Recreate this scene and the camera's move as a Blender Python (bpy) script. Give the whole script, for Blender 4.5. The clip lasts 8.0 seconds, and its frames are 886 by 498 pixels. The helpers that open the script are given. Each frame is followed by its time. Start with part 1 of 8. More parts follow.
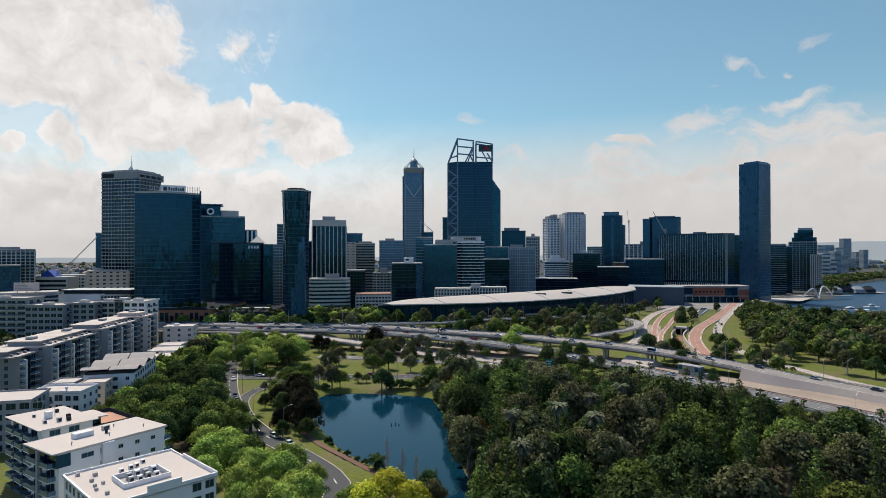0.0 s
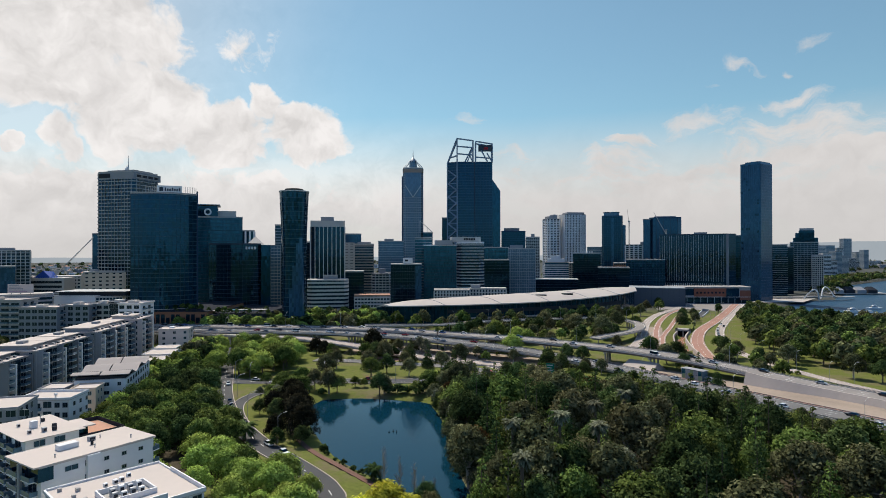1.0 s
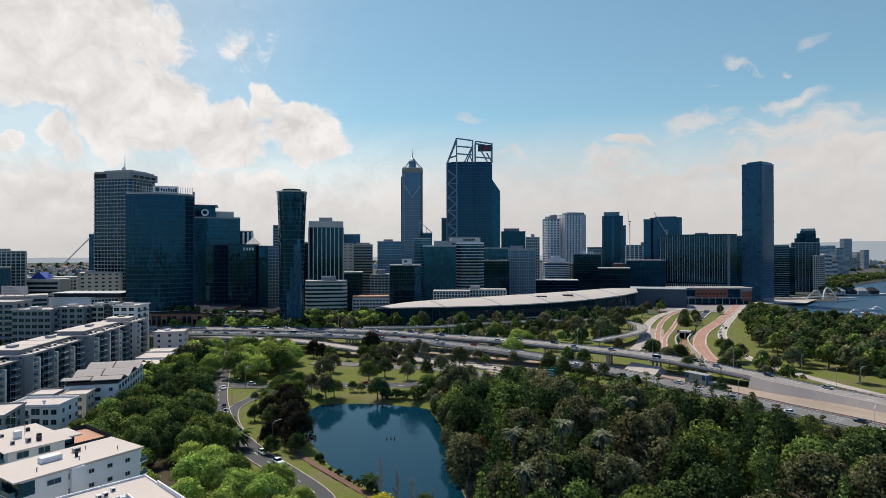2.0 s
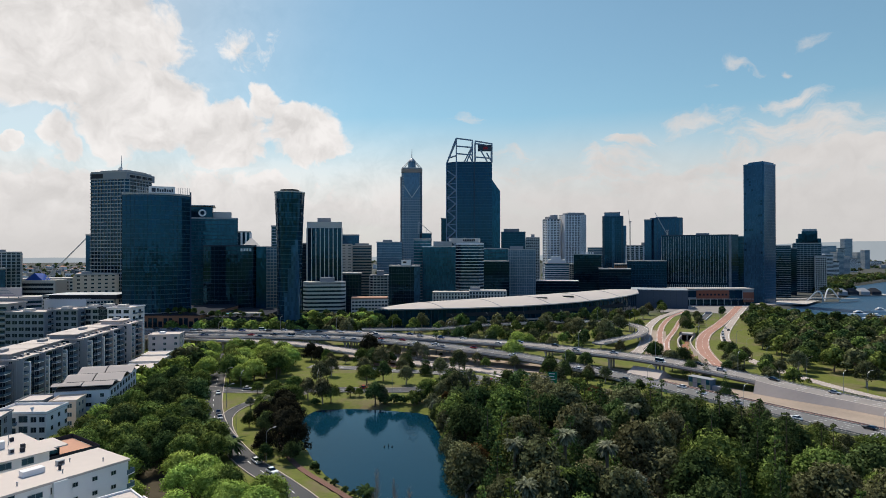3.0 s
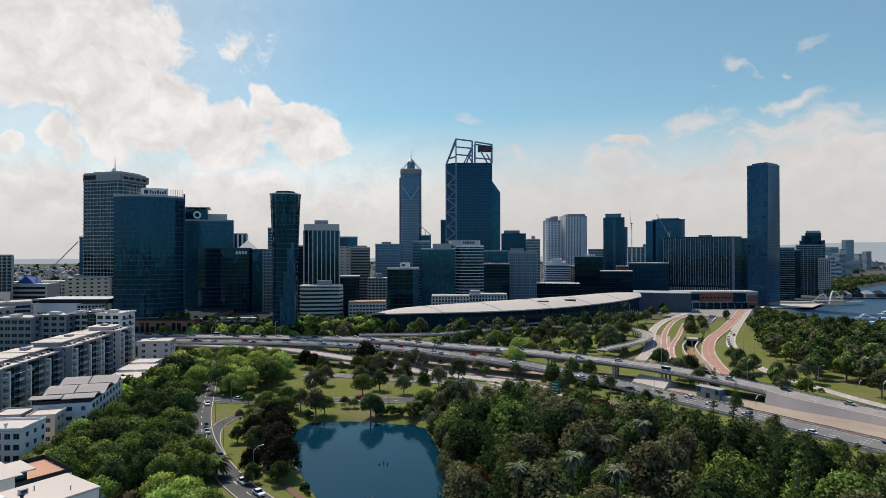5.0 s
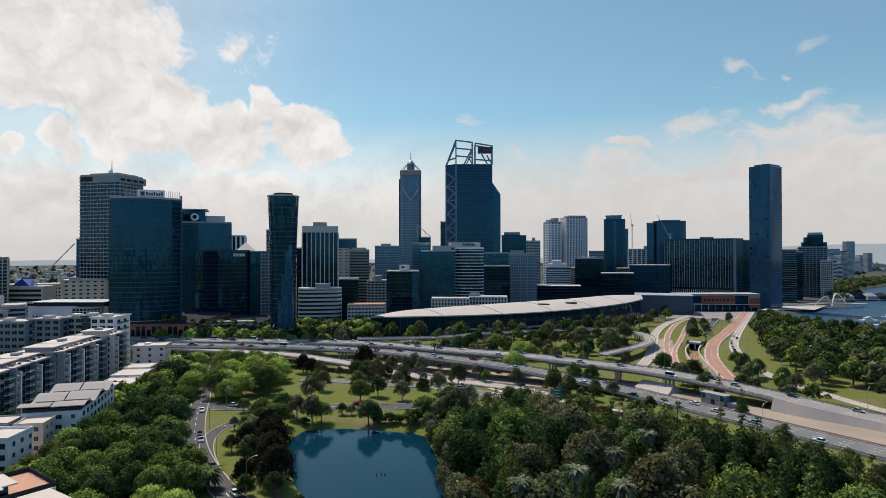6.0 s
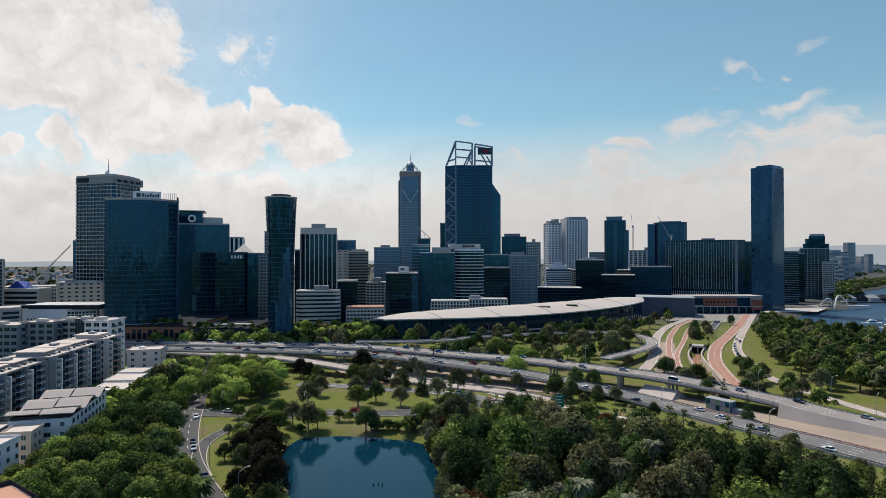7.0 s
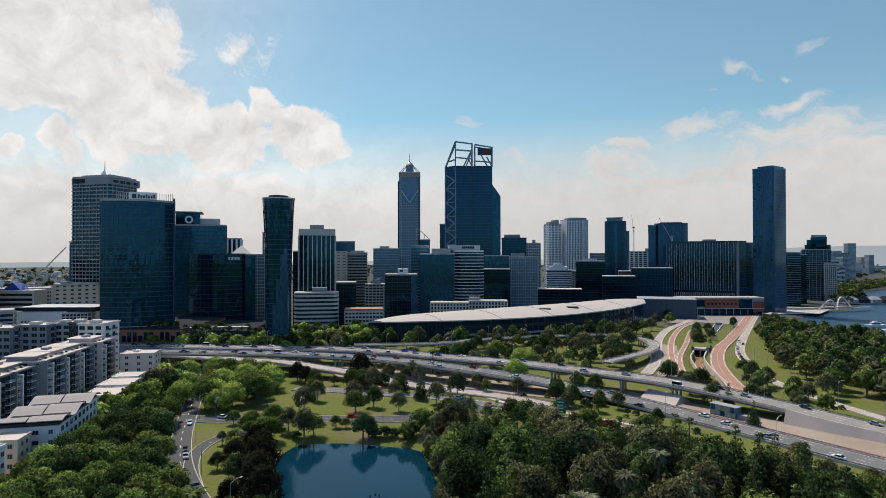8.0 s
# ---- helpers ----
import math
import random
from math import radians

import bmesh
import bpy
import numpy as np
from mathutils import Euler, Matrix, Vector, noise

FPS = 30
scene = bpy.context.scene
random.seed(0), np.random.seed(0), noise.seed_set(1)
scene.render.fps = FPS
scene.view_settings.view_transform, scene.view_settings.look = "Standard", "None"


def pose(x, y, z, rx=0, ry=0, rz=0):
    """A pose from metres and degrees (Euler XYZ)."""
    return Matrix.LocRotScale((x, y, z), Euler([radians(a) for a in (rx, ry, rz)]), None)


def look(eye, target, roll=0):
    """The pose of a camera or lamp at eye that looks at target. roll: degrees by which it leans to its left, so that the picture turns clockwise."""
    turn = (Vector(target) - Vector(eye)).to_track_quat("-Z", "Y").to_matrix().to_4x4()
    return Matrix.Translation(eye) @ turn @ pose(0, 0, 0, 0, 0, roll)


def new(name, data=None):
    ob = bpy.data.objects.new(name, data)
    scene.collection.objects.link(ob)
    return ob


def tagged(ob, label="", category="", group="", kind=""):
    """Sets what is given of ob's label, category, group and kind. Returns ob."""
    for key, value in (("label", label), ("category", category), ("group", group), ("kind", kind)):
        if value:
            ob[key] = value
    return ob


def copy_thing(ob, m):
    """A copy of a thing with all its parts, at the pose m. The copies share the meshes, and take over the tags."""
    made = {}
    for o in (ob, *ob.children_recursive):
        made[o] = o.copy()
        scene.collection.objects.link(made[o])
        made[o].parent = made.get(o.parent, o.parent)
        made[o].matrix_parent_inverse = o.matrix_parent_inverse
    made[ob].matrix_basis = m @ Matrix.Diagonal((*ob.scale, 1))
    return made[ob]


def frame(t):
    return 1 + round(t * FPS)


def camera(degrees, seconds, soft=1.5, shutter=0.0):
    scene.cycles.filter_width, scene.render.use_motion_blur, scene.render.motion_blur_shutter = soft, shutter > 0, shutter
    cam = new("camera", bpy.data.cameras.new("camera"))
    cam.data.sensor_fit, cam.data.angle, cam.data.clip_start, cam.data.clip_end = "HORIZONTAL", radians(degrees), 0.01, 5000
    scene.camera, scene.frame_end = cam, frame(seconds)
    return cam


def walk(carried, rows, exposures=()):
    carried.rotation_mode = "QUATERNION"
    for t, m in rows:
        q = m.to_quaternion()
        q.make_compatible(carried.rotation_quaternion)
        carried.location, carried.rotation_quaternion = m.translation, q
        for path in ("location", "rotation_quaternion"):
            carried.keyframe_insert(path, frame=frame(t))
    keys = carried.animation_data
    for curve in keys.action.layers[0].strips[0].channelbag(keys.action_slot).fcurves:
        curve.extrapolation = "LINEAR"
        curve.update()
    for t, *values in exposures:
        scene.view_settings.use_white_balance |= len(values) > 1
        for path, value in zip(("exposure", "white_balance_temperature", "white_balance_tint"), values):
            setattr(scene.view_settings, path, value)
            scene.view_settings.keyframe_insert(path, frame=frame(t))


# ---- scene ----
cam = camera(73.7, 8.0, 0.8)
# seconds, x, y, z, degrees up, degrees left
PATH = [
    (0.0, 0.00, 0.00, 64.00, 0.379, -0.007),
    (0.5, 0.14, 2.61, 64.55, 0.368, -0.033),
    (1.0, 0.27, 5.22, 65.08, 0.359, -0.043),
    (1.5, 0.41, 7.83, 65.61, 0.352, -0.058),
    (3.0, 0.84, 15.70, 67.14, 0.329, -0.093),
    (3.5, 0.98, 18.33, 67.63, 0.339, -0.098),
    (4.0, 1.12, 20.97, 68.12, 0.342, -0.106),
    (4.5, 1.27, 23.61, 68.59, 0.359, -0.106),
    (6.0, 1.71, 31.56, 69.97, 0.534, -0.100),
    (6.5, 1.86, 34.22, 70.41, 0.583, -0.098),
    (7.0, 2.01, 36.88, 70.84, 0.629, -0.107),
    (7.5, 2.16, 39.55, 71.26, 0.671, -0.121),
    (8.0, 2.32, 42.22, 71.68, 0.688, -0.126),
]
walk(cam, [(t, pose(x, y, z, 90 + up, 0.083, left)) for t, x, y, z, up, left in PATH])

# ---- world, sun ----
SUN_AZ, SUN_EL = radians(-28.0), radians(58.0)   # left of straight ahead, above the horizon
to_sun = Vector((math.sin(SUN_AZ) * math.cos(SUN_EL), math.cos(SUN_AZ) * math.cos(SUN_EL), math.sin(SUN_EL)))


class Nodes:
    """Short hand for node trees."""

    def __init__(self, tree):
        self.tree = tree
        tree.nodes.clear()

    def add(self, kind, op=None):
        n = self.tree.nodes.new(kind)
        if op:
            n.operation = op
        return n

    def put(self, socket, value):
        if isinstance(value, bpy.types.NodeSocket):
            self.tree.links.new(value, socket)
        elif isinstance(value, (tuple, list)) and len(value) == 3 and socket.type == "RGBA":
            socket.default_value = (*value, 1)
        else:
            socket.default_value = value

    def math(self, op, a, b=None, clamp=False):
        n = self.add("ShaderNodeMath", op)
        n.use_clamp = clamp
        self.put(n.inputs[0], a)
        if b is not None:
            self.put(n.inputs[1], b)
        return n.outputs[0]

    def mix(self, fac, a, b, blend="MIX"):
        n = self.add("ShaderNodeMix")
        n.data_type, n.blend_type = "RGBA", blend
        self.put(n.inputs[0], fac)
        self.put(n.inputs[6], a)
        self.put(n.inputs[7], b)
        return n.outputs[2]

    def step(self, v, lo, hi):
        n = self.add("ShaderNodeMapRange")
        n.interpolation_type = "SMOOTHSTEP"
        self.put(n.inputs[0], v)
        self.put(n.inputs[1], lo)
        self.put(n.inputs[2], hi)
        return n.outputs[0]

    def noise(self, vec, scale, detail=4.0, rough=0.55, distort=0.0):
        n = self.add("ShaderNodeTexNoise")
        if vec is not None:
            self.put(n.inputs["Vector"], vec)
        n.inputs["Scale"].default_value, n.inputs["Detail"].default_value = scale, detail
        n.inputs["Roughness"].default_value, n.inputs["Distortion"].default_value = rough, distort
        return n.outputs[0]

    def scaled(self, vec, s):
        n = self.add("ShaderNodeVectorMath", "MULTIPLY")
        self.put(n.inputs[0], vec)
        n.inputs[1].default_value = s
        return n.outputs[0]


world = bpy.data.worlds.new("sky")
scene.world = world
world.use_nodes = True
W = Nodes(world.node_tree)
sky = W.add("ShaderNodeTexSky")
sky.sky_type, sky.sun_disc, sky.sun_elevation, sky.sun_rotation = "NISHITA", False, SUN_EL, SUN_AZ
sky.altitude, sky.air_density, sky.dust_density, sky.ozone_density = 60.0, 1.0, 0.6, 3.0
way = W.add("ShaderNodeTexCoord").outputs["Generated"]
sep = W.add("ShaderNodeSeparateXYZ")
W.put(sep.inputs[0], way)
az = W.math("ARCTAN2", sep.outputs[0], sep.outputs[1])
el = W.math("ARCSINE", sep.outputs[2])


def puff(at, a, e, ra, re, gain):
    """A rounded mass of cloud about azimuth a, elevation e, with those radii, all in degrees: gain in its middle, falling outwards."""
    u = W.math("DIVIDE", W.math("SUBTRACT", at[0], radians(a)), radians(ra))
    v = W.math("DIVIDE", W.math("SUBTRACT", at[1], radians(e)), radians(re))
    r = W.math("ADD", W.math("MULTIPLY", u, u), W.math("MULTIPLY", v, v))
    return W.math("SUBTRACT", gain, W.math("MULTIPLY", W.math("MINIMUM", r, 4.0), max(abs(gain), 0.4)))


def moved(vec, by):
    n = W.add("ShaderNodeVectorMath", "ADD")
    W.put(n.inputs[0], vec)
    W.put(n.inputs[1], by)
    return n.outputs[0]


def cauliflower(vec, scale):
    """Billowing relief: round heads within round heads."""
    n = W.add("ShaderNodeTexVoronoi")
    n.feature = "SMOOTH_F1"
    W.put(n.inputs["Vector"], vec)
    for key, v in (("Scale", scale), ("Detail", 3.0), ("Roughness", 0.55), ("Lacunarity", 2.3), ("Smoothness", 0.35)):
        n.inputs[key].default_value = v
    return W.math("SUBTRACT", 0.5, n.outputs["Distance"])


warp = W.add("ShaderNodeTexNoise")
warp.inputs["Scale"].default_value, warp.inputs["Detail"].default_value = 11.0, 5.0
W.put(warp.inputs["Vector"], way)
swirl = W.scaled(moved(warp.outputs["Color"], (-0.5, -0.5, -0.5)), (0.10, 0.10, 0.10))
bent = moved(way, swirl)
bent_axes = W.add("ShaderNodeSeparateXYZ")
W.put(bent_axes.inputs[0], bent)
at = (W.math("ADD", az, bent_axes.outputs[0]), W.math("ADD", el, bent_axes.outputs[2]))
at = (W.math("SUBTRACT", at[0], sep.outputs[0]), W.math("SUBTRACT", at[1], sep.outputs[2]))

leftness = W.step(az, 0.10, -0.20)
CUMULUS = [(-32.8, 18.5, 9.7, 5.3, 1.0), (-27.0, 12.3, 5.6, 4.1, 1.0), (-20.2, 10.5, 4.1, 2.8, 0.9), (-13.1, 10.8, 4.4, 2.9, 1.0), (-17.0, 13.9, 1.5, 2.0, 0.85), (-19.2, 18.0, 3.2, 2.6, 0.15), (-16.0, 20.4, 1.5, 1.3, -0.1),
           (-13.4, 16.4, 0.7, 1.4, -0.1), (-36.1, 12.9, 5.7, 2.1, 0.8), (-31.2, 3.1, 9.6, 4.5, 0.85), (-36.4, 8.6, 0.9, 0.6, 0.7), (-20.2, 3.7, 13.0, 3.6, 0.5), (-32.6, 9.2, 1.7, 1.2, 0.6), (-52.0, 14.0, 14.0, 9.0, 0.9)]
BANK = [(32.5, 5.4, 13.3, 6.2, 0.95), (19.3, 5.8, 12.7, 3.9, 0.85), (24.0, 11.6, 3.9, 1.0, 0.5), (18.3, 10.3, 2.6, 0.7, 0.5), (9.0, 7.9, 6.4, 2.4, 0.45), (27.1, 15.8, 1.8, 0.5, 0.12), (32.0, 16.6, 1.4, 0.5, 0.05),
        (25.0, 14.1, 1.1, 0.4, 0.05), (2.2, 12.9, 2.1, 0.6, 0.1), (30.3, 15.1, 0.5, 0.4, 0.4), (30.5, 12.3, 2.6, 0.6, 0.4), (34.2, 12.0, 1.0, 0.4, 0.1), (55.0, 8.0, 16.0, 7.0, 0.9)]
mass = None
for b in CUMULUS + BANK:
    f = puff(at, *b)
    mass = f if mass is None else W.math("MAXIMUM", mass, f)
heads = cauliflower(bent, 11.0)
fleece = W.noise(bent, 16.0, 9.0, 0.62, 0.0)
wisps = W.noise(W.scaled(way, (1, 1, 3.2)), 4.5, 7.0, 0.60, 0.4)
streaks = W.noise(W.scaled(bent, (1, 1, 3.5)), 9.0, 9.0, 0.66, 0.2)      # drawn-out cloud away from the left mass
ragged = W.mix(leftness, W.math("MULTIPLY", W.math("SUBTRACT", streaks, 0.5), 2.2), W.math("ADD", W.math("MULTIPLY", heads, 0.55), W.math("MULTIPLY", W.math("SUBTRACT", fleece, 0.5), 1.7)))
field = W.math("ADD", W.math("ADD", mass, ragged), W.math("ADD", 0.10, W.math("MULTIPLY", leftness, 0.47)))
cover = W.step(field, W.math("ADD", -0.12, W.math("MULTIPLY", leftness, 0.06)), W.math("SUBTRACT", 0.85, W.math("MULTIPLY", leftness, 0.28)))
low = W.step(el, 0.25, 0.075)                             # bright haze towards the horizon
veil = W.math("MULTIPLY", low, W.math("ADD", 0.74, W.math("MULTIPLY", wisps, 0.50)), clamp=True)
veil = W.math("MAXIMUM", veil, W.math("ADD", 0.05, W.math("MULTIPLY", W.step(az, -0.10, -0.60), 0.45)))
ahead = W.step(W.math("ABSOLUTE", az), 1.5, 0.9)          # the sky away from the sun is clear and blue
veil = W.math("MULTIPLY", veil, W.math("ADD", 0.2, W.math("MULTIPLY", ahead, 0.8)))
cover = W.math("MULTIPLY", cover, W.math("ADD", 0.35, W.math("MULTIPLY", ahead, 0.65)))
# light from above left models the heads; the flanks away from it are greyer
toward = moved(bent, tuple(0.022 * c for c in (-0.35, 0.0, 0.94)))
lit = W.math("SUBTRACT", heads, cauliflower(toward, 11.0))
lit = W.math("ADD", W.math("MULTIPLY", lit, 0.95), W.math("MULTIPLY", W.math("SUBTRACT", fleece, W.noise(toward, 16.0, 9.0, 0.62, 0.0)), 1.1))
broad = W.noise(W.scaled(bent, (1, 1, 1.8)), 5.0, 4.0, 0.5, 0.0)
shade = W.math("ADD", W.math("ADD", 0.55, lit), W.math("MULTIPLY", W.math("SUBTRACT", broad, 0.5), 1.2), clamp=True)
shade = W.math("ADD", shade, W.math("MULTIPLY", W.math("SUBTRACT", 1.0, W.step(field, 0.2, 0.9)), 0.25), clamp=True)      # thin rims are bright
tone = W.math("ADD", W.math("MULTIPLY", shade, W.math("ADD", 0.08, W.math("MULTIPLY", leftness, 0.16))), W.math("ADD", 0.635, W.math("MULTIPLY", leftness, 0.035)))
tone = W.mix(W.math("MULTIPLY", W.step(el, 0.14, 0.0), 0.75), tone, (0.60, 0.60, 0.60))
cover = W.math("MAXIMUM", cover, veil)
rgb = W.add("ShaderNodeCombineColor")
for k, s in enumerate((1.0, 0.965, 0.945)):
    W.put(rgb.inputs[k], W.math("MULTIPLY", tone, s))
blue = W.mix(1.0, sky.outputs[0], W.mix(ahead, (0.080, 0.120, 0.150), (0.096, 0.122, 0.108)), "MULTIPLY")   # deeper blue away from the sun
bg = W.add("ShaderNodeBackground")
W.put(bg.inputs[0], W.mix(cover, blue, rgb.outputs[0]))
bg.inputs[1].default_value = 1.0
W.put(W.add("ShaderNodeOutputWorld").inputs[0], bg.outputs[0])

sun = new("sun", bpy.data.lights.new("sun", "SUN"))
sun.data.energy, sun.data.angle, sun.data.color = 4.65, radians(0.6), (1.0, 0.92, 0.80)
sun.matrix_world = look(to_sun * 500, (0, 0, 0))
scene.view_settings.exposure = 0.0

# ---- materials ----


def material(name, color, rough=0.6, metal=0.0, vary=0.12, grain=2.0, stain=0.15, bump=0.0, spec=0.2, random_value=0.0, island=0.0, coat=0.0):
    """A surface with fine grain, broad stains and, where asked, a shade of its own per object or piece."""
    m = bpy.data.materials.new(name)
    m.use_nodes = True
    n = Nodes(m.node_tree)
    pos = n.add("ShaderNodeNewGeometry")
    fine = n.noise(pos.outputs["Position"], grain, 5.0, 0.6)
    broad = n.noise(pos.outputs["Position"], grain * 0.07, 3.0, 0.5)
    k = n.math("ADD", n.math("MULTIPLY", n.math("SUBTRACT", fine, 0.5), vary * 2), n.math("MULTIPLY", n.math("SUBTRACT", broad, 0.5), stain * 2))
    if random_value:
        k = n.math("ADD", k, n.math("MULTIPLY", n.math("SUBTRACT", n.add("ShaderNodeObjectInfo").outputs["Random"], 0.5), random_value * 2))
    if island:
        k = n.math("ADD", k, n.math("MULTIPLY", n.math("SUBTRACT", pos.outputs["Random Per Island"], 0.5), island * 2))
    hsv = n.add("ShaderNodeHueSaturation")
    hsv.inputs["Color"].default_value = (*color, 1)
    n.put(hsv.inputs["Value"], n.math("ADD", k, 1.0))
    p = n.add("ShaderNodeBsdfPrincipled")
    n.put(p.inputs["Base Color"], hsv.outputs[0])
    n.put(p.inputs["Roughness"], n.math("ADD", rough, n.math("MULTIPLY", n.math("SUBTRACT", fine, 0.5), 0.15), clamp=True))
    p.inputs["Metallic"].default_value, p.inputs["Specular IOR Level"].default_value = metal, spec
    p.inputs["Coat Weight"].default_value = coat
    if bump:
        b = n.add("ShaderNodeBump")
        b.inputs["Strength"].default_value, b.inputs["Distance"].default_value = 0.6, bump
        n.put(b.inputs["Height"], fine)
        n.put(p.inputs["Normal"], b.outputs[0])
    n.put(n.add("ShaderNodeOutputMaterial").inputs[0], p.outputs[0])
    return m


def curtain_glass(name, color, cell=(1.6, 1.6, 3.6), rough=0.06, vary=0.5, tilt=0.008, spec=0.5):
    """Dark curtain-wall glass: every pane a little different in tint and slightly out of plane."""
    m = bpy.data.materials.new(name)
    m.use_nodes = True
    n = Nodes(m.node_tree)
    co = n.add("ShaderNodeTexCoord").outputs["Object"]
    snap = n.add("ShaderNodeVectorMath", "SNAP")
    n.put(snap.inputs[0], co)
    snap.inputs[1].default_value = cell
    wn = n.add("ShaderNodeTexWhiteNoise")
    n.put(wn.inputs["Vector"], snap.outputs[0])
    broad = n.noise(co, 0.05, 3.0, 0.5)
    hsv = n.add("ShaderNodeHueSaturation")
    hsv.inputs["Color"].default_value = (*color, 1)
    k = n.math("ADD", n.math("MULTIPLY", wn.outputs["Value"], vary), n.math("MULTIPLY", broad, vary))
    n.put(hsv.inputs["Value"], n.math("ADD", k, 1.0 - 0.8 * vary))
    p = n.add("ShaderNodeBsdfPrincipled")
    n.put(p.inputs["Base Color"], hsv.outputs[0])
    p.inputs["Roughness"].default_value, p.inputs["Specular IOR Level"].default_value = rough, spec
    p.inputs["IOR"].default_value, p.inputs["Specular Tint"].default_value = 1.56, (0.16, 0.62, 1.0, 1)   # coated, blue-tinted glass
    geo = n.add("ShaderNodeNewGeometry")
    off = n.add("ShaderNodeVectorMath", "SUBTRACT")
    n.put(off.inputs[0], wn.outputs["Color"])
    off.inputs[1].default_value = (0.5, 0.5, 0.5)
    tl = n.scaled(off.outputs[0], (tilt * 2, tilt * 2, tilt * 2))
    ad = n.add("ShaderNodeVectorMath", "ADD")
    n.put(ad.inputs[0], geo.outputs["Normal"])
    n.put(ad.inputs[1], tl)
    no = n.add("ShaderNodeVectorMath", "NORMALIZE")
    n.put(no.inputs[0], ad.outputs[0])
    n.put(p.inputs["Normal"], no.outputs[0])
    n.put(n.add("ShaderNodeOutputMaterial").inputs[0], p.outputs[0])
    return m


def foliage(name, dark, light, hue=0.06, sat=1.0):
    """Leaves: two greens by clump, a shade of its own for each tree, light shining through."""
    m = bpy.data.materials.new(name)
    m.use_nodes = True
    n = Nodes(m.node_tree)
    geo = n.add("ShaderNodeNewGeometry")
    info = n.add("ShaderNodeObjectInfo")
    big = n.noise(geo.outputs["Position"], 0.35, 3.0, 0.6)
    isl = geo.outputs["Random Per Island"]
    f = n.math("ADD", n.math("MULTIPLY", n.math("MULTIPLY", isl, isl), 0.55), n.math("MULTIPLY", n.step(big, 0.35, 0.75), 0.40), clamp=True)
    col = n.mix(f, dark, light)
    tint = n.add("ShaderNodeAttribute")              # one value for each tree of a joined wood
    tint.attribute_name = "tint"
    own = n.math("FRACT", n.math("ADD", info.outputs["Random"], tint.outputs["Fac"]))
    hsv = n.add("ShaderNodeHueSaturation")
    n.put(hsv.inputs["Color"], col)
    n.put(hsv.inputs["Hue"], n.math("ADD", 0.5 - hue / 2, n.math("MULTIPLY", own, hue)))
    wn = n.add("ShaderNodeTexWhiteNoise")
    wn.noise_dimensions = "1D"
    n.put(wn.inputs["W"], n.math("MULTIPLY", own, 91.7))
    n.put(hsv.inputs["Value"], n.math("ADD", 0.62, n.math("MULTIPLY", wn.outputs["Value"], 0.75)))
    hsv.inputs["Saturation"].default_value = sat
    d = n.add("ShaderNodeBsdfDiffuse")
    n.put(d.inputs[0], hsv.outputs[0])
    t = n.add("ShaderNodeBsdfTranslucent")
    n.put(t.inputs[0], hsv.outputs[0])
    mx = n.add("ShaderNodeMixShader")
    mx.inputs[0].default_value = 0.25
    n.put(mx.inputs[1], d.outputs[0])
    n.put(mx.inputs[2], t.outputs[0])
    n.put(n.add("ShaderNodeOutputMaterial").inputs[0], mx.outputs[0])
    return m


def water(name, color, ripple, dist, rough=0.05):
    m = bpy.data.materials.new(name)
    m.use_nodes = True
    n = Nodes(m.node_tree)
    pos = n.add("ShaderNodeNewGeometry").outputs["Position"]
    h = n.math("ADD", n.noise(n.scaled(pos, (1, 0.5, 1)), ripple, 4.0, 0.6), n.math("MULTIPLY", n.noise(pos, ripple * 0.12, 2.0), 0.8))
    b = n.add("ShaderNodeBump")
    b.inputs["Strength"].default_value, b.inputs["Distance"].default_value = 0.35, dist
    n.put(b.inputs["Height"], h)
    p = n.add("ShaderNodeBsdfPrincipled")
    n.put(p.inputs["Base Color"], n.mix(n.noise(pos, 0.02, 3.0), color, tuple(c * 1.5 for c in color)))
    p.inputs["Roughness"].default_value, p.inputs["IOR"].default_value = rough, 1.24
    n.put(p.inputs["Normal"], b.outputs[0])
    n.put(n.add("ShaderNodeOutputMaterial").inputs[0], p.outputs[0])
    return m


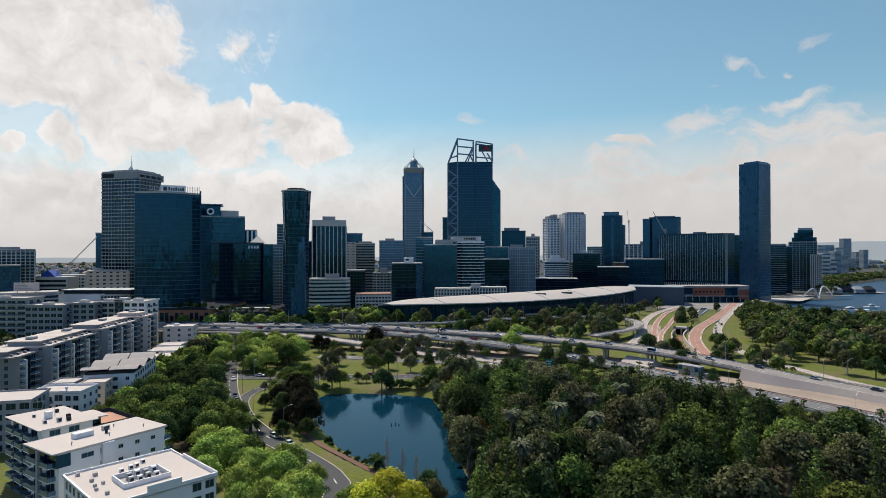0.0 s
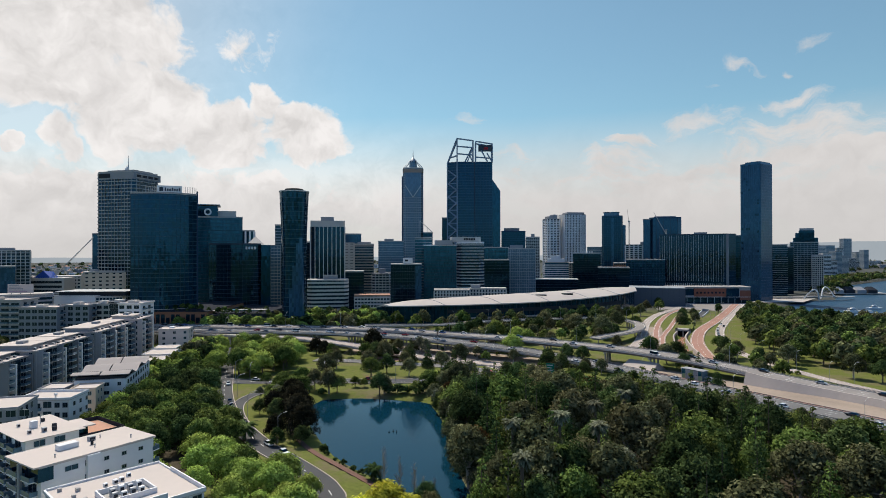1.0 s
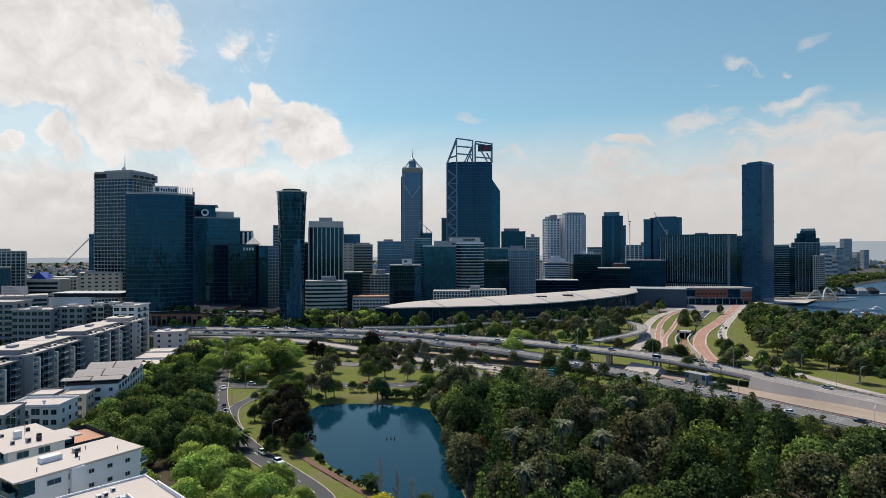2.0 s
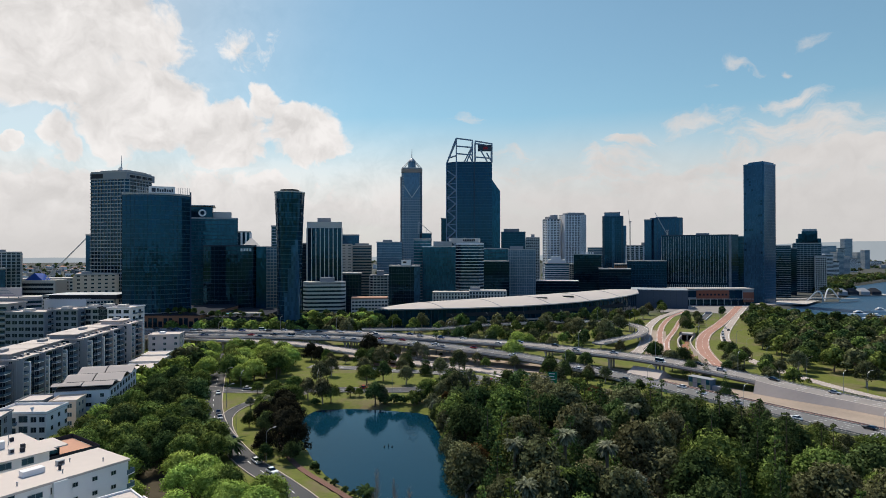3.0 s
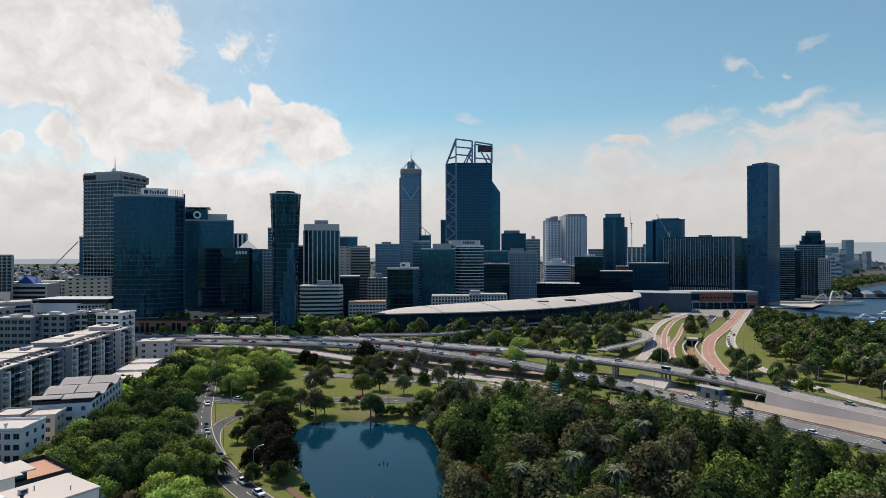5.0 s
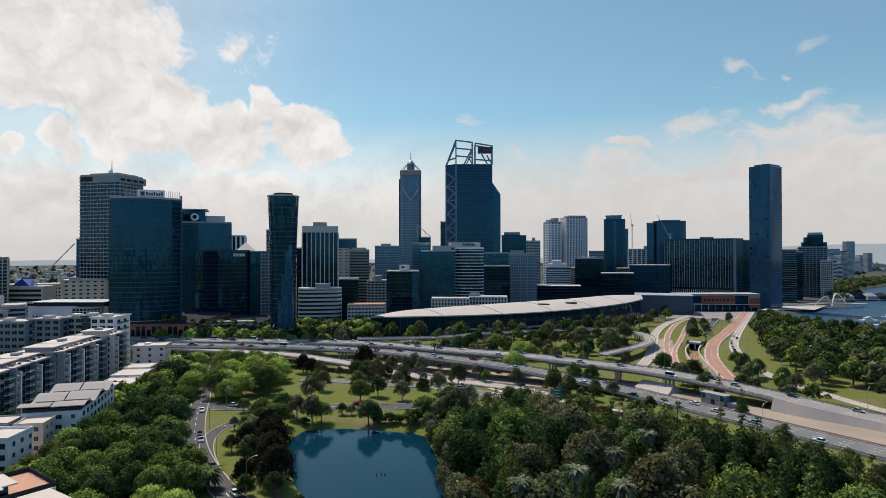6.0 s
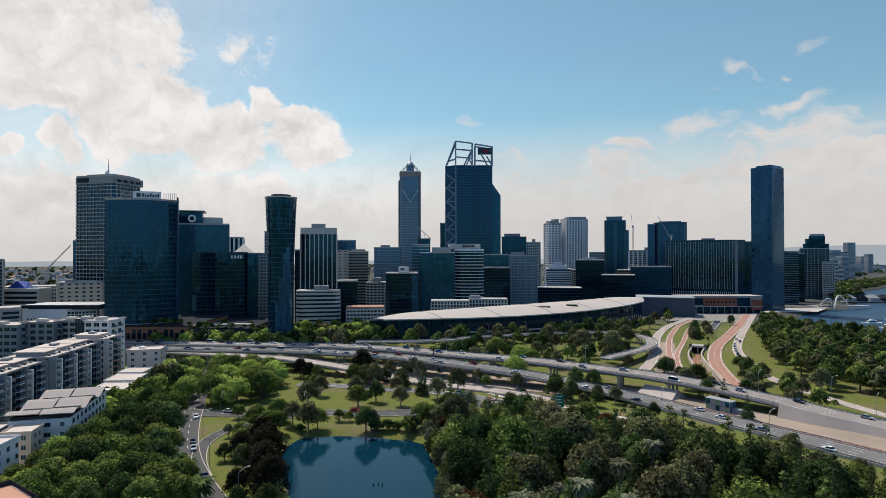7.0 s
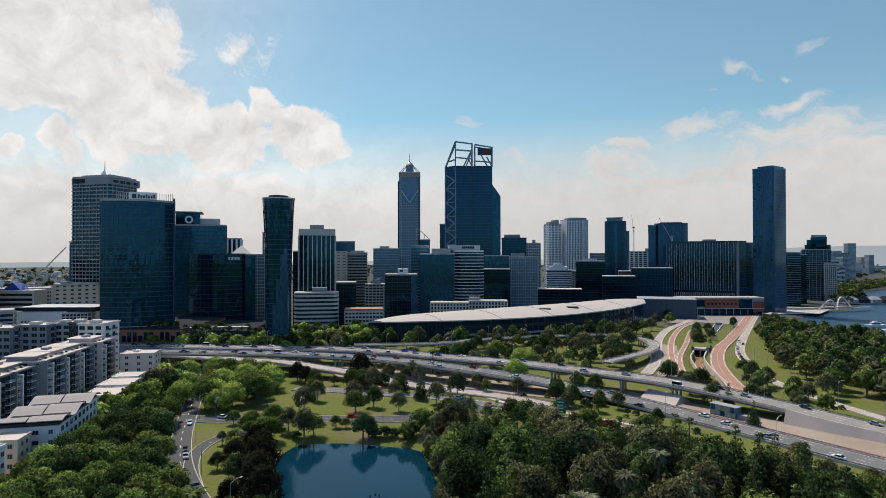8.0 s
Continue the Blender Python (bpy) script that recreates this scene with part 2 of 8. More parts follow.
def ground_material():
    """Lawns, worn patches, leaf litter under the trees and pale soil, by broad noise."""
    m = bpy.data.materials.new("park_ground")
    m.use_nodes = True
    n = Nodes(m.node_tree)
    pos = n.add("ShaderNodeNewGeometry").outputs["Position"]
    grass = n.mix(n.noise(pos, 0.6, 6.0, 0.7), (0.045, 0.064, 0.014), (0.185, 0.198, 0.046))
    dry = n.mix(n.noise(pos, 0.4, 5.0, 0.7), (0.10, 0.085, 0.04), (0.19, 0.165, 0.09))
    col = n.mix(n.step(n.noise(pos, 0.045, 6.0, 0.70), 0.47, 0.64), grass, dry)
    # beyond the park: yards, streets and scrub
    sp = n.add("ShaderNodeSeparateXYZ")
    n.put(sp.inputs[0], pos)
    town = n.mix(n.noise(pos, 0.02, 6.0, 0.7), (0.030, 0.036, 0.026), (0.10, 0.10, 0.095))
    col = n.mix(n.step(n.math("ADD", sp.outputs[1], n.math("MULTIPLY", n.noise(pos, 0.01, 3.0), 60.0)), 620.0, 720.0), col, town)
    p = n.add("ShaderNodeBsdfPrincipled")
    n.put(p.inputs["Base Color"], col)
    p.inputs["Roughness"].default_value, p.inputs["Specular IOR Level"].default_value = 0.95, 0.1
    b = n.add("ShaderNodeBump")
    b.inputs["Strength"].default_value, b.inputs["Distance"].default_value = 0.5, 0.15
    n.put(b.inputs["Height"], n.noise(pos, 2.5, 5.0, 0.7))
    n.put(p.inputs["Normal"], b.outputs[0])
    n.put(n.add("ShaderNodeOutputMaterial").inputs[0], p.outputs[0])
    return m


M_GROUND = ground_material()
M_LAKE = water("lake_water", (0.002, 0.021, 0.038), 0.7, 0.09)
M_RIVER = water("river_water", (0.016, 0.046, 0.082), 0.35, 1.4, 0.45)
M_RIVER.node_tree.nodes["Principled BSDF"].inputs["Specular IOR Level"].default_value = 0.22
M_ASPHALT = material("asphalt", (0.075, 0.075, 0.077), 0.9, grain=1.2, vary=0.15, stain=0.25)
M_ASPHALT_OLD = material("worn_asphalt", (0.245, 0.222, 0.205), 0.9, grain=0.8, vary=0.12, stain=0.3)
M_ASPHALT_MID = material("grey_asphalt", (0.15, 0.145, 0.142), 0.9, grain=0.9, vary=0.12, stain=0.28)
M_RAMP = material("pinkish_concrete_road", (0.36, 0.305, 0.27), 0.9, grain=0.6, vary=0.10, stain=0.22)
# stained concrete, with bridge-side shade put into a darker colour than M_CONCRETE
M_GIRDER = material("shade_dark_bridge_concrete", (0.15, 0.14, 0.13), 0.9, grain=0.5, vary=0.15, stain=0.35)
M_CONCRETE = material("concrete", (0.40, 0.37, 0.34), 0.85, grain=0.8, vary=0.12, stain=0.3, bump=0.01)
M_APT = material("weathered_render", (0.20, 0.20, 0.205), 0.8, grain=0.6, vary=0.06, stain=0.18)
M_WAVEROOF = material("weathered_metal_roof", (0.27, 0.24, 0.23), 0.65, grain=0.3, vary=0.06, stain=0.2)
M_PALE = material("pale_concrete", (0.44, 0.38, 0.34), 0.85, grain=0.5, vary=0.1, stain=0.25)
M_REDROAD = material("red_asphalt", (0.33, 0.185, 0.14), 0.9, grain=0.7, vary=0.15, stain=0.3)
M_BRICKPATH = material("brown_brick_paving", (0.15, 0.082, 0.062), 0.9, grain=1.5, vary=0.2, stain=0.25)
M_LINE = material("road_paint", (0.72, 0.72, 0.70), 0.7, vary=0.15, grain=3.0)
M_WHITE = material("white_render", (0.76, 0.74, 0.72), 0.75, grain=0.7, vary=0.05, stain=0.10)
M_COOLWHITE = material("cool_white_render", (0.70, 0.69, 0.68), 0.75, grain=0.7, vary=0.06, stain=0.14)
M_WHITEROOF = material("white_roof_membrane", (0.51, 0.445, 0.40), 0.8, grain=0.5, vary=0.06, stain=0.12)
M_ROOFSTEEL = material("pale_steel_roof", (0.44, 0.39, 0.35), 0.6, grain=0.2, vary=0.05, stain=0.12)
M_GREYWALL = material("grey_render", (0.27, 0.275, 0.285), 0.8, grain=0.6, vary=0.06, stain=0.15)
M_TAN = material("tan_render", (0.55, 0.455, 0.365), 0.8, grain=0.6, vary=0.06, stain=0.15)
M_PINKWALL = material("pinkish_render", (0.55, 0.47, 0.44), 0.8, grain=0.6, vary=0.06, stain=0.15)
M_DARKWALL = material("charcoal_cladding", (0.040, 0.043, 0.050), 0.95, grain=0.6, vary=0.1, stain=0.2, spec=0.0)
M_BRICK = material("brown_brick", (0.32, 0.145, 0.08), 0.85, grain=1.5, vary=0.2, stain=0.2)
M_STONE = material("pale_stone_cladding", (0.50, 0.47, 0.43), 0.75, grain=0.4, vary=0.06, stain=0.12)
M_BROWNSTONE = material("brown_stone_cladding", (0.30, 0.245, 0.205), 0.75, grain=0.4, vary=0.08, stain=0.15)
M_STEELDARK = material("dark_painted_steel", (0.035, 0.05, 0.07), 0.45, grain=0.5)
M_STEEL = material("galvanised_steel", (0.34, 0.35, 0.36), 0.5, metal=0.4, grain=2.0)
M_BRONZE = material("dark_bronze", (0.05, 0.045, 0.04), 0.5, metal=0.3, grain=1.0)
M_SPANDREL = material("blue_grey_spandrel_panel", (0.030, 0.070, 0.095), 0.35, grain=0.3, vary=0.10, stain=0.25)
M_NAVY = material("navy_panel", (0.009, 0.040, 0.088), 0.35, grain=0.3, vary=0.08)
M_BLUE_SHEET = material("blue_sheeting", (0.02, 0.07, 0.32), 0.6, grain=0.8, bump=0.1)
M_ROOFTILE = material("terracotta_roof", (0.40, 0.22, 0.15), 0.85, grain=1.0, vary=0.15, random_value=0.2)
M_TRUNK = material("bark", (0.13, 0.10, 0.075), 0.95, grain=4.0, vary=0.25, bump=0.02)
M_PALETRUNK = material("pale_bark", (0.34, 0.30, 0.26), 0.9, grain=4.0, vary=0.25, bump=0.02)
M_RUBBER = material("tyre_rubber", (0.02, 0.02, 0.02), 0.9)
M_SIGN = material("green_road_sign", (0.01, 0.16, 0.10), 0.5, vary=0.05)

G_NAVY = curtain_glass("navy_curtain_glass", (0.003, 0.021, 0.038), vary=1.0, tilt=0.018)
G_BLUE = curtain_glass("blue_curtain_glass", (0.026, 0.064, 0.102), vary=0.6)
G_TEAL = curtain_glass("teal_curtain_glass", (0.014, 0.062, 0.082), vary=0.9, tilt=0.015)
G_BLACK = curtain_glass("black_curtain_glass", (0.003, 0.011, 0.020))
G_PALE = curtain_glass("pale_blue_curtain_glass", (0.10, 0.15, 0.19), vary=0.35)
G_WIN = curtain_glass("window_glass", (0.018, 0.024, 0.030), cell=(2.0, 2.0, 3.0), vary=0.6)

F_MID = foliage("mid_green_leaves", (0.022, 0.044, 0.008), (0.290, 0.370, 0.085), 0.05, 0.95)
F_DARK = foliage("dark_green_leaves", (0.012, 0.026, 0.008), (0.150, 0.215, 0.070), 0.05, 0.95)
F_DEEP = foliage("blackish_green_leaves", (0.010, 0.011, 0.006), (0.048, 0.046, 0.024), 0.04, 0.8)
F_LIGHT = foliage("bright_green_leaves", (0.120, 0.190, 0.026), (0.480, 0.600, 0.130), 0.03, 0.95)
F_OLIVE = foliage("olive_eucalypt_leaves", (0.032, 0.036, 0.014), (0.285, 0.295, 0.130), 0.05, 0.9)
F_GREY = foliage("grey_green_leaves", (0.050, 0.056, 0.034), (0.360, 0.365, 0.240), 0.04)
F_RUST = foliage("rusty_leaves", (0.035, 0.018, 0.009), (0.170, 0.095, 0.042), 0.04)
F_YELLOW = foliage("yellow_green_leaves", (0.260, 0.280, 0.022), (0.660, 0.640, 0.090), 0.03)

# ---- mesh helpers ----


def link(name, bm, mat, smooth=False):
    me = bpy.data.meshes.new(name)
    bm.to_mesh(me)
    bm.free()
    for m in (mat if isinstance(mat, (list, tuple)) else [mat]):
        me.materials.append(m)
    if smooth:
        for p in me.polygons:
            p.use_smooth = True
    return new(name, me)


def part(name, bm, mat, parent, label="", smooth=False):
    ob = link(name, bm, mat, smooth)
    ob.parent = parent
    return tagged(ob, label)


def thing(name, label, category, m=None, group="", kind=""):
    ob = tagged(new(name), label, category, group, kind)
    ob.matrix_world = m if m is not None else Matrix()
    return ob


def stuff(ob):
    return tagged(ob, kind="stuff")


def box(bm, x0, x1, y0, y1, z0, z1, mi=0):
    v = [bm.verts.new((x, y, z)) for z in (z0, z1) for x, y in ((x0, y0), (x1, y0), (x1, y1), (x0, y1))]
    for q in ((3, 2, 1, 0), (4, 5, 6, 7), (0, 1, 5, 4), (1, 2, 6, 5), (2, 3, 7, 6), (3, 0, 4, 7)):
        bm.faces.new([v[i] for i in q]).material_index = mi
    return v


def cube(*a):
    bm = bmesh.new()
    box(bm, *a)
    return bm


def bar(bm, a, b, w, h=None):
    """A straight bar of section w x h from a to b."""
    a, b = Vector(a), Vector(b)
    d = (b - a).normalized()
    s = d.cross(Vector((0, 0, 1)) if abs(d.z) < 0.95 else Vector((0, 1, 0))).normalized() * w / 2
    u = s.cross(d).normalized() * (h or w) / 2
    v = [bm.verts.new(p + i * s + j * u) for p in (a, b) for i, j in ((-1, -1), (1, -1), (1, 1), (-1, 1))]
    for q in ((3, 2, 1, 0), (4, 5, 6, 7), (0, 1, 5, 4), (1, 2, 6, 5), (2, 3, 7, 6), (3, 0, 4, 7)):
        bm.faces.new([v[i] for i in q])


def tube(bm, rings, sides=8):
    """A skin over rings of (centre, radius)."""
    loops = []
    for c, r in rings:
        loops.append([bm.verts.new((c[0] + r * math.cos(2 * math.pi * i / sides), c[1] + r * math.sin(2 * math.pi * i / sides), c[2])) for i in range(sides)])
    for a, b in zip(loops, loops[1:]):
        for i in range(sides):
            bm.faces.new((a[i], a[(i + 1) % sides], b[(i + 1) % sides], b[i]))
    bm.faces.new(loops[-1])
    bm.faces.new(loops[0][::-1])


def smooth_line(points, step=4.0):
    """Points about step apart on a smooth curve through the given points."""
    P = [Vector(p) for p in points]
    P = [2 * P[0] - P[1]] + P + [2 * P[-1] - P[-2]]
    out = []
    for i in range(1, len(P) - 2):
        n = max(2, int((P[i + 1] - P[i]).length / step))
        for k in range(n):
            t = k / n
            a, b, c, d = P[i - 1:i + 3]
            out.append(0.5 * (2 * b + (c - a) * t + (2 * a - 5 * b + 4 * c - d) * t * t + (3 * b - a - 3 * c + d) * t ** 3))
    return out + [P[-2]]


def sides_of(line):
    """For each point of a line its flat right-hand normal."""
    out = []
    for i in range(len(line)):
        d = line[min(i + 1, len(line) - 1)] - line[max(i - 1, 0)]
        out.append(Vector((d.y, -d.x, 0)).normalized())
    return out


def sweep(bm, line, section):
    """Sweep a closed section, (offset to the right, height) by corner, along a line."""
    nrm = sides_of(line)
    rows = [[bm.verts.new(p + n * o + Vector((0, 0, h))) for o, h in section] for p, n in zip(line, nrm)]
    k = len(section)
    for a, b in zip(rows, rows[1:]):
        for i in range(k):
            bm.faces.new((a[i], b[i], b[(i + 1) % k], a[(i + 1) % k]))
    bm.faces.new(rows[0])
    bm.faces.new(rows[-1][::-1])


def inside(x, y, poly):
    c = False
    for (x0, y0), (x1, y1) in zip(poly, poly[1:] + poly[:1]):
        if (y0 > y) != (y1 > y) and x < (x1 - x0) * (y - y0) / (y1 - y0) + x0:
            c = not c
    return c


def edge_distance(x, y, poly):
    best = 1e9
    for (x0, y0), (x1, y1) in zip(poly, poly[1:] + poly[:1]):
        dx, dy = x1 - x0, y1 - y0
        t = max(0, min(1, ((x - x0) * dx + (y - y0) * dy) / (dx * dx + dy * dy + 1e-9)))
        best = min(best, math.hypot(x - x0 - t * dx, y - y0 - t * dy))
    return best


# ---- ground, lake, river ----
LAND = 2.0
LAKE = [tuple(p[:2]) for p in smooth_line([(-52, 267, 0), (-37, 268.5, 0), (-24, 266, 0), (-14, 263, 0), (-6, 259, 0), (-2, 242, 0), (2, 220, 0), (3, 196, 0), (6, 171, 0), (10, 154, 0),
                                           (6, 140, 0), (-3, 143, 0), (-8, 163, 0), (-16, 174, 0), (-25, 182, 0), (-34, 194, 0), (-41, 208, 0), (-50, 230, 0), (-55, 252, 0), (-52, 267, 0)], 4.0)]
RIVER = [(392, 690), (440, 742), (473, 779), (536, 812), (640, 930), (775, 1133), (999, 1334), (1700, 1750), (2600, 1500), (2600, 200), (700, 200), (520, 330), (420, 430), (362, 500), (345, 560), (372, 640)]


CUTTING = [tuple(p[:2]) for p in smooth_line([(194, 482, 0), (189, 470, 0), (175.5, 443, 0), (163, 405, 0), (155, 373, 0), (149, 350, 0)], 8.0)]


def land_height(x, y):
    if y < -60:                                   # wooded bluff behind the viewpoint
        return LAND + 40 * (1 - math.exp(-((y + 60) / 160) ** 2)) + 5 * noise.noise((x * 0.01, y * 0.01, 2))
    if 130 < x < 205 and 340 < y < 484:
        d = min(math.hypot(x - a, y - b) for a, b in CUTTING)
        if d < 5.5:
            return LAND - 3.6
    for poly in (LAKE, RIVER):
        if x < -70 or (poly is LAKE and (x > 30 or y > 290 or y < 130)) or (poly is RIVER and x < 300):
            continue
        d = edge_distance(x, y, poly)
        if inside(x, y, poly):
            return LAND - 1.7 - min(3.0, d * 0.5)
        if d < 6:
            return LAND - 1.7 * (1 - d / 6)
    return LAND + 0.12 * noise.noise((x * 0.05, y * 0.05, 0))


def axis_steps(lo, hi, fine_lo, fine_hi, fine):
    a = [fine_lo + i * fine for i in range(int((fine_hi - fine_lo) / fine) + 1)]
    s, v = fine, a[-1]
    while v < hi:
        s *= 1.35
        v += s
        a.append(min(v, hi))
    s, v = fine, a[0]
    while v > lo:
        s *= 1.35
        v -= s
        a.insert(0, max(v, lo))
    return a


xs, ys = axis_steps(-5200, 5200, -120, 420, 4.0), axis_steps(-1400, 5200, 100, 700, 4.0)
verts = [(x, y, land_height(x, y)) for y in ys for x in xs]
nx = len(xs)
faces = [(j * nx + i, j * nx + i + 1, (j + 1) * nx + i + 1, (j + 1) * nx + i) for j in range(len(ys) - 1) for i in range(nx - 1)]
me = bpy.data.meshes.new("ground")
me.from_pydata(verts, [], faces)
me.materials.append(M_GROUND)
for p in me.polygons:
    p.use_smooth = True
tagged(new("ground", me), "park lawns, soil and city ground reaching the horizon", "ground", kind="structure")


def sheet(name, poly, z, mat, label, category):
    bm = bmesh.new()
    bm.faces.new([bm.verts.new((x, y, z)) for x, y in poly])
    bmesh.ops.triangulate(bm, faces=bm.faces[:])
    ob = tagged(link(name, bm, mat), label, category, kind="structure")
    return ob


def grown(poly, k):
    cx, cy = sum(p[0] for p in poly) / len(poly), sum(p[1] for p in poly) / len(poly)
    return [(cx + (x - cx) * k, cy + (y - cy) * k) for x, y in poly]


sheet("lake", grown(LAKE[:-1], 1.02), 0.3, M_LAKE, "still dark blue lake with reflected trees", "lake")
sheet("river", grown(RIVER, 1.01), 0.3, M_RIVER, "blue river with small ripples beyond the trees", "river")

# ---- roads ----
ROADS = []       # centre lines with half widths, to keep trees off


def road(name, label, points, width, mat=M_ASPHALT, thick=0.25, lanes=2, parapet=0.0, piers=(), kerb=False, step=5.0, deck=None, dash=True, edges=True):
    """A road, or with piers a bridge: deck, parapets or kerbs, lane lines, edge lines, piers."""
    ob = thing(name, label, "road", kind="structure")
    line = smooth_line(points, step)
    h = width / 2
    ROADS.append((line, h))
    slab = 0.45 if thick > 0.9 else thick
    bm = bmesh.new()
    sweep(bm, line, [(-h, 0), (h, 0), (h, -slab), (-h, -slab)])
    part("deck", bm, mat, ob)
    if thick > slab:                                # girders set in below the edges of the slab, coloured dark for shade
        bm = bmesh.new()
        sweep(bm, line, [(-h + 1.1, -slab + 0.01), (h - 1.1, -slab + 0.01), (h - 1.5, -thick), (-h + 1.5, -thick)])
        part("girder", bm, M_GIRDER, ob, "concrete girder coloured dark to stand for shade")
    if parapet:
        for s in (-1, 1):
            bm = bmesh.new()
            a, b = sorted((s * h, s * (h + 0.3)))
            sweep(bm, line, [(a, 0.42), (b, 0.42), (b, -slab - 0.12), (a, -slab - 0.12)])
            part("parapet", bm, M_CONCRETE, ob)
            bm = bmesh.new()
            o = s * (h + 0.15)
            for z in (0.72, parapet + 0.1):
                sweep(bm, line, [(o - 0.06, z), (o + 0.06, z), (o + 0.06, z - 0.12), (o - 0.06, z - 0.12)])
            posts = smooth_line(points, 3.0)
            for p, n in zip(posts, sides_of(posts)):
                c = p + n * o
                box(bm, c.x - 0.07, c.x + 0.07, c.y - 0.07, c.y + 0.07, c.z + 0.4, c.z + parapet)
            stuff(part("handrail", bm, M_STEELDARK, ob, "dark steel handrail on posts"))
    if kerb:
        for s in (-1, 1):
            bm = bmesh.new()
            a, b = sorted((s * h, s * (h + 0.28)))
            sweep(bm, line, [(a, 0.15), (b, 0.15), (b, -thick), (a, -thick)])
            part("kerb", bm, M_PALE, ob)
    fine = smooth_line(points, 3.0)
    nrm = sides_of(fine)
    bm = bmesh.new()

    def stroke(i, o, w):
        a, b = fine[i], fine[i + 1]
        q = [a + nrm[i] * (o - w), b + nrm[i + 1] * (o - w), b + nrm[i + 1] * (o + w), a + nrm[i] * (o + w)]
        bm.faces.new([bm.verts.new(p + Vector((0, 0, 0.012))) for p in q])
    for i in range(len(fine) - 1):
        if edges:
            for o in (-h + 0.5, h - 0.5):
                stroke(i, o, 0.09)
        if dash and i % 3 == 0:
            for k in range(1, lanes):
                stroke(i, -h + 0.5 + (width - 1.0) * k / lanes, 0.09)
    stuff(part("road_paint", bm, M_LINE, ob, "white painted lane lines"))
    for k in piers:
        p, n = line[int(k * (len(line) - 1))], sides_of(line)[int(k * (len(line) - 1))]
        for o in (-h * 0.6, 0, h * 0.6):
            c = p + n * o
            bm = bmesh.new()
            tube(bm, [((c.x, c.y, LAND - 1), 0.55), ((c.x, c.y, p.z - thick), 0.55)], 10)
            part("pier", bm, M_CONCRETE, ob)
        bm = bmesh.new()
        bar(bm, p - n * h * 0.85 - Vector((0, 0, thick + 0.4)), p + n * h * 0.85 - Vector((0, 0, thick + 0.4)), 1.2, 0.9)
        part("crosshead", bm, M_CONCRETE, ob)
    return ob


FWY_FAR = [(-420, 452, 9), (-231, 448, 10.5), (-181, 441.5, 11), (-103, 434, 11), (-65, 429, 11), (-27, 416, 11), (8.5, 396, 11), (50, 377, 10.8), (82, 356, 10.3), (108, 339, 9.7), (128, 319, 8.9), (141, 306, 7.7), (152, 294, 6.6), (158.5, 285, 5.8), (165, 277, 5.2), (172.7, 268, 4.6), (183, 253, 4.1), (205, 214, 3.8), (240, 140, 3.8), (275, 60, 3.8)]
FWY_NEAR = [(-420, 430, 9), (-231, 428, 10.3), (-172, 422.5, 10.6), (-97, 413.5, 10.6), (-61, 405, 10.6), (-25, 391, 10.4), (-8, 381, 10.2), (8, 372, 9.9), (23, 364, 9.2), (38, 356, 8.4), (52, 348, 7.4), (65, 340, 6.2), (77, 331.5, 5), (87, 323, 4), (98, 311, 3.2), (107, 299, 2.8), (115, 287, 2.6), (123, 275, 2.6), (132, 261, 2.6), (143, 243, 2.6), (150, 232, 2.6), (157, 220, 2.6), (166, 203, 2.6), (192, 150, 2.6), (235, 60, 2.6)]
road("freeway_far_carriageway", "elevated grey freeway carriageway with steel handrails", FWY_FAR, 15.0, M_ASPHALT_OLD, 1.7, 4, 0.95, (0.30, 0.34, 0.38, 0.42, 0.46, 0.5, 0.54, 0.58, 0.62, 0.65))
road("freeway_near_carriageway", "grey freeway carriageway coming down off a low bridge", FWY_NEAR, 14.0, M_ASPHALT_MID, 1.5, 4, 0.85, (0.28, 0.32, 0.36, 0.40, 0.43, 0.46, 0.49, 0.52))
road("exit_ramp", "pale pinkish concrete exit ramp sloping down beside the freeway", [(-300, 420, 9), (-200, 419, 9.5), (-158, 413, 9.5), (-118, 400, 9.3), (-93, 395, 8.8), (-70, 385, 7.6), (-53, 378, 6.4), (-36, 370, 4.6), (-16, 359, 3.2), (5, 348.5, 2.4), (22, 341, 2.3), (38, 330, 2.25), (52, 317, 2.25)], 11.0, M_RAMP, 1.2, 2, 0.6, (0.30, 0.38, 0.46))
road("service_road", "two-lane road beside the trees and freeway lawn", [(-75, 354, 2.2), (-51, 349, 2.2), (-27, 341, 2.2), (-4, 336, 2.2), (8, 330, 2.2), (21, 322, 2.2), (33, 312, 2.2), (44, 302, 2.2), (55, 294, 2.2), (65, 286, 2.2), (75, 278, 2.2), (84, 268, 2.2), (93, 254, 2.2), (100, 238, 2.2)], 8.0, M_ASPHALT_MID, 0.3, 2, kerb=True)
road("pale_path", "pale concrete footpath winding along the freeway verge", [(-18, 382, 2.3), (0, 362, 2.28), (12, 352.5, 2.28), (33, 322, 2.28), (44, 314, 2.28), (58, 304, 2.28), (72, 293, 2.28), (86, 280, 2.28), (98, 263, 2.28), (106, 243, 2.28)], 2.4, M_PALE, 0.3, 1, dash=False, edges=False)
road("park_road", "asphalt road across the park behind the lake", [(-230, 330, 2.16), (-150, 308, 2.16), (-107, 297, 2.16), (-85, 295, 2.16), (-51, 296, 2.16), (-18, 295.5, 2.16), (5, 303, 2.16), (20, 314, 2.16)], 9.0, M_ASPHALT, 0.3, 2, kerb=True, edges=False)
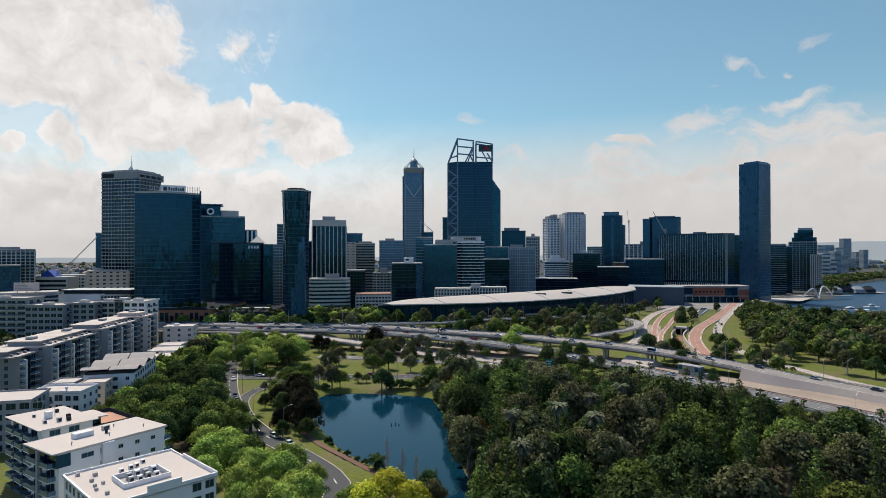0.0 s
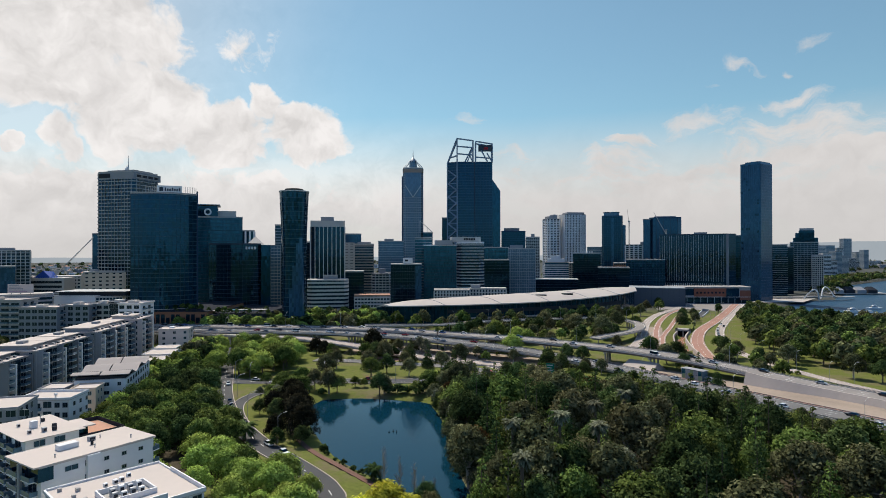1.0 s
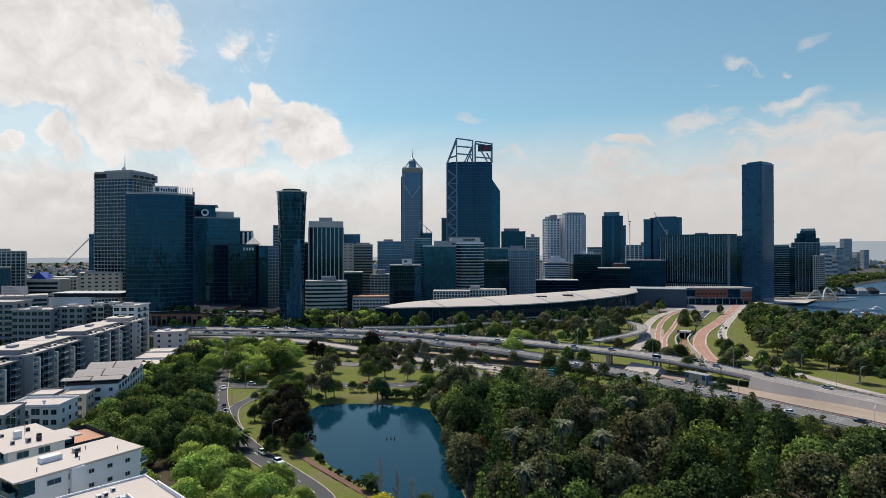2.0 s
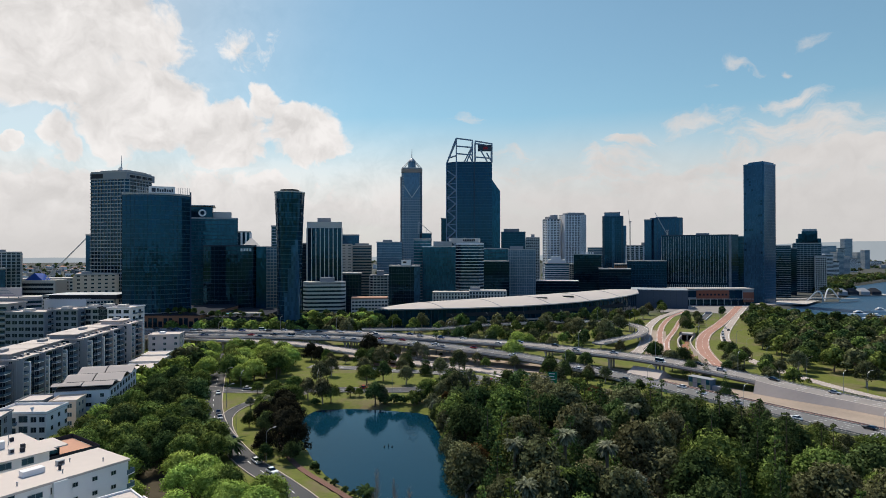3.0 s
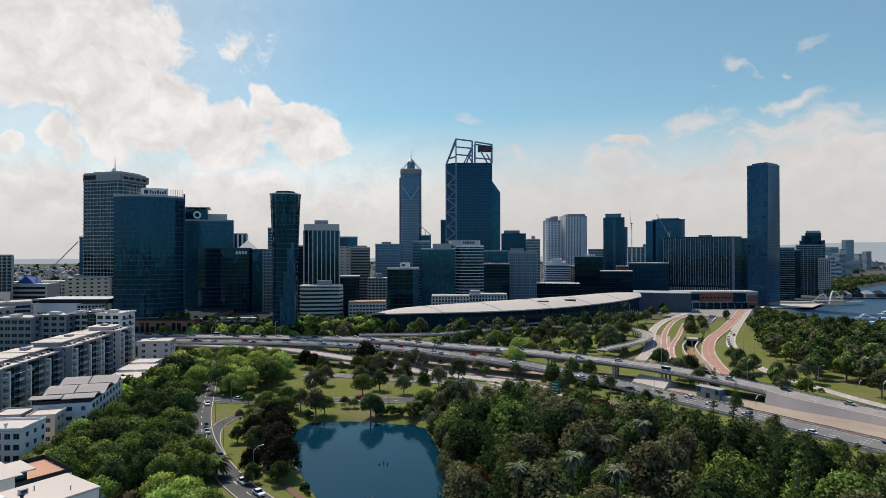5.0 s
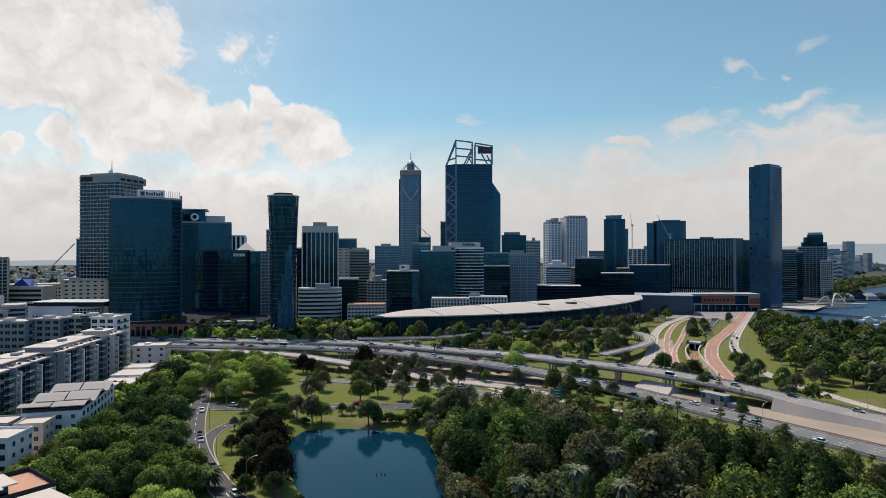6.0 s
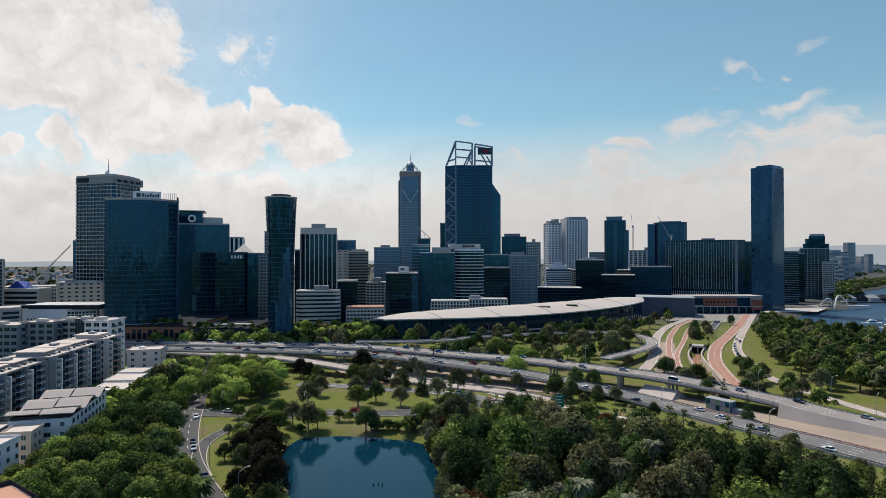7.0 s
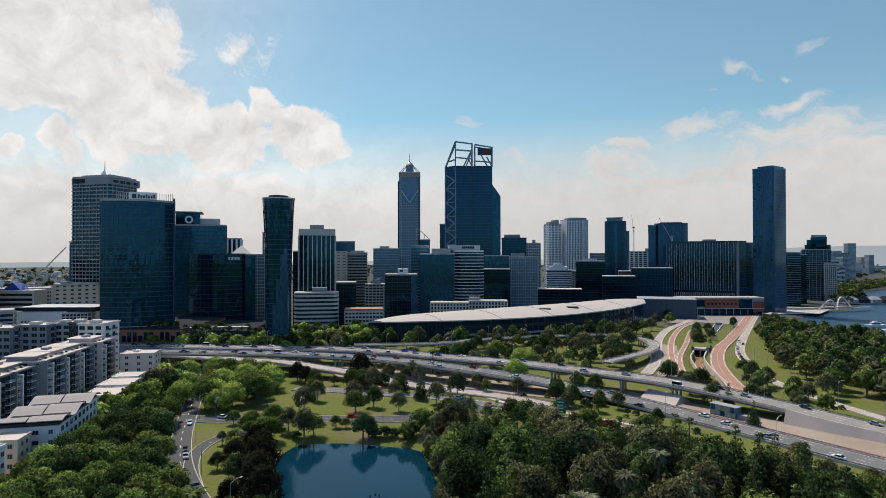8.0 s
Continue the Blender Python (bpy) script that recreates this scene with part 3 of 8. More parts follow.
road("lakeside_road", "curving asphalt road between the trees and the lake lawn", [(-150, 420, 2.2), (-125, 350, 2.2), (-108, 300, 2.2), (-97.5, 270, 2.2), (-86, 243, 2.2), (-73, 220, 2.2), (-58, 198, 2.2), (-45, 183, 2.2), (-32, 166, 2.2), (-27, 152, 2.2), (-29, 136, 2.2), (-38, 112, 2.2)], 7.0, M_ASPHALT, 0.3, 2, kerb=True, edges=False)
road("slip_road", "narrow slip road curving round a grass island", [(-62, 290, 2.18), (-74, 283, 2.18), (-83, 270, 2.18), (-85, 254, 2.18), (-80, 237, 2.18), (-72, 221, 2.18)], 4.5, M_ASPHALT, 0.3, 1, kerb=True, edges=False)
road("lakeside_path", "brown brick-paved path along the lake lawn", [(-62, 262, 2.12), (-60, 240, 2.12), (-53, 215, 2.12), (-43, 196, 2.12), (-30, 180, 2.12), (-17, 164, 2.12), (-8, 150, 2.12), (-6, 130, 2.12)], 1.8, M_BRICKPATH, 0.2, 1, dash=False, edges=False)
road("loop_ramp", "raised concrete loop ramp curving past the convention hall", [(-60, 462, 9), (-6, 470, 8.5), (31, 490, 8.5), (77, 507, 8.5), (125, 518, 8.3), (150, 508, 8), (158, 487, 7.6), (152, 460, 7.4), (138, 437, 7.4), (118, 414, 8), (100, 392, 9)], 7.5, M_ASPHALT_OLD, 1.0, 2, 0.9, (0.2, 0.3, 0.42, 0.5, 0.58, 0.66, 0.74, 0.8))
road("busway", "wide red asphalt busway", [(356, 723, 2.4), (307, 640, 2.4), (251, 548, 2.4), (209.5, 483, 2.4), (183.5, 431, 2.4), (169.5, 394, 2.4), (158, 356, 2.4), (152, 335, 2.4)], 8.5, M_REDROAD, 0.3, 2, kerb=True)
road("busway_branch", "red asphalt busway branch past a grass island", [(272, 668, 2.3), (234, 614, 2.3), (197.5, 542, 2.3), (171, 478, 2.3), (153, 428, 2.3), (143, 405, 2.3)], 4.5, M_REDROAD, 0.3, 1, kerb=True)
road("busway_lane", "narrow red asphalt lane beside the tunnel mouth", [(240, 600, 2.3), (226, 575, 2.3), (194, 507, 2.3), (168, 454, 2.3), (155, 422, 2.3), (147, 398, 2.3)], 3.6, M_REDROAD, 0.3, 1, kerb=True, dash=False)
road("station_road", "pale asphalt road curving beside a grass island", [(332, 775, 2.32), (278, 690, 2.32), (221, 608, 2.32), (184.5, 538, 2.32), (160, 476, 2.32), (139.5, 424, 2.32), (126, 397, 2.32), (116, 378, 2.32)], 6.5, M_RAMP, 0.3, 2, kerb=True)
road("riverside_road", "pale riverside road along the park trees", [(385, 759, 2.2), (288, 595, 2.2), (224, 482, 2.2), (200, 424, 2.2), (187, 378, 2.2), (185, 352, 2.2), (186, 325, 2.2), (191, 293, 2.2), (200, 263, 2.2), (219, 222, 2.2), (255, 140, 2.2), (290, 60, 2.2)], 6.0, M_RAMP, 0.3, 2, kerb=True)
road("red_path", "reddish paved path between the retaining wall and the freeway", [(112, 312, 2.2), (122, 296, 2.2), (132, 280, 2.2), (142, 264, 2.2), (153, 248, 2.2), (164, 230, 2.2), (178, 206, 2.2)], 3.0, M_REDROAD, 0.3, 1, kerb=True, dash=False, edges=False)

# pale battered wall that carries the near end of the far carriageway
bm = bmesh.new()
line = smooth_line([(145.8, 288.8, 6.8), (152, 280.2, 5.8), (158.8, 272, 5.2), (166.2, 263.6, 4.6), (176.2, 249, 4.1), (198.2, 210.2, 3.8), (233, 136.5, 3.8)], 6.0)
sweep(bm, line, [(-0.1, 1.1), (0.5, 1.1), (3.0, -5.2), (-0.1, -5.2)])
tagged(link("retaining_wall", bm, M_PALE), "pale battered concrete retaining wall beside the freeway", "retaining wall", kind="structure")
bm = bmesh.new()
q = [bm.verts.new(p) for p in ((97, 329, 2.0), (109.5, 315, 2.0), (116, 323, 5.6), (104.5, 335.5, 5.8), (106, 339, 2.0), (121, 325, 2.0))]
for fc in ((0, 1, 2, 3), (0, 3, 4), (1, 5, 2), (3, 2, 5, 4), (0, 4, 5, 1)):
    bm.faces.new([q[i] for i in fc])
bmesh.ops.recalc_face_normals(bm, faces=bm.faces[:])
tagged(link("abutment_slope", bm, M_PALE), "pale pinkish concrete slope below the bridge end", "abutment", kind="structure")

# ---- city towers ----


def rect(w, d):
    return [(-w / 2, 0), (w / 2, 0), (w / 2, d), (-w / 2, d)]


def chamfered(w, d, c):
    return [(-w / 2 + c, 0), (w / 2 - c, 0), (w / 2, c), (w / 2, d - c), (w / 2 - c, d), (-w / 2 + c, d), (-w / 2, d - c), (-w / 2, c)]


def bowed(w, d, sag, n=10):
    """A plan whose front swells out by sag."""
    front = [(-w / 2 + w * i / n, sag * (1 - math.sin(math.pi * i / n))) for i in range(n + 1)]
    return front + [(w / 2, d), (-w / 2, d)]


def oval(w, d, n=28):
    return [(w / 2 * math.sin(2 * math.pi * i / n), d / 2 - d / 2 * math.cos(2 * math.pi * i / n)) for i in range(n)]


def outset(plan, o):
    n = len(plan)
    out = []
    for i in range(n):
        (ax, ay), (bx, by), (cx, cy) = plan[i - 1], plan[i], plan[(i + 1) % n]
        e1, e2 = Vector((by - ay, ax - bx)).normalized(), Vector((cy - by, bx - cx)).normalized()
        s = (e1 + e2)
        s = s / max(0.3, s.length_squared / 2)
        out.append((bx + s.x * o, by + s.y * o))
    return out


def prism(bm, plan, z0, z1, size=None, levels=1, cap=True):
    """Walls over a plan, with a size factor by height where the tower tapers."""
    cx, cy = sum(p[0] for p in plan) / len(plan), sum(p[1] for p in plan) / len(plan)
    rings = []
    for k in range(levels + 1):
        z = z0 + (z1 - z0) * k / levels
        s = size(z) if size else 1.0
        rings.append([bm.verts.new((cx + (x - cx) * s, cy + (y - cy) * s, z)) for x, y in plan])
    n = len(plan)
    for a, b in zip(rings, rings[1:]):
        for i in range(n):
            bm.faces.new((a[i], a[(i + 1) % n], b[(i + 1) % n], b[i]))
    if cap:
        bm.faces.new(rings[-1])
    bm.faces.new(rings[0][::-1])
    return rings


def bands(plan, z0, z1, floor, height, proud, size=None):
    """Floor bands all round, one for each storey."""
    bm = bmesh.new()
    k, z = 0, z0
    while z + height <= z1 + 0.01:
        s = size(z) if size else 1.0
        cx, cy = sum(p[0] for p in plan) / len(plan), sum(p[1] for p in plan) / len(plan)
        p = outset([(cx + (x - cx) * s, cy + (y - cy) * s) for x, y in plan], proud)
        prism(bm, p, z, z + height)
        k += 1
        z = z0 + k * floor
    return bm


def fins(plan, z0, z1, bay, width, proud, edges=None):
    """Upright mullions or piers on the faces of a plan."""
    bm = bmesh.new()
    n = len(plan)
    for i in range(n):
        if edges is not None and i not in edges:
            continue
        a, b = Vector(plan[i]), Vector(plan[(i + 1) % n])
        L = (b - a).length
        u = (b - a) / L
        o = Vector((u.y, -u.x))
        k = max(1, round(L / bay))
        for j in range(k + 1):
            c = a + u * (L * j / k)
            q = [c - u * width / 2 - o * 0.2, c + u * width / 2 - o * 0.2, c + u * width / 2 + o * proud, c - u * width / 2 + o * proud]
            lo = [bm.verts.new((p.x, p.y, z0)) for p in q]
            hi = [bm.verts.new((p.x, p.y, z1)) for p in q]
            for m in range(4):
                bm.faces.new((lo[m], hi[m], hi[(m + 1) % 4], lo[(m + 1) % 4]))
            bm.faces.new(hi[::-1])
    return bm


def tower(name, label, x, y, top, plan, glass, turn=0.0, base=0.0, floor=3.7, band=None, fin=None, size=None, levels=1, roof=M_CONCRETE, plant=(), parapet=1.2, category="tower"):
    """A tower: glass body, floor bands (height, proud, material), fins (bay, width, proud, material), parapet, roof plant boxes."""
    turn = turn or 0.92 * math.degrees(math.atan2(-x, y))
    ob = thing(name, label, category, pose(x, y, base, 0, 0, turn))
    h = top - base
    bm = bmesh.new()
    prism(bm, plan, 0, h, size, levels)
    part("glass_body", bm, glass, ob)
    if band:
        stuff(part("spandrel_grid", bands(plan, floor, h - 0.3, floor, band[0], band[1], size), band[2], ob))
    if fin:
        stuff(part("fin_screen", fins(plan, 0.5, h - 0.3, fin[0], fin[1], fin[2]), fin[3], ob))
    s = size(h) if size else 1.0
    bm = bmesh.new()
    cx, cy = sum(p[0] for p in plan) / len(plan), sum(p[1] for p in plan) / len(plan)
    pl = [(cx + (px - cx) * s, cy + (py - cy) * s) for px, py in plan]
    prism(bm, outset(pl, 0.3), h - 0.2, h + parapet)
    part("parapet", bm, roof, ob)
    for px0, px1, py0, py1, ph in plant:
        bm = bmesh.new()
        box(bm, px0, px1, py0, py1, h + parapet, h + parapet + ph)
        part("roof_plant", bm, M_GREYWALL, ob)
    return ob


def mast(parent, x, y, z0, z1, r=0.5):
    bm = bmesh.new()
    n = 5
    tube(bm, [((x, y, z0 + (z1 - z0) * i / n), r * (1 - 0.85 * i / n)) for i in range(n + 1)], 8)
    part("mast", bm, M_STEEL, parent)


# concrete-grid office tower with a mast
T = tower("office_tower", "tall grey office tower with a concrete window grid and mast", -307.1, 594, 146.4, [(-43, 0), (-3, 0), (0, 3), (0, 32), (-4, 36), (-39, 36), (-43, 32)], G_BLACK, -15, 0, 3.6,
          (0.85, 0.9, M_CONCRETE), (4.0, 0.4, 0.6, M_GREYWALL), plant=[(-36, -4, 4, 30, 1.5)])
h = 146.4
part("crown_wall", cube(-43.4, 0.4, -1.0, 36.4, h - 7.0, h - 0.2), M_GREYWALL, T)
part("louvre_band", cube(-42, -28, -1.2, -0.95, h - 5.5, h - 1.2), M_DARKWALL, T)
for k in range(4):
    part("louvre_band", cube(0.35, 0.6, 3 + 8 * k, 9 + 8 * k, h - 5.5, h - 2.5), M_DARKWALL, T)
mast(T, -18, 12, h, 165.1, 0.7)
for k, hh in enumerate((3.5, 5, 4)):
    bm = bmesh.new()
    tube(bm, [((-19.5 + 1.5 * k, 10.5, h), 0.5), ((-19.5 + 1.5 * k, 10.5, h + 2 + hh), 0.9)], 8)
    part("antenna_drum", bm, M_WHITE, T)

# bowed glass office tower with a roof sign
w = 49.3
T = tower("office_tower", "dark blue bowed glass office tower with a white roof sign", -224.6, 482, 113.3, bowed(w, 34, 10, 16), G_NAVY, 0, 8, 3.7, (0.55, 0.08, M_SPANDREL), (3.2, 0.1, 0.1, M_STEELDARK))
h = 113.3 - 8
part("sign_panel", cube(-5.5, 13.5, 6.0, 7.0, h + 1.0, h + 7.0), M_WHITE, T, "white roof sign panel")
part("sign_mark", cube(-3.5, -0.6, 5.9, 5.99, h + 2.4, h + 5.6), M_STEELDARK, T, "dark plain mark")
for k in range(7):
    part("sign_mark", cube(0.4 + 1.75 * k, 1.6 + 1.75 * k, 5.9, 5.99, h + 2.6, h + 4.6 + 0.8 * (k % 3 == 0)), M_STEELDARK, T)
bm = bmesh.new()
for k in range(30):
    x = -14 + 38 * k / 29
    if x < -6 or x > 14:
        box(bm, x - 0.15, x + 0.15, 8, 8.6, h, h + 6.5)
stuff(part("roof_screen", bm, M_STEEL, T, "pale upright roof screen fins"))
part("side_wing", cube(w / 2 - 0.2, w / 2 + 1.0, 10, 34, 0, h + 3.5), M_NAVY, T)
bm = bmesh.new()
prism(bm, outset(bowed(w, 34, 10, 16), 1.2), 11.5, 11.9)
part("entrance_canopy", bm, M_STONE, T, "pale projecting canopy ring")

# stepped glass tower with a ring-shaped sign
x0, x1, d = -247.7, -202.4, 600
h = 100.7
T = tower("office_tower", "teal glass office tower with stepped roof and white ring sign", (x0 + x1) / 2, d, h, rect(x1 - x0, 36), G_TEAL, 0, 6, 3.7, (0.7, 0.14, M_SPANDREL), (3.0, 0.18, 0.18, M_SPANDREL))
hw = (x1 - x0) / 2
h -= 6
part("upper_block", cube(-hw + 1, -hw + 22, 0.4, 30, h + 0.5, h + 11.5), G_BLACK, T)
part("roof_wing", cube(-hw - 1, -hw + 24, -1, 31, h + 12.4, h + 13.2), M_STEEL, T)
part("roof_wing_prop", cube(-hw + 4, -hw + 18, 6, 24, h + 11.5, h + 12.4), M_GREYWALL, T)
part("step_block", cube(-hw + 22.2, hw - 6, 3, 30, h + 0.5, h + 7), M_STONE, T)
bm = bmesh.new()
n = 28
R = [[bm.verts.new((-hw + 12.5 + r * math.cos(2 * math.pi * i / n), y, h + 5.6 + r * math.sin(2 * math.pi * i / n))) for i in range(n)] for r, y in ((3.6, 0.0), (2.0, 0.0), (2.0, 0.35), (3.6, 0.35))]
for a in range(4):
    for i in range(n):
        bm.faces.new((R[a][i], R[a][(i + 1) % n], R[(a + 1) % 4][(i + 1) % n], R[(a + 1) % 4][i]))
part("ring_sign", bm, M_WHITE, T, "white ring sign")

# low bowed black glass block
x0, x1, d = -217.8, -171.2, 560
h = 73.1
T = tower("office_block", "mid-rise black glass office block with a bowed front", (x0 + x1) / 2, d, h, bowed(x1 - x0, 38, 9, 14), G_BLACK, 0, 8, 3.8, (0.5, 0.08, M_STEELDARK), (3.0, 0.1, 0.1, M_STEELDARK), roof=M_STEELDARK)
hw, h = (x1 - x0) / 2, h - 8
for k in range(4):
    part("sign_bar", cube(hw - 14 + 2.6 * k, hw - 12.2 + 2.6 * k, 0.6, 2.5, h - 4.6, h - 2.0), M_WHITE, T, "pale sign bar")
part("side_wing", cube(hw, hw + 9, 6, 38, 0, h - 0.5), G_NAVY, T)

# hourglass glass tower
x0, x1, d = -132.5, -108.4, 485
h = 115.5 - 10


def waist(z):
    t = z / h
    return 0.80 + 0.20 * abs((t - 0.28) / 0.72) ** 1.8 if t > 0.28 else 0.80 + 0.02 * (0.28 - t) / 0.28


T = tower("office_tower", "dark glass tower waisted like an hourglass with a round flat crown", (x0 + x1) / 2, d, 115.5, oval(x1 - x0, 26, 32), G_NAVY, 0, 10, 3.7, (0.35, 0.06, M_SPANDREL), None, waist, 24, M_STONE, parapet=0.8)
bm = bmesh.new()
prism(bm, [(x, y + 4) for x, y in oval((x1 - x0) * 0.62, 17, 24)], h + 0.8, h + 2.6)
part("roof_plant", bm, M_BRONZE, T)
# paler panels paint a reflection onto the lower right of the glass
for k in range(10):
    bm = bmesh.new()
    a = -0.40 + 1.25 * k / 9
    hi = h * (0.24, 0.24, 0.42, 0.42, 0.60, 0.60, 0.64, 0.64, 0.52, 0.34)[k]
    q = []
    for aa in (a, a + 0.136):
        for zz in (0.5, hi):
            s = waist(zz)
            q.append((math.sin(aa) * (x1 - x0) / 2 * s * 1.006, 13 - math.cos(aa) * 13 * s * 1.006, zz))
    bm.faces.new([bm.verts.new(q[i]) for i in (0, 2, 3, 1)])
    part("pale_glass_panel", bm, G_BLUE, T, "paler blue panel painted as a reflection")
part("podium", cube(-16, 16, -3, 30, -8, 2), M_DARKWALL, T)

# smaller backdrop blocks of the left cluster
tower("office_tower", "slim dark blue slab tower", -403.1, 700, 87.4, rect(14, 20), G_BLUE, 0, 0, 3.6, (0.5, 0.1, M_NAVY))
tower("apartment_tower", "grey apartment tower with stacked balconies", -413.5, 560, 67.2, rect(44, 24), G_WIN, 0, 0, 3.1, (1.0, 0.5, M_GREYWALL), (3.6, 0.7, 0.6, M_STONE), plant=[(-10, 10, 5, 15, 2)])
tower("office_block", "dark blue mid-rise office block", -407.8, 540, 52.6, rect(35, 16), G_BLUE, 0, 0, 3.6, (0.6, 0.1, M_NAVY))
tower("office_tower", "white and charcoal office tower", -235.3, 720, 91.5, rect(15, 20), G_BLACK, 0, 0, 3.5, None, (5, 2.2, 0.3, M_WHITE))
T = tower("office_tower", "pale blue glass office tower with a small pyramid roof", -198.9, 660, 72.8, rect(38, 30), G_PALE, 0, 0, 3.5, (0.8, 0.15, M_STONE), (3.5, 0.5, 0.2, M_STONE))
bm = bmesh.new()
h = 72.8
q = [bm.verts.new(p) for p in ((-18, 2, h + 1.2), (2, 2, h + 1.2), (2, 28, h + 1.2), (-18, 28, h + 1.2), (-8, 15, h + 11))]
for i in range(4):
    bm.faces.new((q[i], q[(i + 1) % 4], q[4]))
bm.faces.new(q[3::-1])
part("pyramid_roof", bm, M_STONE, T)
tower("office_tower", "slender grey tower with balconies", -185.1, 680, 96.5, rect(11, 16), G_WIN, 0, 0, 3.3, (1.0, 0.4, M_GREYWALL))
tower("office_tower", "dark slender office tower behind others", -143.8, 640, 76.2, rect(8, 16), G_BLACK, 0, 0, 3.5, (0.8, 0.1, M_DARKWALL))
x0, x1 = -131.9, -98.6
T = tower("office_tower", "brown office tower with pale upright piers and a white crown", (x0 + x1) / 2, 600, 91.5, rect(x1 - x0, 30), G_BLACK, 0, 0, 3.6, (0.3, 0.1, M_DARKWALL), (4.15, 0.8, 0.9, M_STONE), roof=M_STONE, parapet=6.0, plant=[(-7, 6, 5, 18, 4)])
tower("office_tower", "teal glass office tower", -121.2, 800, 89.9, rect(24, 24), G_BLUE, 0, 0, 3.6, (0.5, 0.1, M_NAVY))
x0, xm, x1 = -119.0, -105.9, -83.2
tower("office_tower", "tan and brown banded office tower", (xm + x1) / 2, 720, 75.0, rect(x1 - xm, 22), G_BLACK, 0, 0, 3.3, (1.7, 0.35, M_BROWNSTONE), roof=M_TAN, plant=[(-8, 8, 4, 16, 2)])
tower("office_tower", "plain tan office tower wing", (x0 + xm) / 2, 718, 76.3, rect(xm - x0 - 0.4, 20), G_WIN, 0, 0, 3.3, (2.6, 0.3, M_TAN), (6, 3, 0.32, M_TAN), roof=M_TAN)
tower("office_block", "dark glass mid-rise block", -98.5, 640, 44.4, rect(28, 20), G_BLACK, 0, 0, 3.6, (0.6, 0.1, M_DARKWALL), (3, 0.3, 0.15, M_DARKWALL))
T = tower("office_block", "low white office block with ribbon windows", -107.3, 560, 38.8, chamfered(38, 24, 4), G_WIN, 0, 0, 3.6, (1.9, 0.4, M_STONE), plant=[(-4, 9, 4, 14, 4)])
tower("apartment_block", "pale apartment block with rounded balconies", -69.5, 690, 40.2, chamfered(24, 20, 4), G_WIN, 0, 0, 3.1, (1.3, 0.7, M_STONE), (4, 0.9, 0.3, M_STONE), plant=[(-4, 4, 4, 12, 5)])
tower("apartment_block", "low pinkish block with a terracotta roof", -65.8, 560, 24.4, rect(33, 18), G_WIN, 0, 0, 3.2, (1.6, 0.4, M_PINKWALL), (3, 0.8, 0.3, M_PINKWALL), roof=M_ROOFTILE)
T = tower("office_tower", "black glass office tower with a white roof box", -39.4, 650, 52.1, rect(33, 24), G_BLACK, 0, 0, 3.7, (0.4, 0.1, M_STEELDARK), (2.6, 0.2, 0.2, M_STEELDARK))
part("roof_box", cube(-3.5, 7, -0.5, 8, 52.1 + 1.2, 52.1 + 7), M_WHITE, T, "white lift box with a small dark sign")
part("sign", cube(-1.5, 2, -0.62, -0.52, 52.1 + 3.5, 52.1 + 5.5), M_DARKWALL, T)
part("corner_glass", cube(10, 16.7, -0.6, 0.2, 4, 52.1 - 1), G_BLUE, T)
tower("office_tower", "pale teal glass block", -77.8, 900, 82.0, rect(38, 26), G_PALE, 0, 0, 3.7, (0.6, 0.1, M_STEEL), plant=[(-10, 4, 5, 18, 3)])

# slender stone tower with a spire
x0, x1, d = -59.3, -29.1, 900
h = 193.1
T = tower("skyscraper", "tall grey glass skyscraper with stone corners and a domed spire", (x0 + x1) / 2, d, h, chamfered(x1 - x0, 30, 3.5), G_PALE, 0, 0, 3.8, (1.1, 0.25, M_GREYWALL), (3.4, 0.5, 0.4, M_GREYWALL), roof=M_STONE)
part("upper_curtain", cube(-11.6, 11.6, -0.75, 0.1, 149, 186), G_PALE, T, "smooth grey-blue upper curtain wall")
w = x1 - x0
bm = bmesh.new()
bar(bm, (-w / 2 + 3, -0.9, h - 26), (0, -0.9, h - 44), 1.2)
bar(bm, (w / 2 - 3, -0.9, h - 26), (0, -0.9, h - 44), 1.2)
part("chevron_brace", bm, M_STONE, T, "pale V-shaped bracing")
part("crown_band", cube(-w / 2 - 0.6, w / 2 + 0.6, -0.6, 30.6, h - 6, h - 1), M_BROWNSTONE, T)
bm = bmesh.new()
prism(bm, [(x, y + 9) for x, y in oval(12, 12, 16)], h + 1, h + 12)
part("lantern", bm, G_PALE, T)
bm = bmesh.new()
tube(bm, [((0, 15, h + 12), 6.5), ((0, 15, h + 14), 5.2), ((0, 15, h + 16.5), 3), ((0, 15, h + 18), 1)], 16)
part("dome", bm, M_STEEL, T)
mast(T, 0, 15, h + 17, 224.2, 0.8)
for sx in (-1, 1):
    for y in (1, 28):
        bm = bmesh.new()
        bar(bm, (sx * (w / 2 - 1), y, h + 1), (sx * 4, 15 + (y - 15) * 0.3, h + 13), 0.8)
        part("stay_bar", bm, M_STEEL, T)
part("rear_shaft", cube(-w / 2 - 2.2, -w / 2 - 0.3, 4, 26, 0, h - 12), M_NAVY, T)
T = tower("office_block", "dark annex with a sloping pale truss", -21.6, 890, 94.6, rect(14, 20), G_NAVY, 0, 0, 3.7, (0.5, 0.1, M_NAVY))
bm = bmesh.new()
h = 94.6
bar(bm, (-12, -0.5, h + 18), (7, -0.5, h + 1), 0.9)
bar(bm, (-1, -0.5, h + 9), (-1, -0.5, h), 0.7)
bar(bm, (-12, -0.5, h + 18), (-12, -0.5, h), 0.7)
part("sloping_truss", bm, M_STONE, T)

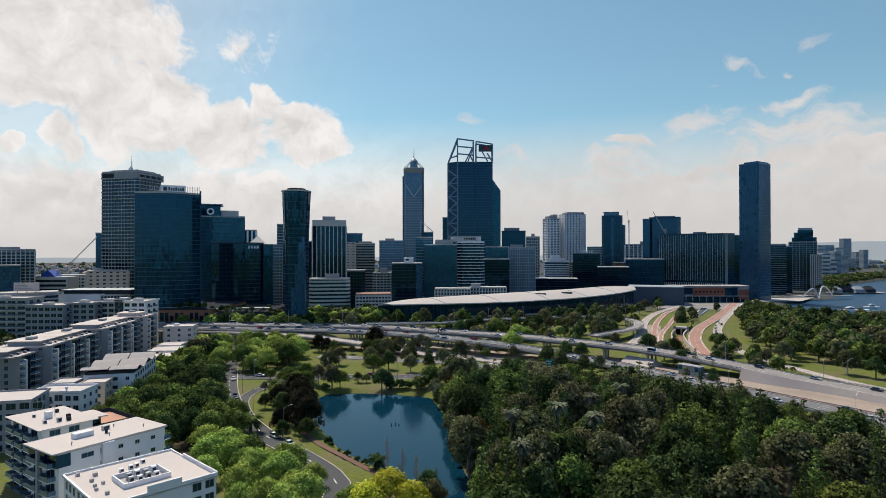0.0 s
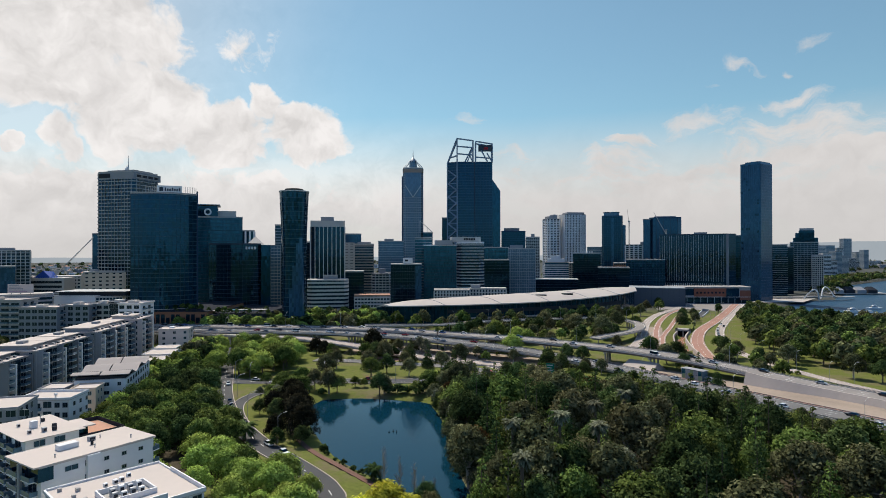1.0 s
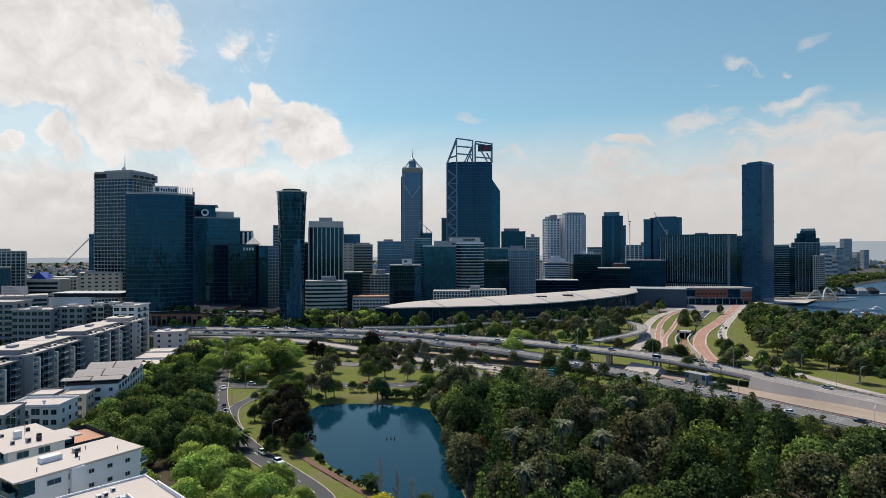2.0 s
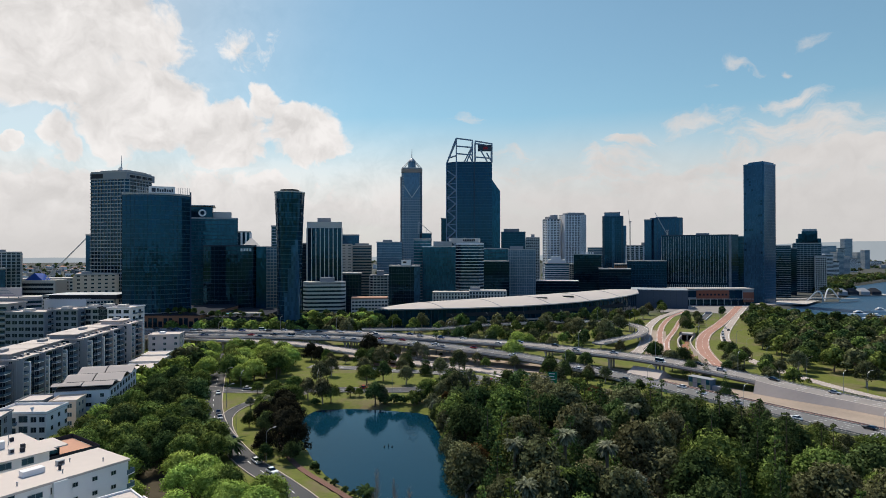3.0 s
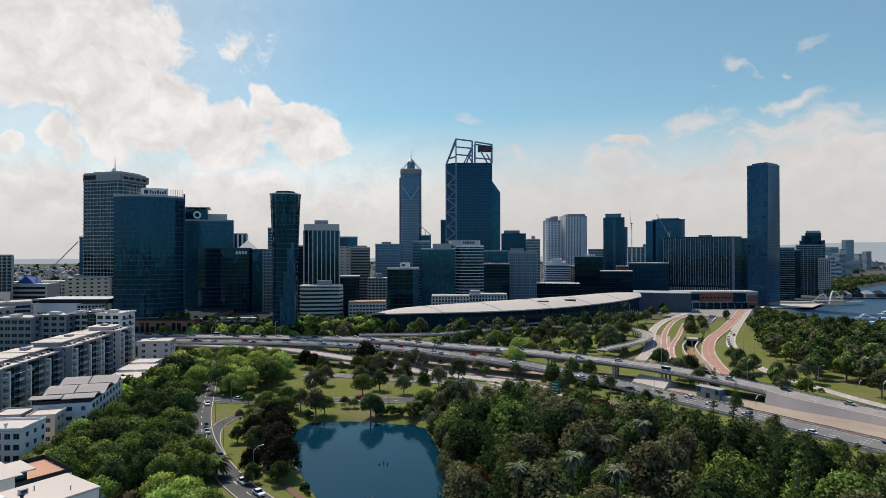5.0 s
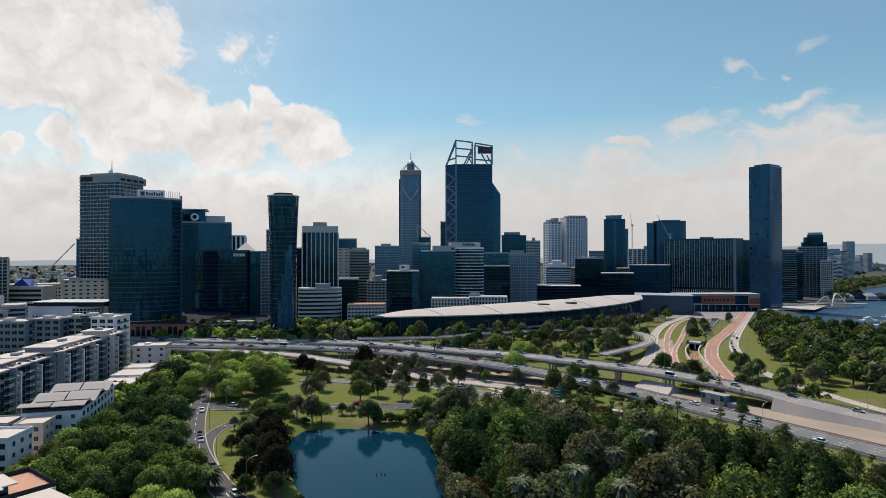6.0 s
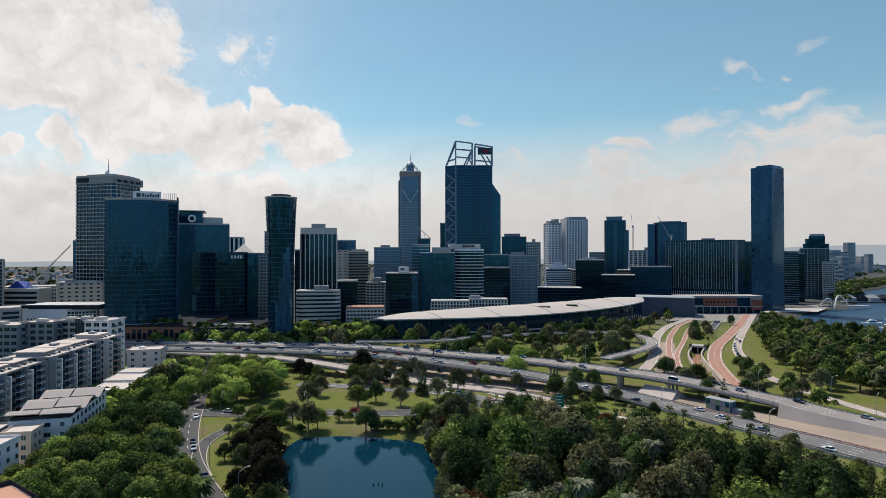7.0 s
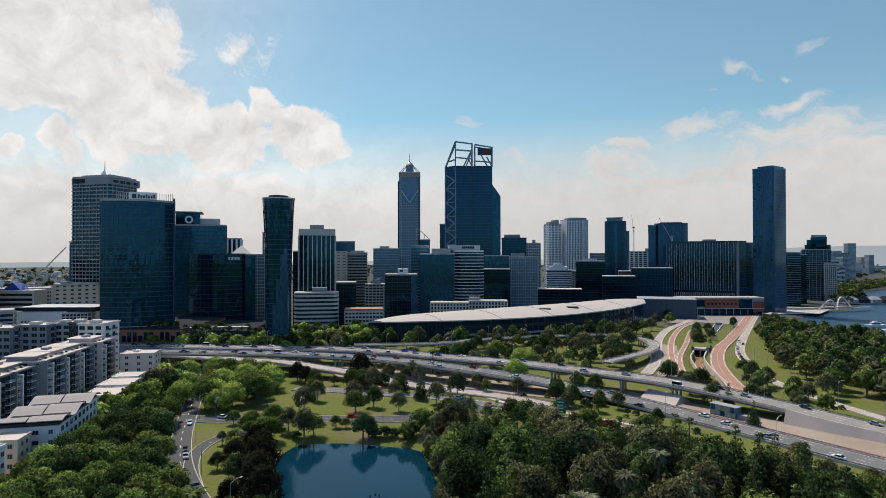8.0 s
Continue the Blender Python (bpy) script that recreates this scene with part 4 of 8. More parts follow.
# dark skyscraper with an open steel crown
M_CROWN = material("slate_blue_steel", (0.19, 0.25, 0.32), 0.5, grain=0.4)
x0, xc, x1, d = 7.7, 22.0, 74.1, 880
h = 198.7
T = tower("skyscraper", "very tall navy skyscraper with an open steel frame crown", xc, d, h, [(0, 0), (x1 - xc, 2), (x1 - xc, 40), (xc - x0 - 28, 40), (x0 - xc, 10)], G_NAVY, 0, 0, 3.9, (1.0, 0.15, M_SPANDREL), (4.5, 0.3, 0.2, M_STEELDARK), roof=M_NAVY)
w, sx = x1 - xc, x0 - xc
part("front_rib", cube(-0.9, 0.9, -1.0, 0.8, 0, h + 1), M_CROWN, T)
part("front_rib", cube(w * 0.5 - 0.6, w * 0.5 + 0.6, 0.0, 1.8, 0, h), M_STEELDARK, T)
bm = bmesh.new()
k, z = 0, 8.0
while z < h - 14:
    bar(bm, (sx + 1.2, 9.0, z), (-1.0, -0.7, z + 10), 1.7)
    bar(bm, (-1.0, -0.7, z + 10), (sx + 1.2, 9.0, z + 20), 1.7)
    bar(bm, (sx + 1.2, 9.0, z), (-1.0, -0.7, z), 1.2)
    z += 20
bar(bm, (sx - 0.3, 9.6, 0), (sx - 0.3, 9.6, h), 1.6)
stuff(part("side_bracing", bm, M_CROWN, T, "zigzag steel bracing on the narrow side"))
top = 234.1
bm = bmesh.new()
wf = w * 0.455
for a, b in (((0, 0, h), (0, 0, top)), ((0, 0, top), (wf, 1, top - 3)), ((wf, 1, h), (wf, 1, top - 3)), ((0, 20, h), (0, 20, top)), ((wf, 20, h), (wf, 20, top - 3)), ((0, 0, top), (0, 20, top)), ((wf, 1, top - 3), (wf, 20, top - 3)),
             ((0, 0, h + 24), (wf, 1, h + 22)), ((0, 0, h + 13), (wf, 1, h + 11)), ((sx, 10, h), (0, 0, top)), ((sx, 10, h), (0, 20, top)), ((sx + 3, 9, h + 8), (0, 0, h + 10)), ((wf, 1, h + 22), (wf * 0.62, 1, h)), ((wf * 0.8, 1, h + 10), (wf, 1, h)), ((wf * 0.45, 10, h), (wf, 10, h + 26))):
    bar(bm, a, b, 1.8)
stuff(part("crown_frame", bm, M_CROWN, T, "open steel frame on the roof"))
bm = bmesh.new()
wb = w * 0.53
for a, b in (((wb, 1, h), (wb, 1, top - 4)), ((wb, 1, top - 4), (w, 2, top - 8)), ((w, 2, h), (w, 2, top - 8)), ((wb, 20, h), (wb, 20, top - 4)), ((w, 20, h), (w, 20, top - 8)), ((wb, 20, top - 4), (w, 20, top - 8)), ((w, 2, top - 8), (w, 20, top - 8)),
             ((wb, 1, h + 8), (w, 2, h + 6)), ((wb + 8, 1, h + 18), (wb + 18, 1, h)), ((w - 8, 1, h + 14), (w, 1, h))):
    bar(bm, a, b, 1.8)
stuff(part("crown_frame", bm, M_CROWN, T, "open steel frame on the roof"))
part("sign_box", cube(wb + 4, w - 0.5, 1.0, 6, h + 17, h + 26), M_STEELDARK, T, "dark sign box with a dull red mark")
part("sign_mark", cube(wb + 12, wb + 18, 0.9, 0.98, h + 19, h + 23), material("dull_red_sign", (0.30, 0.02, 0.03), 0.5), T)
x0, x1 = 75.8, 87.9
T = thing("office_tower", "slim navy tower with a slanted glass top", "tower", pose((x0 + x1) / 2, 900, 0))
bm = bmesh.new()
rings = prism(bm, rect(x1 - x0, 30), 0, 158.6)
for v in rings[-1]:
    if v.co.x < 0:
        v.co.z = 175.9
part("glass_body", bm, G_TEAL, T)
tower("office_tower", "narrow dark tower beside the skyscraper", 4.1, 930, 119.1, rect(9, 16), G_BLACK, 0, 0, 3.7, (0.8, 0.2, M_DARKWALL))

# office group in front of the skyscrapers
T = tower("office_block", "grey-green glass office block", -24.2, 760, 83.6, rect(21, 22), G_TEAL, 0, 0, 3.7, (0.8, 0.2, M_GREYWALL))
tower("office_block", "green glass office block with a white roof edge", -2.7, 735, 73.8, rect(40.5, 28), G_TEAL, 0, 0, 3.7, (0.35, 0.1, M_STEELDARK), (2.6, 0.15, 0.12, M_STEELDARK), roof=M_WHITE)
x0, x1 = 17.5, 50.9
T = tower("office_block", "rounded office block with white floor bands", (x0 + x1) / 2, 728, 76.5, chamfered(x1 - x0, 30, 6), G_BLACK, 0, 0, 3.7, (1.1, 0.5, M_STONE), roof=M_WHITE, parapet=2.0)
h = 76.5
bm = bmesh.new()
prism(bm, [(x - 6, y + 3) for x, y in oval(38, 20, 24)], h + 2, h + 8)
part("roof_drum", bm, M_STONE, T, "pale rooftop drum with small dark lettering bars")
for k in range(7):
    part("sign_bar", cube(-8 + 2.1 * k, -6.5 + 2.1 * k, 2.6, 3.1, h + 4, h + 6.4), M_DARKWALL, T)
part("roof_screen", cube(-44, -22, 4, 16, h - 2, h + 4), M_STEEL, T, "pale louvred roof screen")
x0, x1 = 99.5, 139.7
tower("office_tower", "navy office tower with a low crown", (x0 + x1) / 2, 1000, 100.3, rect(x1 - x0, 30), G_NAVY, 0, 0, 3.7, (0.5, 0.1, M_NAVY), plant=[(-16, 10, 3, 25, 5)], roof=M_NAVY)
x0, x1 = 88.8, 124.8
tower("office_block", "pale green glass block with a white mullion grid", (x0 + x1) / 2, 800, 70.1, rect(x1 - x0, 30), G_PALE, 0, 0, 3.6, (0.5, 0.2, M_STEEL), (3.0, 0.4, 0.25, M_STEEL), plant=[(-16, 2, 5, 18, 4)])
x0, x1 = 57.0, 89.4
tower("office_block", "plain green glass office block", (x0 + x1) / 2, 805, 71.6, rect(x1 - x0, 30), G_TEAL, 0, 0, 3.7, (0.35, 0.1, M_STEELDARK))
x0, x1 = 53.8, 86.2
tower("office_block", "black glass office block", (x0 + x1) / 2, 770, 55.1, rect(x1 - x0, 24), G_BLACK, 0, 0, 3.7, (0.4, 0.1, M_STEELDARK))
tower("apartment_tower", "pale open concrete tower", 190.1, 1250, 97.4, rect(28, 22), G_WIN, 0, 0, 3.2, (1.0, 0.5, M_STONE), (4, 0.6, 0.5, M_STONE), plant=[(-3, 4, 5, 12, 6)])
x0, x1 = 226.3, 268.6
T = tower("office_tower", "white office tower with horizontal bands and a stepped crown", (x0 + x1) / 2 - 1, 1300, 138.5, chamfered(32, 28, 4), G_WIN, 19, 0, 3.6, (1.9, 0.6, M_WHITE), (8, 2.5, 0.7, M_WHITE), plant=[(-12, -2, 5, 22, 5), (0, 10, 6, 22, 9)])
x0, xm, x1 = 266.5, 299.8, 317.1
tower("office_tower", "white office tower with close upright piers", xm, 1290, 147.8, [(x0 - xm, 3), (0, 0), (x1 - xm, 14), (x1 - xm - 4, 44), (x0 - xm, 44)], G_WIN, 8, 0, 3.6, (0.9, 0.2, M_WHITE), (3.3, 1.5, 0.7, M_WHITE), roof=M_GREYWALL, plant=[(-26, 12, 8, 40, 4)])
x0, x1 = 172.2, 213.3
T = tower("office_block", "stepped white office block with blue ribbon windows", (x0 + x1) / 2, 1000, 47.7, rect(x1 - x0, 30), G_BLUE, 0, 0, 3.6, (1.7, 0.5, M_WHITE))
h = 47.7
part("upper_step", cube(-16, 13, 4, 26, h + 1.2, h + 7), M_WHITE, T)
part("upper_step", cube(-10, 6, 6, 24, h + 7, h + 12), M_WHITE, T)
tower("office_block", "beige office block with square windows", 222.3, 985, 47.0, rect(24, 24), G_WIN, 0, 0, 3.5, (1.4, 0.3, M_TAN), (3.4, 1.2, 0.35, M_TAN))
T = tower("office_block", "black office block with a white roof sign", 232.0, 955, 63.0, rect(43, 26), G_BLACK, 0, 0, 3.7, (0.5, 0.1, M_DARKWALL))
for k in range(6):
    part("sign_bar", cube(-11 + 3.6 * k, -8.6 + 3.6 * k, 0.6, 1.0, 63.0 + 1.2, 63.0 + 4.6), M_WHITE, T, "pale roof sign bar")
T = tower("office_block", "low wide dark office block with a white roof line", 145.8, 800, 28.8, rect(71, 26), G_BLACK, 0, 0, 3.6, (0.5, 0.2, M_STEELDARK), roof=M_STONE, parapet=0.6)
x0, x1 = 337.1, 379.0
T = tower("skyscraper", "dark blue glass skyscraper with a pale crown", (x0 + x1) / 2, 1250, 141.6, chamfered(x1 - x0, 36, 4), G_NAVY, 0, 0, 3.8, (0.4, 0.1, M_NAVY), (3.4, 0.3, 0.2, M_STEELDARK), roof=M_NAVY)
h = 141.6
part("crown_glass", cube(-17, 14, 4, 32, h + 1.2, h + 8), G_PALE, T)
part("crown_lid", cube(-18, 15, 3, 33, h + 8, h + 9), M_NAVY, T)
part("front_bay", cube(-2, 3, -1.5, 0.5, 0, h - 4), G_BLUE, T)
part("side_wing", cube(21, 27, 4, 30, 0, h - 19), G_BLUE, T)
tower("office_tower", "pale concrete tower under construction", 362.0, 1110, 78.8, rect(38, 22), G_WIN, 0, 0, 3.6, (0.9, 0.4, M_WHITE), (7, 2.2, 0.4, M_WHITE), plant=[(8, 18, 4, 16, 5)])
tower("office_block", "pale grey block behind the towers", 342.2, 1330, 76.6, rect(34, 22), G_PALE, 0, 0, 3.6, (1.5, 0.3, M_STONE))
x0, x1 = 373.5, 427.5
tower("skyscraper", "blue glass office tower", (x0 + x1) / 2, 1067, 127.2, chamfered(x1 - x0, 34, 6), G_BLUE, 0, 0, 3.8, (0.5, 0.1, M_NAVY), (6, 0.5, 0.2, M_STEELDARK), roof=M_NAVY, plant=[(-18, 18, 5, 26, 2)])
tower("office_tower", "blue glass tower wing", 370.1, 1075, 124.6, rect(12, 24), G_BLUE, 0, 0, 3.8, (0.5, 0.1, M_NAVY))
tower("office_block", "dark teal glass block", 307.3, 900, 53.6, rect(56, 26), G_NAVY, 0, 0, 3.7, (0.5, 0.1, M_NAVY), (4, 0.3, 0.2, M_NAVY))
tower("office_block", "low dark blocks by the busport", 253.4, 880, 42.1, rect(45, 26), G_BLACK, 0, 0, 3.7, (0.5, 0.1, M_DARKWALL))
tower("office_block", "orange-brown office block with small windows", 280.5, 940, 47.8, rect(18, 20), G_WIN, 0, 0, 3.6, (1.6, 0.3, M_BRICK), (3, 0.8, 0.3, M_BRICK))
# broad block with upright fins
x0, xm, x1 = 323.7, 411.8, 428.5
T = tower("office_block", "broad dark office block with pale upright fins", xm, 870, 91.4, [(x0 - xm, 6), (0, 0), (x1 - xm, 16), (x1 - xm, 50), (x0 - xm, 50)], G_BLACK, 0, 0, 3.8, (0.3, 0.2, M_STEELDARK), None, roof=M_STEELDARK, plant=[(-40, -22, 10, 30, 2.5)])
h = 91.4
f = fins([(x0 - xm, 6), (0, 0), (x1 - xm, 16), (x1 - xm, 50), (x0 - xm, 50)], 22, h - 1, 3.4, 0.55, 0.9, (0,))
stuff(part("fin_screen", f, M_STEEL, T))
stuff(part("lower_fins", fins([(x0 - xm, 6), (0, 0), (x1 - xm, 16), (x1 - xm, 50), (x0 - xm, 50)], 10, 19, 2.6, 0.9, 0.7, (0,)), M_STONE, T, "pale columns round the lower floors"))
part("side_panel", cube(0.6, 7, 3.2, 8, 4, h), M_GREYWALL, T)
tower("office_block", "dark rounded glass office block", 445.2, 905, 89.9, oval(26, 24, 20), G_BLACK, 0, 0, 3.8, (0.5, 0.1, M_DARKWALL))
# tall riverside tower
x0, xm, x1 = 379.0, 403.6, 419.5
w1, w2 = 25.0, 30.0
T = tower("skyscraper", "very tall blue glass tower by the river", xm, 755, 177.4, [(-w1, 0), (-1.5, 0), (0, 1.5), (0, w2), (-2, w2 + 2), (-w1, w2 + 2)], G_BLUE, -55, 0, 3.6, (0.35, 0.12, M_NAVY), (2.6, 0.25, 0.2, M_NAVY), roof=G_BLUE, parapet=2.0)
h = 177.4
part("roof_crown", cube(-w1 * 0.8, -2, 2, w2, h + 2, h + 4), G_BLUE, T)
random.seed(11)
for k in range(16):
    bm = bmesh.new()
    i, z = random.randrange(8), h - 8 - 3.6 * random.randrange(2, 30)
    box(bm, -w1 + 1 + 2.9 * i, -w1 + 3.2 + 2.9 * i, -0.3, 0.1, z, z + 2.6)
    part("dark_opening", bm, G_BLACK, T)
tower("apartment_tower", "dark apartment tower with stacked balconies", 487.6, 860, 75.4, rect(20, 24), G_BLACK, 0, 0, 3.2, (0.6, 0.5, M_GREYWALL))
tower("apartment_tower", "dark narrow apartment tower", 524.5, 900, 72.5, rect(13, 20), G_BLACK, 0, 0, 3.2, (0.6, 0.4, M_DARKWALL))
x0, x1 = 565.5, 604.0
T = tower("apartment_tower", "dark stepped apartment tower with a stepped crown", (x0 + x1) / 2, 960, 80.4, rect(x1 - x0, 30), G_BLACK, 0, 0, 3.2, (0.6, 0.5, M_GREYWALL), (5, 0.5, 0.4, M_GREYWALL))
h, hw = 80.4, (x1 - x0) / 2
for a, b, hh in ((-hw + 4, hw, 8), (-hw + 7, hw - 5, 16), (-hw + 12, hw - 5, 20)):
    part("upper_step", cube(a, b, 3, 26, h, h + hh), G_NAVY, T)
part("roof_sail", cube(-hw + 13, hw - 6, 4, 8, h + 20, h + 23.5), M_STEEL, T)
tower("apartment_tower", "apartment tower with a dotted pale window grid", 593.7, 940, 59.4, rect(15, 24), G_BLACK, 0, 0, 3.2, (1.0, 0.3, M_STONE), (2.4, 0.9, 0.35, M_STONE))

# far riverside district: pale glass and bands stand in for distance haze
random.seed(5)
for px0, px1, yt, dd, kind in [(1447, 1460, 436, 1500, 0), (1460, 1477, 436, 1650, 1), (1455, 1470, 450, 1450, 2), (1477, 1490, 447, 1600, 1), (1480, 1493, 440, 2100, 2), (1492, 1508, 424, 2500, 1), (1488, 1500, 455, 1750, 0),
                               (1500, 1514, 458, 1900, 2), (1514, 1530, 448, 2300, 0), (1528, 1537, 444, 2250, 1), (1537, 1560, 463, 2400, 2), (1508, 1520, 465, 2050, 2), (1557, 1580, 470, 2300, 0), (1466, 1480, 462, 1550, 2)]:
    X0, X1 = (px0 - 784) / 1046 * dd, (px1 - 784) / 1046 * dd
    tower("apartment_tower", "distant apartment tower on the far shore", (X0 + X1) / 2, dd, 64 + dd * (448 - yt) / 1046, rect(X1 - X0, 22), (G_PALE, G_PALE, G_WIN)[kind], random.uniform(-12, 12), 0, 3.3,
          (1.3, 0.4, (M_STONE, M_STEEL, M_WHITE)[kind]))

# ---- convention hall ----
HALL = thing("convention_hall", "long convention hall with curved pale roof and dark glass walls", "hall")
front = smooth_line([(-45, 517, 19.0), (-20, 519, 19.2), (30, 528, 19.4), (80, 545, 19.8), (130, 572, 20.6), (180, 612, 22), (212, 650, 23.2)], 6.0)
back = smooth_line([(-58, 528, 18.0), (-30, 552, 21), (30, 585, 22.5), (90, 612, 24), (140, 640, 25), (185, 668, 26), (218, 676, 25.5)], 6.0)
n = 48


def along(line, t):
    i = t * (len(line) - 1)
    a = min(int(i), len(line) - 2)
    return line[a].lerp(line[a + 1], i - a)


for s in range(6):
    bm = bmesh.new()
    rows = []
    for i in range(9):
        t = (s * 8 + i) / n
        a, b = along(front, t), along(back, t)
        row = []
        for j in range(9):
            u = j / 8
            p = a.lerp(b, u)
            p.z += 2.6 * math.sin(math.pi * u) * (0.35 + 0.65 * math.sin(math.pi * min(1, t * 1.2)))
            row.append(p)
        rows.append(row)
    top = [[bm.verts.new(p) for p in r] for r in rows]
    bot = [[bm.verts.new(p - Vector((0, 0, 0.9))) for p in r] for r in rows]
    for i in range(8):
        for j in range(8):
            bm.faces.new((top[i][j], top[i + 1][j], top[i + 1][j + 1], top[i][j + 1]))
            bm.faces.new((bot[i][j], bot[i][j + 1], bot[i + 1][j + 1], bot[i + 1][j]))
    rim = [r[0] for r in top], [r[0] for r in bot]
    for (a, b) in ((rim[0], rim[1]), ([r[-1] for r in top], [r[-1] for r in bot]), (top[0], bot[0]), (top[-1], bot[-1])):
        for i in range(8):
            bm.faces.new((a[i], b[i], b[i + 1], a[i + 1]))
    part("roof_panel", bm, M_ROOFSTEEL, HALL)
    if s:
        bm = bmesh.new()
        t = s * 8 / n
        a, b = along(front, t), along(back, t)
        for j in range(8):
            q = []
            for u in (j / 8, (j + 1) / 8):
                p = a.lerp(b, u)
                p.z += 2.6 * math.sin(math.pi * u) * (0.35 + 0.65 * math.sin(math.pi * min(1, t * 1.2))) + 0.12
                q.append(p)
            bar(bm, q[0], q[1], 0.9, 0.25)
        part("roof_joint", bm, M_GREYWALL, HALL)
wall_line = [Vector((p.x * 0.99 + 1.0, p.y + 5, 0)) for p in front]
bm = bmesh.new()
for a, b, pa, pb in zip(wall_line, wall_line[1:], front, front[1:]):
    bm.faces.new([bm.verts.new(v) for v in ((a.x, a.y, 0), (b.x, b.y, 0), (b.x, b.y, pb.z - 0.6), (a.x, a.y, pa.z - 0.6))])
a, b = wall_line[-1], back[-1]
bm.faces.new([bm.verts.new(v) for v in ((a.x, a.y, 0), (b.x, b.y, 0), (b.x, b.y, 24), (a.x, a.y, 22))])
a, b = back[0], wall_line[0]
bm.faces.new([bm.verts.new(v) for v in ((a.x, a.y, 0), (b.x, b.y, 0), (b.x, b.y, 18), (a.x, a.y, 17))])
part("glass_wall", bm, G_NAVY, HALL)
bm = bmesh.new()
for i in range(0, len(wall_line)):
    p = wall_line[i]
    box(bm, p.x - 0.2, p.x + 0.2, p.y - 0.5, p.y + 0.1, 0, front[i].z - 0.8)
stuff(part("mullion_screen", bm, M_STEELDARK, HALL))
bm = bmesh.new()
sweep(bm, [Vector((p.x, p.y - 0.8, 11.5)) for p in wall_line[8:-6]], [(-0.4, 3.2), (0.4, 3.2), (0.4, 0), (-0.4, 0)])
part("wall_band", bm, M_DARKWALL, HALL, "dark grey band along the wall")
bm = bmesh.new()
sweep(bm, [Vector((p.x, p.y - 1.2, 0)) for p in wall_line[8:-6]], [(-1.5, 7.5), (1.5, 7.5), (1.5, 6.3), (-1.5, 6.3)])
part("lower_deck", bm, M_PALE, HALL)
for u, v in ((0.62, 0.35), (0.52, 0.4)):
    p = along(front, u).lerp(along(back, u), v)
    part("roof_hatch", cube(p.x - 5, p.x + 5, p.y - 3, p.y + 3, p.z + 1.5, p.z + 2.9), M_BRONZE, HALL)
M_SHED = material("slate_metal_cladding", (0.055, 0.075, 0.10), 0.7, grain=0.3, vary=0.08, stain=0.15)
T = tower("busport_shed", "large grey metal-clad hall beside the busport", 252.2, 700, 23.1, rect(62, 40), M_SHED, 0, 0, 6.0, None, (6, 0.2, 0.15, M_STEELDARK), roof=M_STEEL, parapet=0.5, category="hall")
# hotel behind the hall
T = tower("hotel_block", "low pale grey hotel block with tall windows", 9.8, 600, 26.8, rect(36, 18), G_WIN, 0, 0, 3.4, (1.0, 0.3, M_STONE), (3.0, 1.3, 0.35, M_STONE))
T = tower("hotel_block", "low pale grey hotel wing with tall windows", 46.9, 612, 27.4, rect(37, 18), G_WIN, 0, 0, 3.4, (1.0, 0.3, M_STONE), (3.0, 1.3, 0.35, M_STONE), plant=[(-18, -8, 4, 12, 3)])
# terracotta museum
M_TERRA = material("dark_terracotta", (0.23, 0.085, 0.055), 0.85, grain=0.8, vary=0.12, stain=0.2)
x0, x1 = 283.3, 380.2
T = thing("museum_building", "long low building with terracotta panels and dark glazing", "building", pose((x0 + x1) / 2, 735, 0))
w = x1 - x0
part("upper_storey", cube(-w / 2, w / 2, 0, 24, 10, 22), M_GREYWALL, T)
part("terracotta_panel", cube(-w / 2 + 1, -w / 2 + 10, -0.4, 0, 10.5, 20), M_TERRA, T)
part("window_strip", cube(-w / 2 + 10, -w / 2 + 27, -0.2, 0, 12, 20), G_BLACK, T)
part("terracotta_panel", cube(-w / 2 + 27, -w / 2 + 56, -0.4, 0, 10.5, 20.5), M_TERRA, T)
part("terracotta_panel", cube(-w / 2 + 56, w / 2 - 30, -0.4, 0, 10.5, 20.5), M_TERRA, T)
part("window_strip", cube(w / 2 - 30, w / 2 - 14, -0.2, 0, 8, 20.5), G_BLACK, T)
for k in range(9):
    part("window", cube(-w / 2 + 30 + 4.6 * k, -w / 2 + 32.4 + 4.6 * k, -0.5, -0.3, 14.2, 16.4), G_BLACK, T)
for z in (9.6, 20.9):
    part("string_course", cube(-w / 2, w / 2, -0.7, 0, z, z + 0.6), M_STONE, T)
part("terracotta_panel", cube(w / 2 - 13, w / 2, -0.4, 0, 6, 18), M_TERRA, T)
part("lower_storey", cube(-w / 2, w / 2, 3, 24, 0, 10), G_BLACK, T)
for k in range(12):
    x = -w / 2 + 2 + (w - 4) * k / 11
    part("column", cube(x - 0.3, x + 0.3, 0.2, 0.8, 0, 10), M_STEEL, T)
part("roof_slab", cube(-w / 2 - 0.5, w / 2 + 0.5, -0.6, 24.5, 22, 22.7), M_CONCRETE, T)

# ---- apartment buildings, houses and low-rise blocks ----
WINDOWS = {}


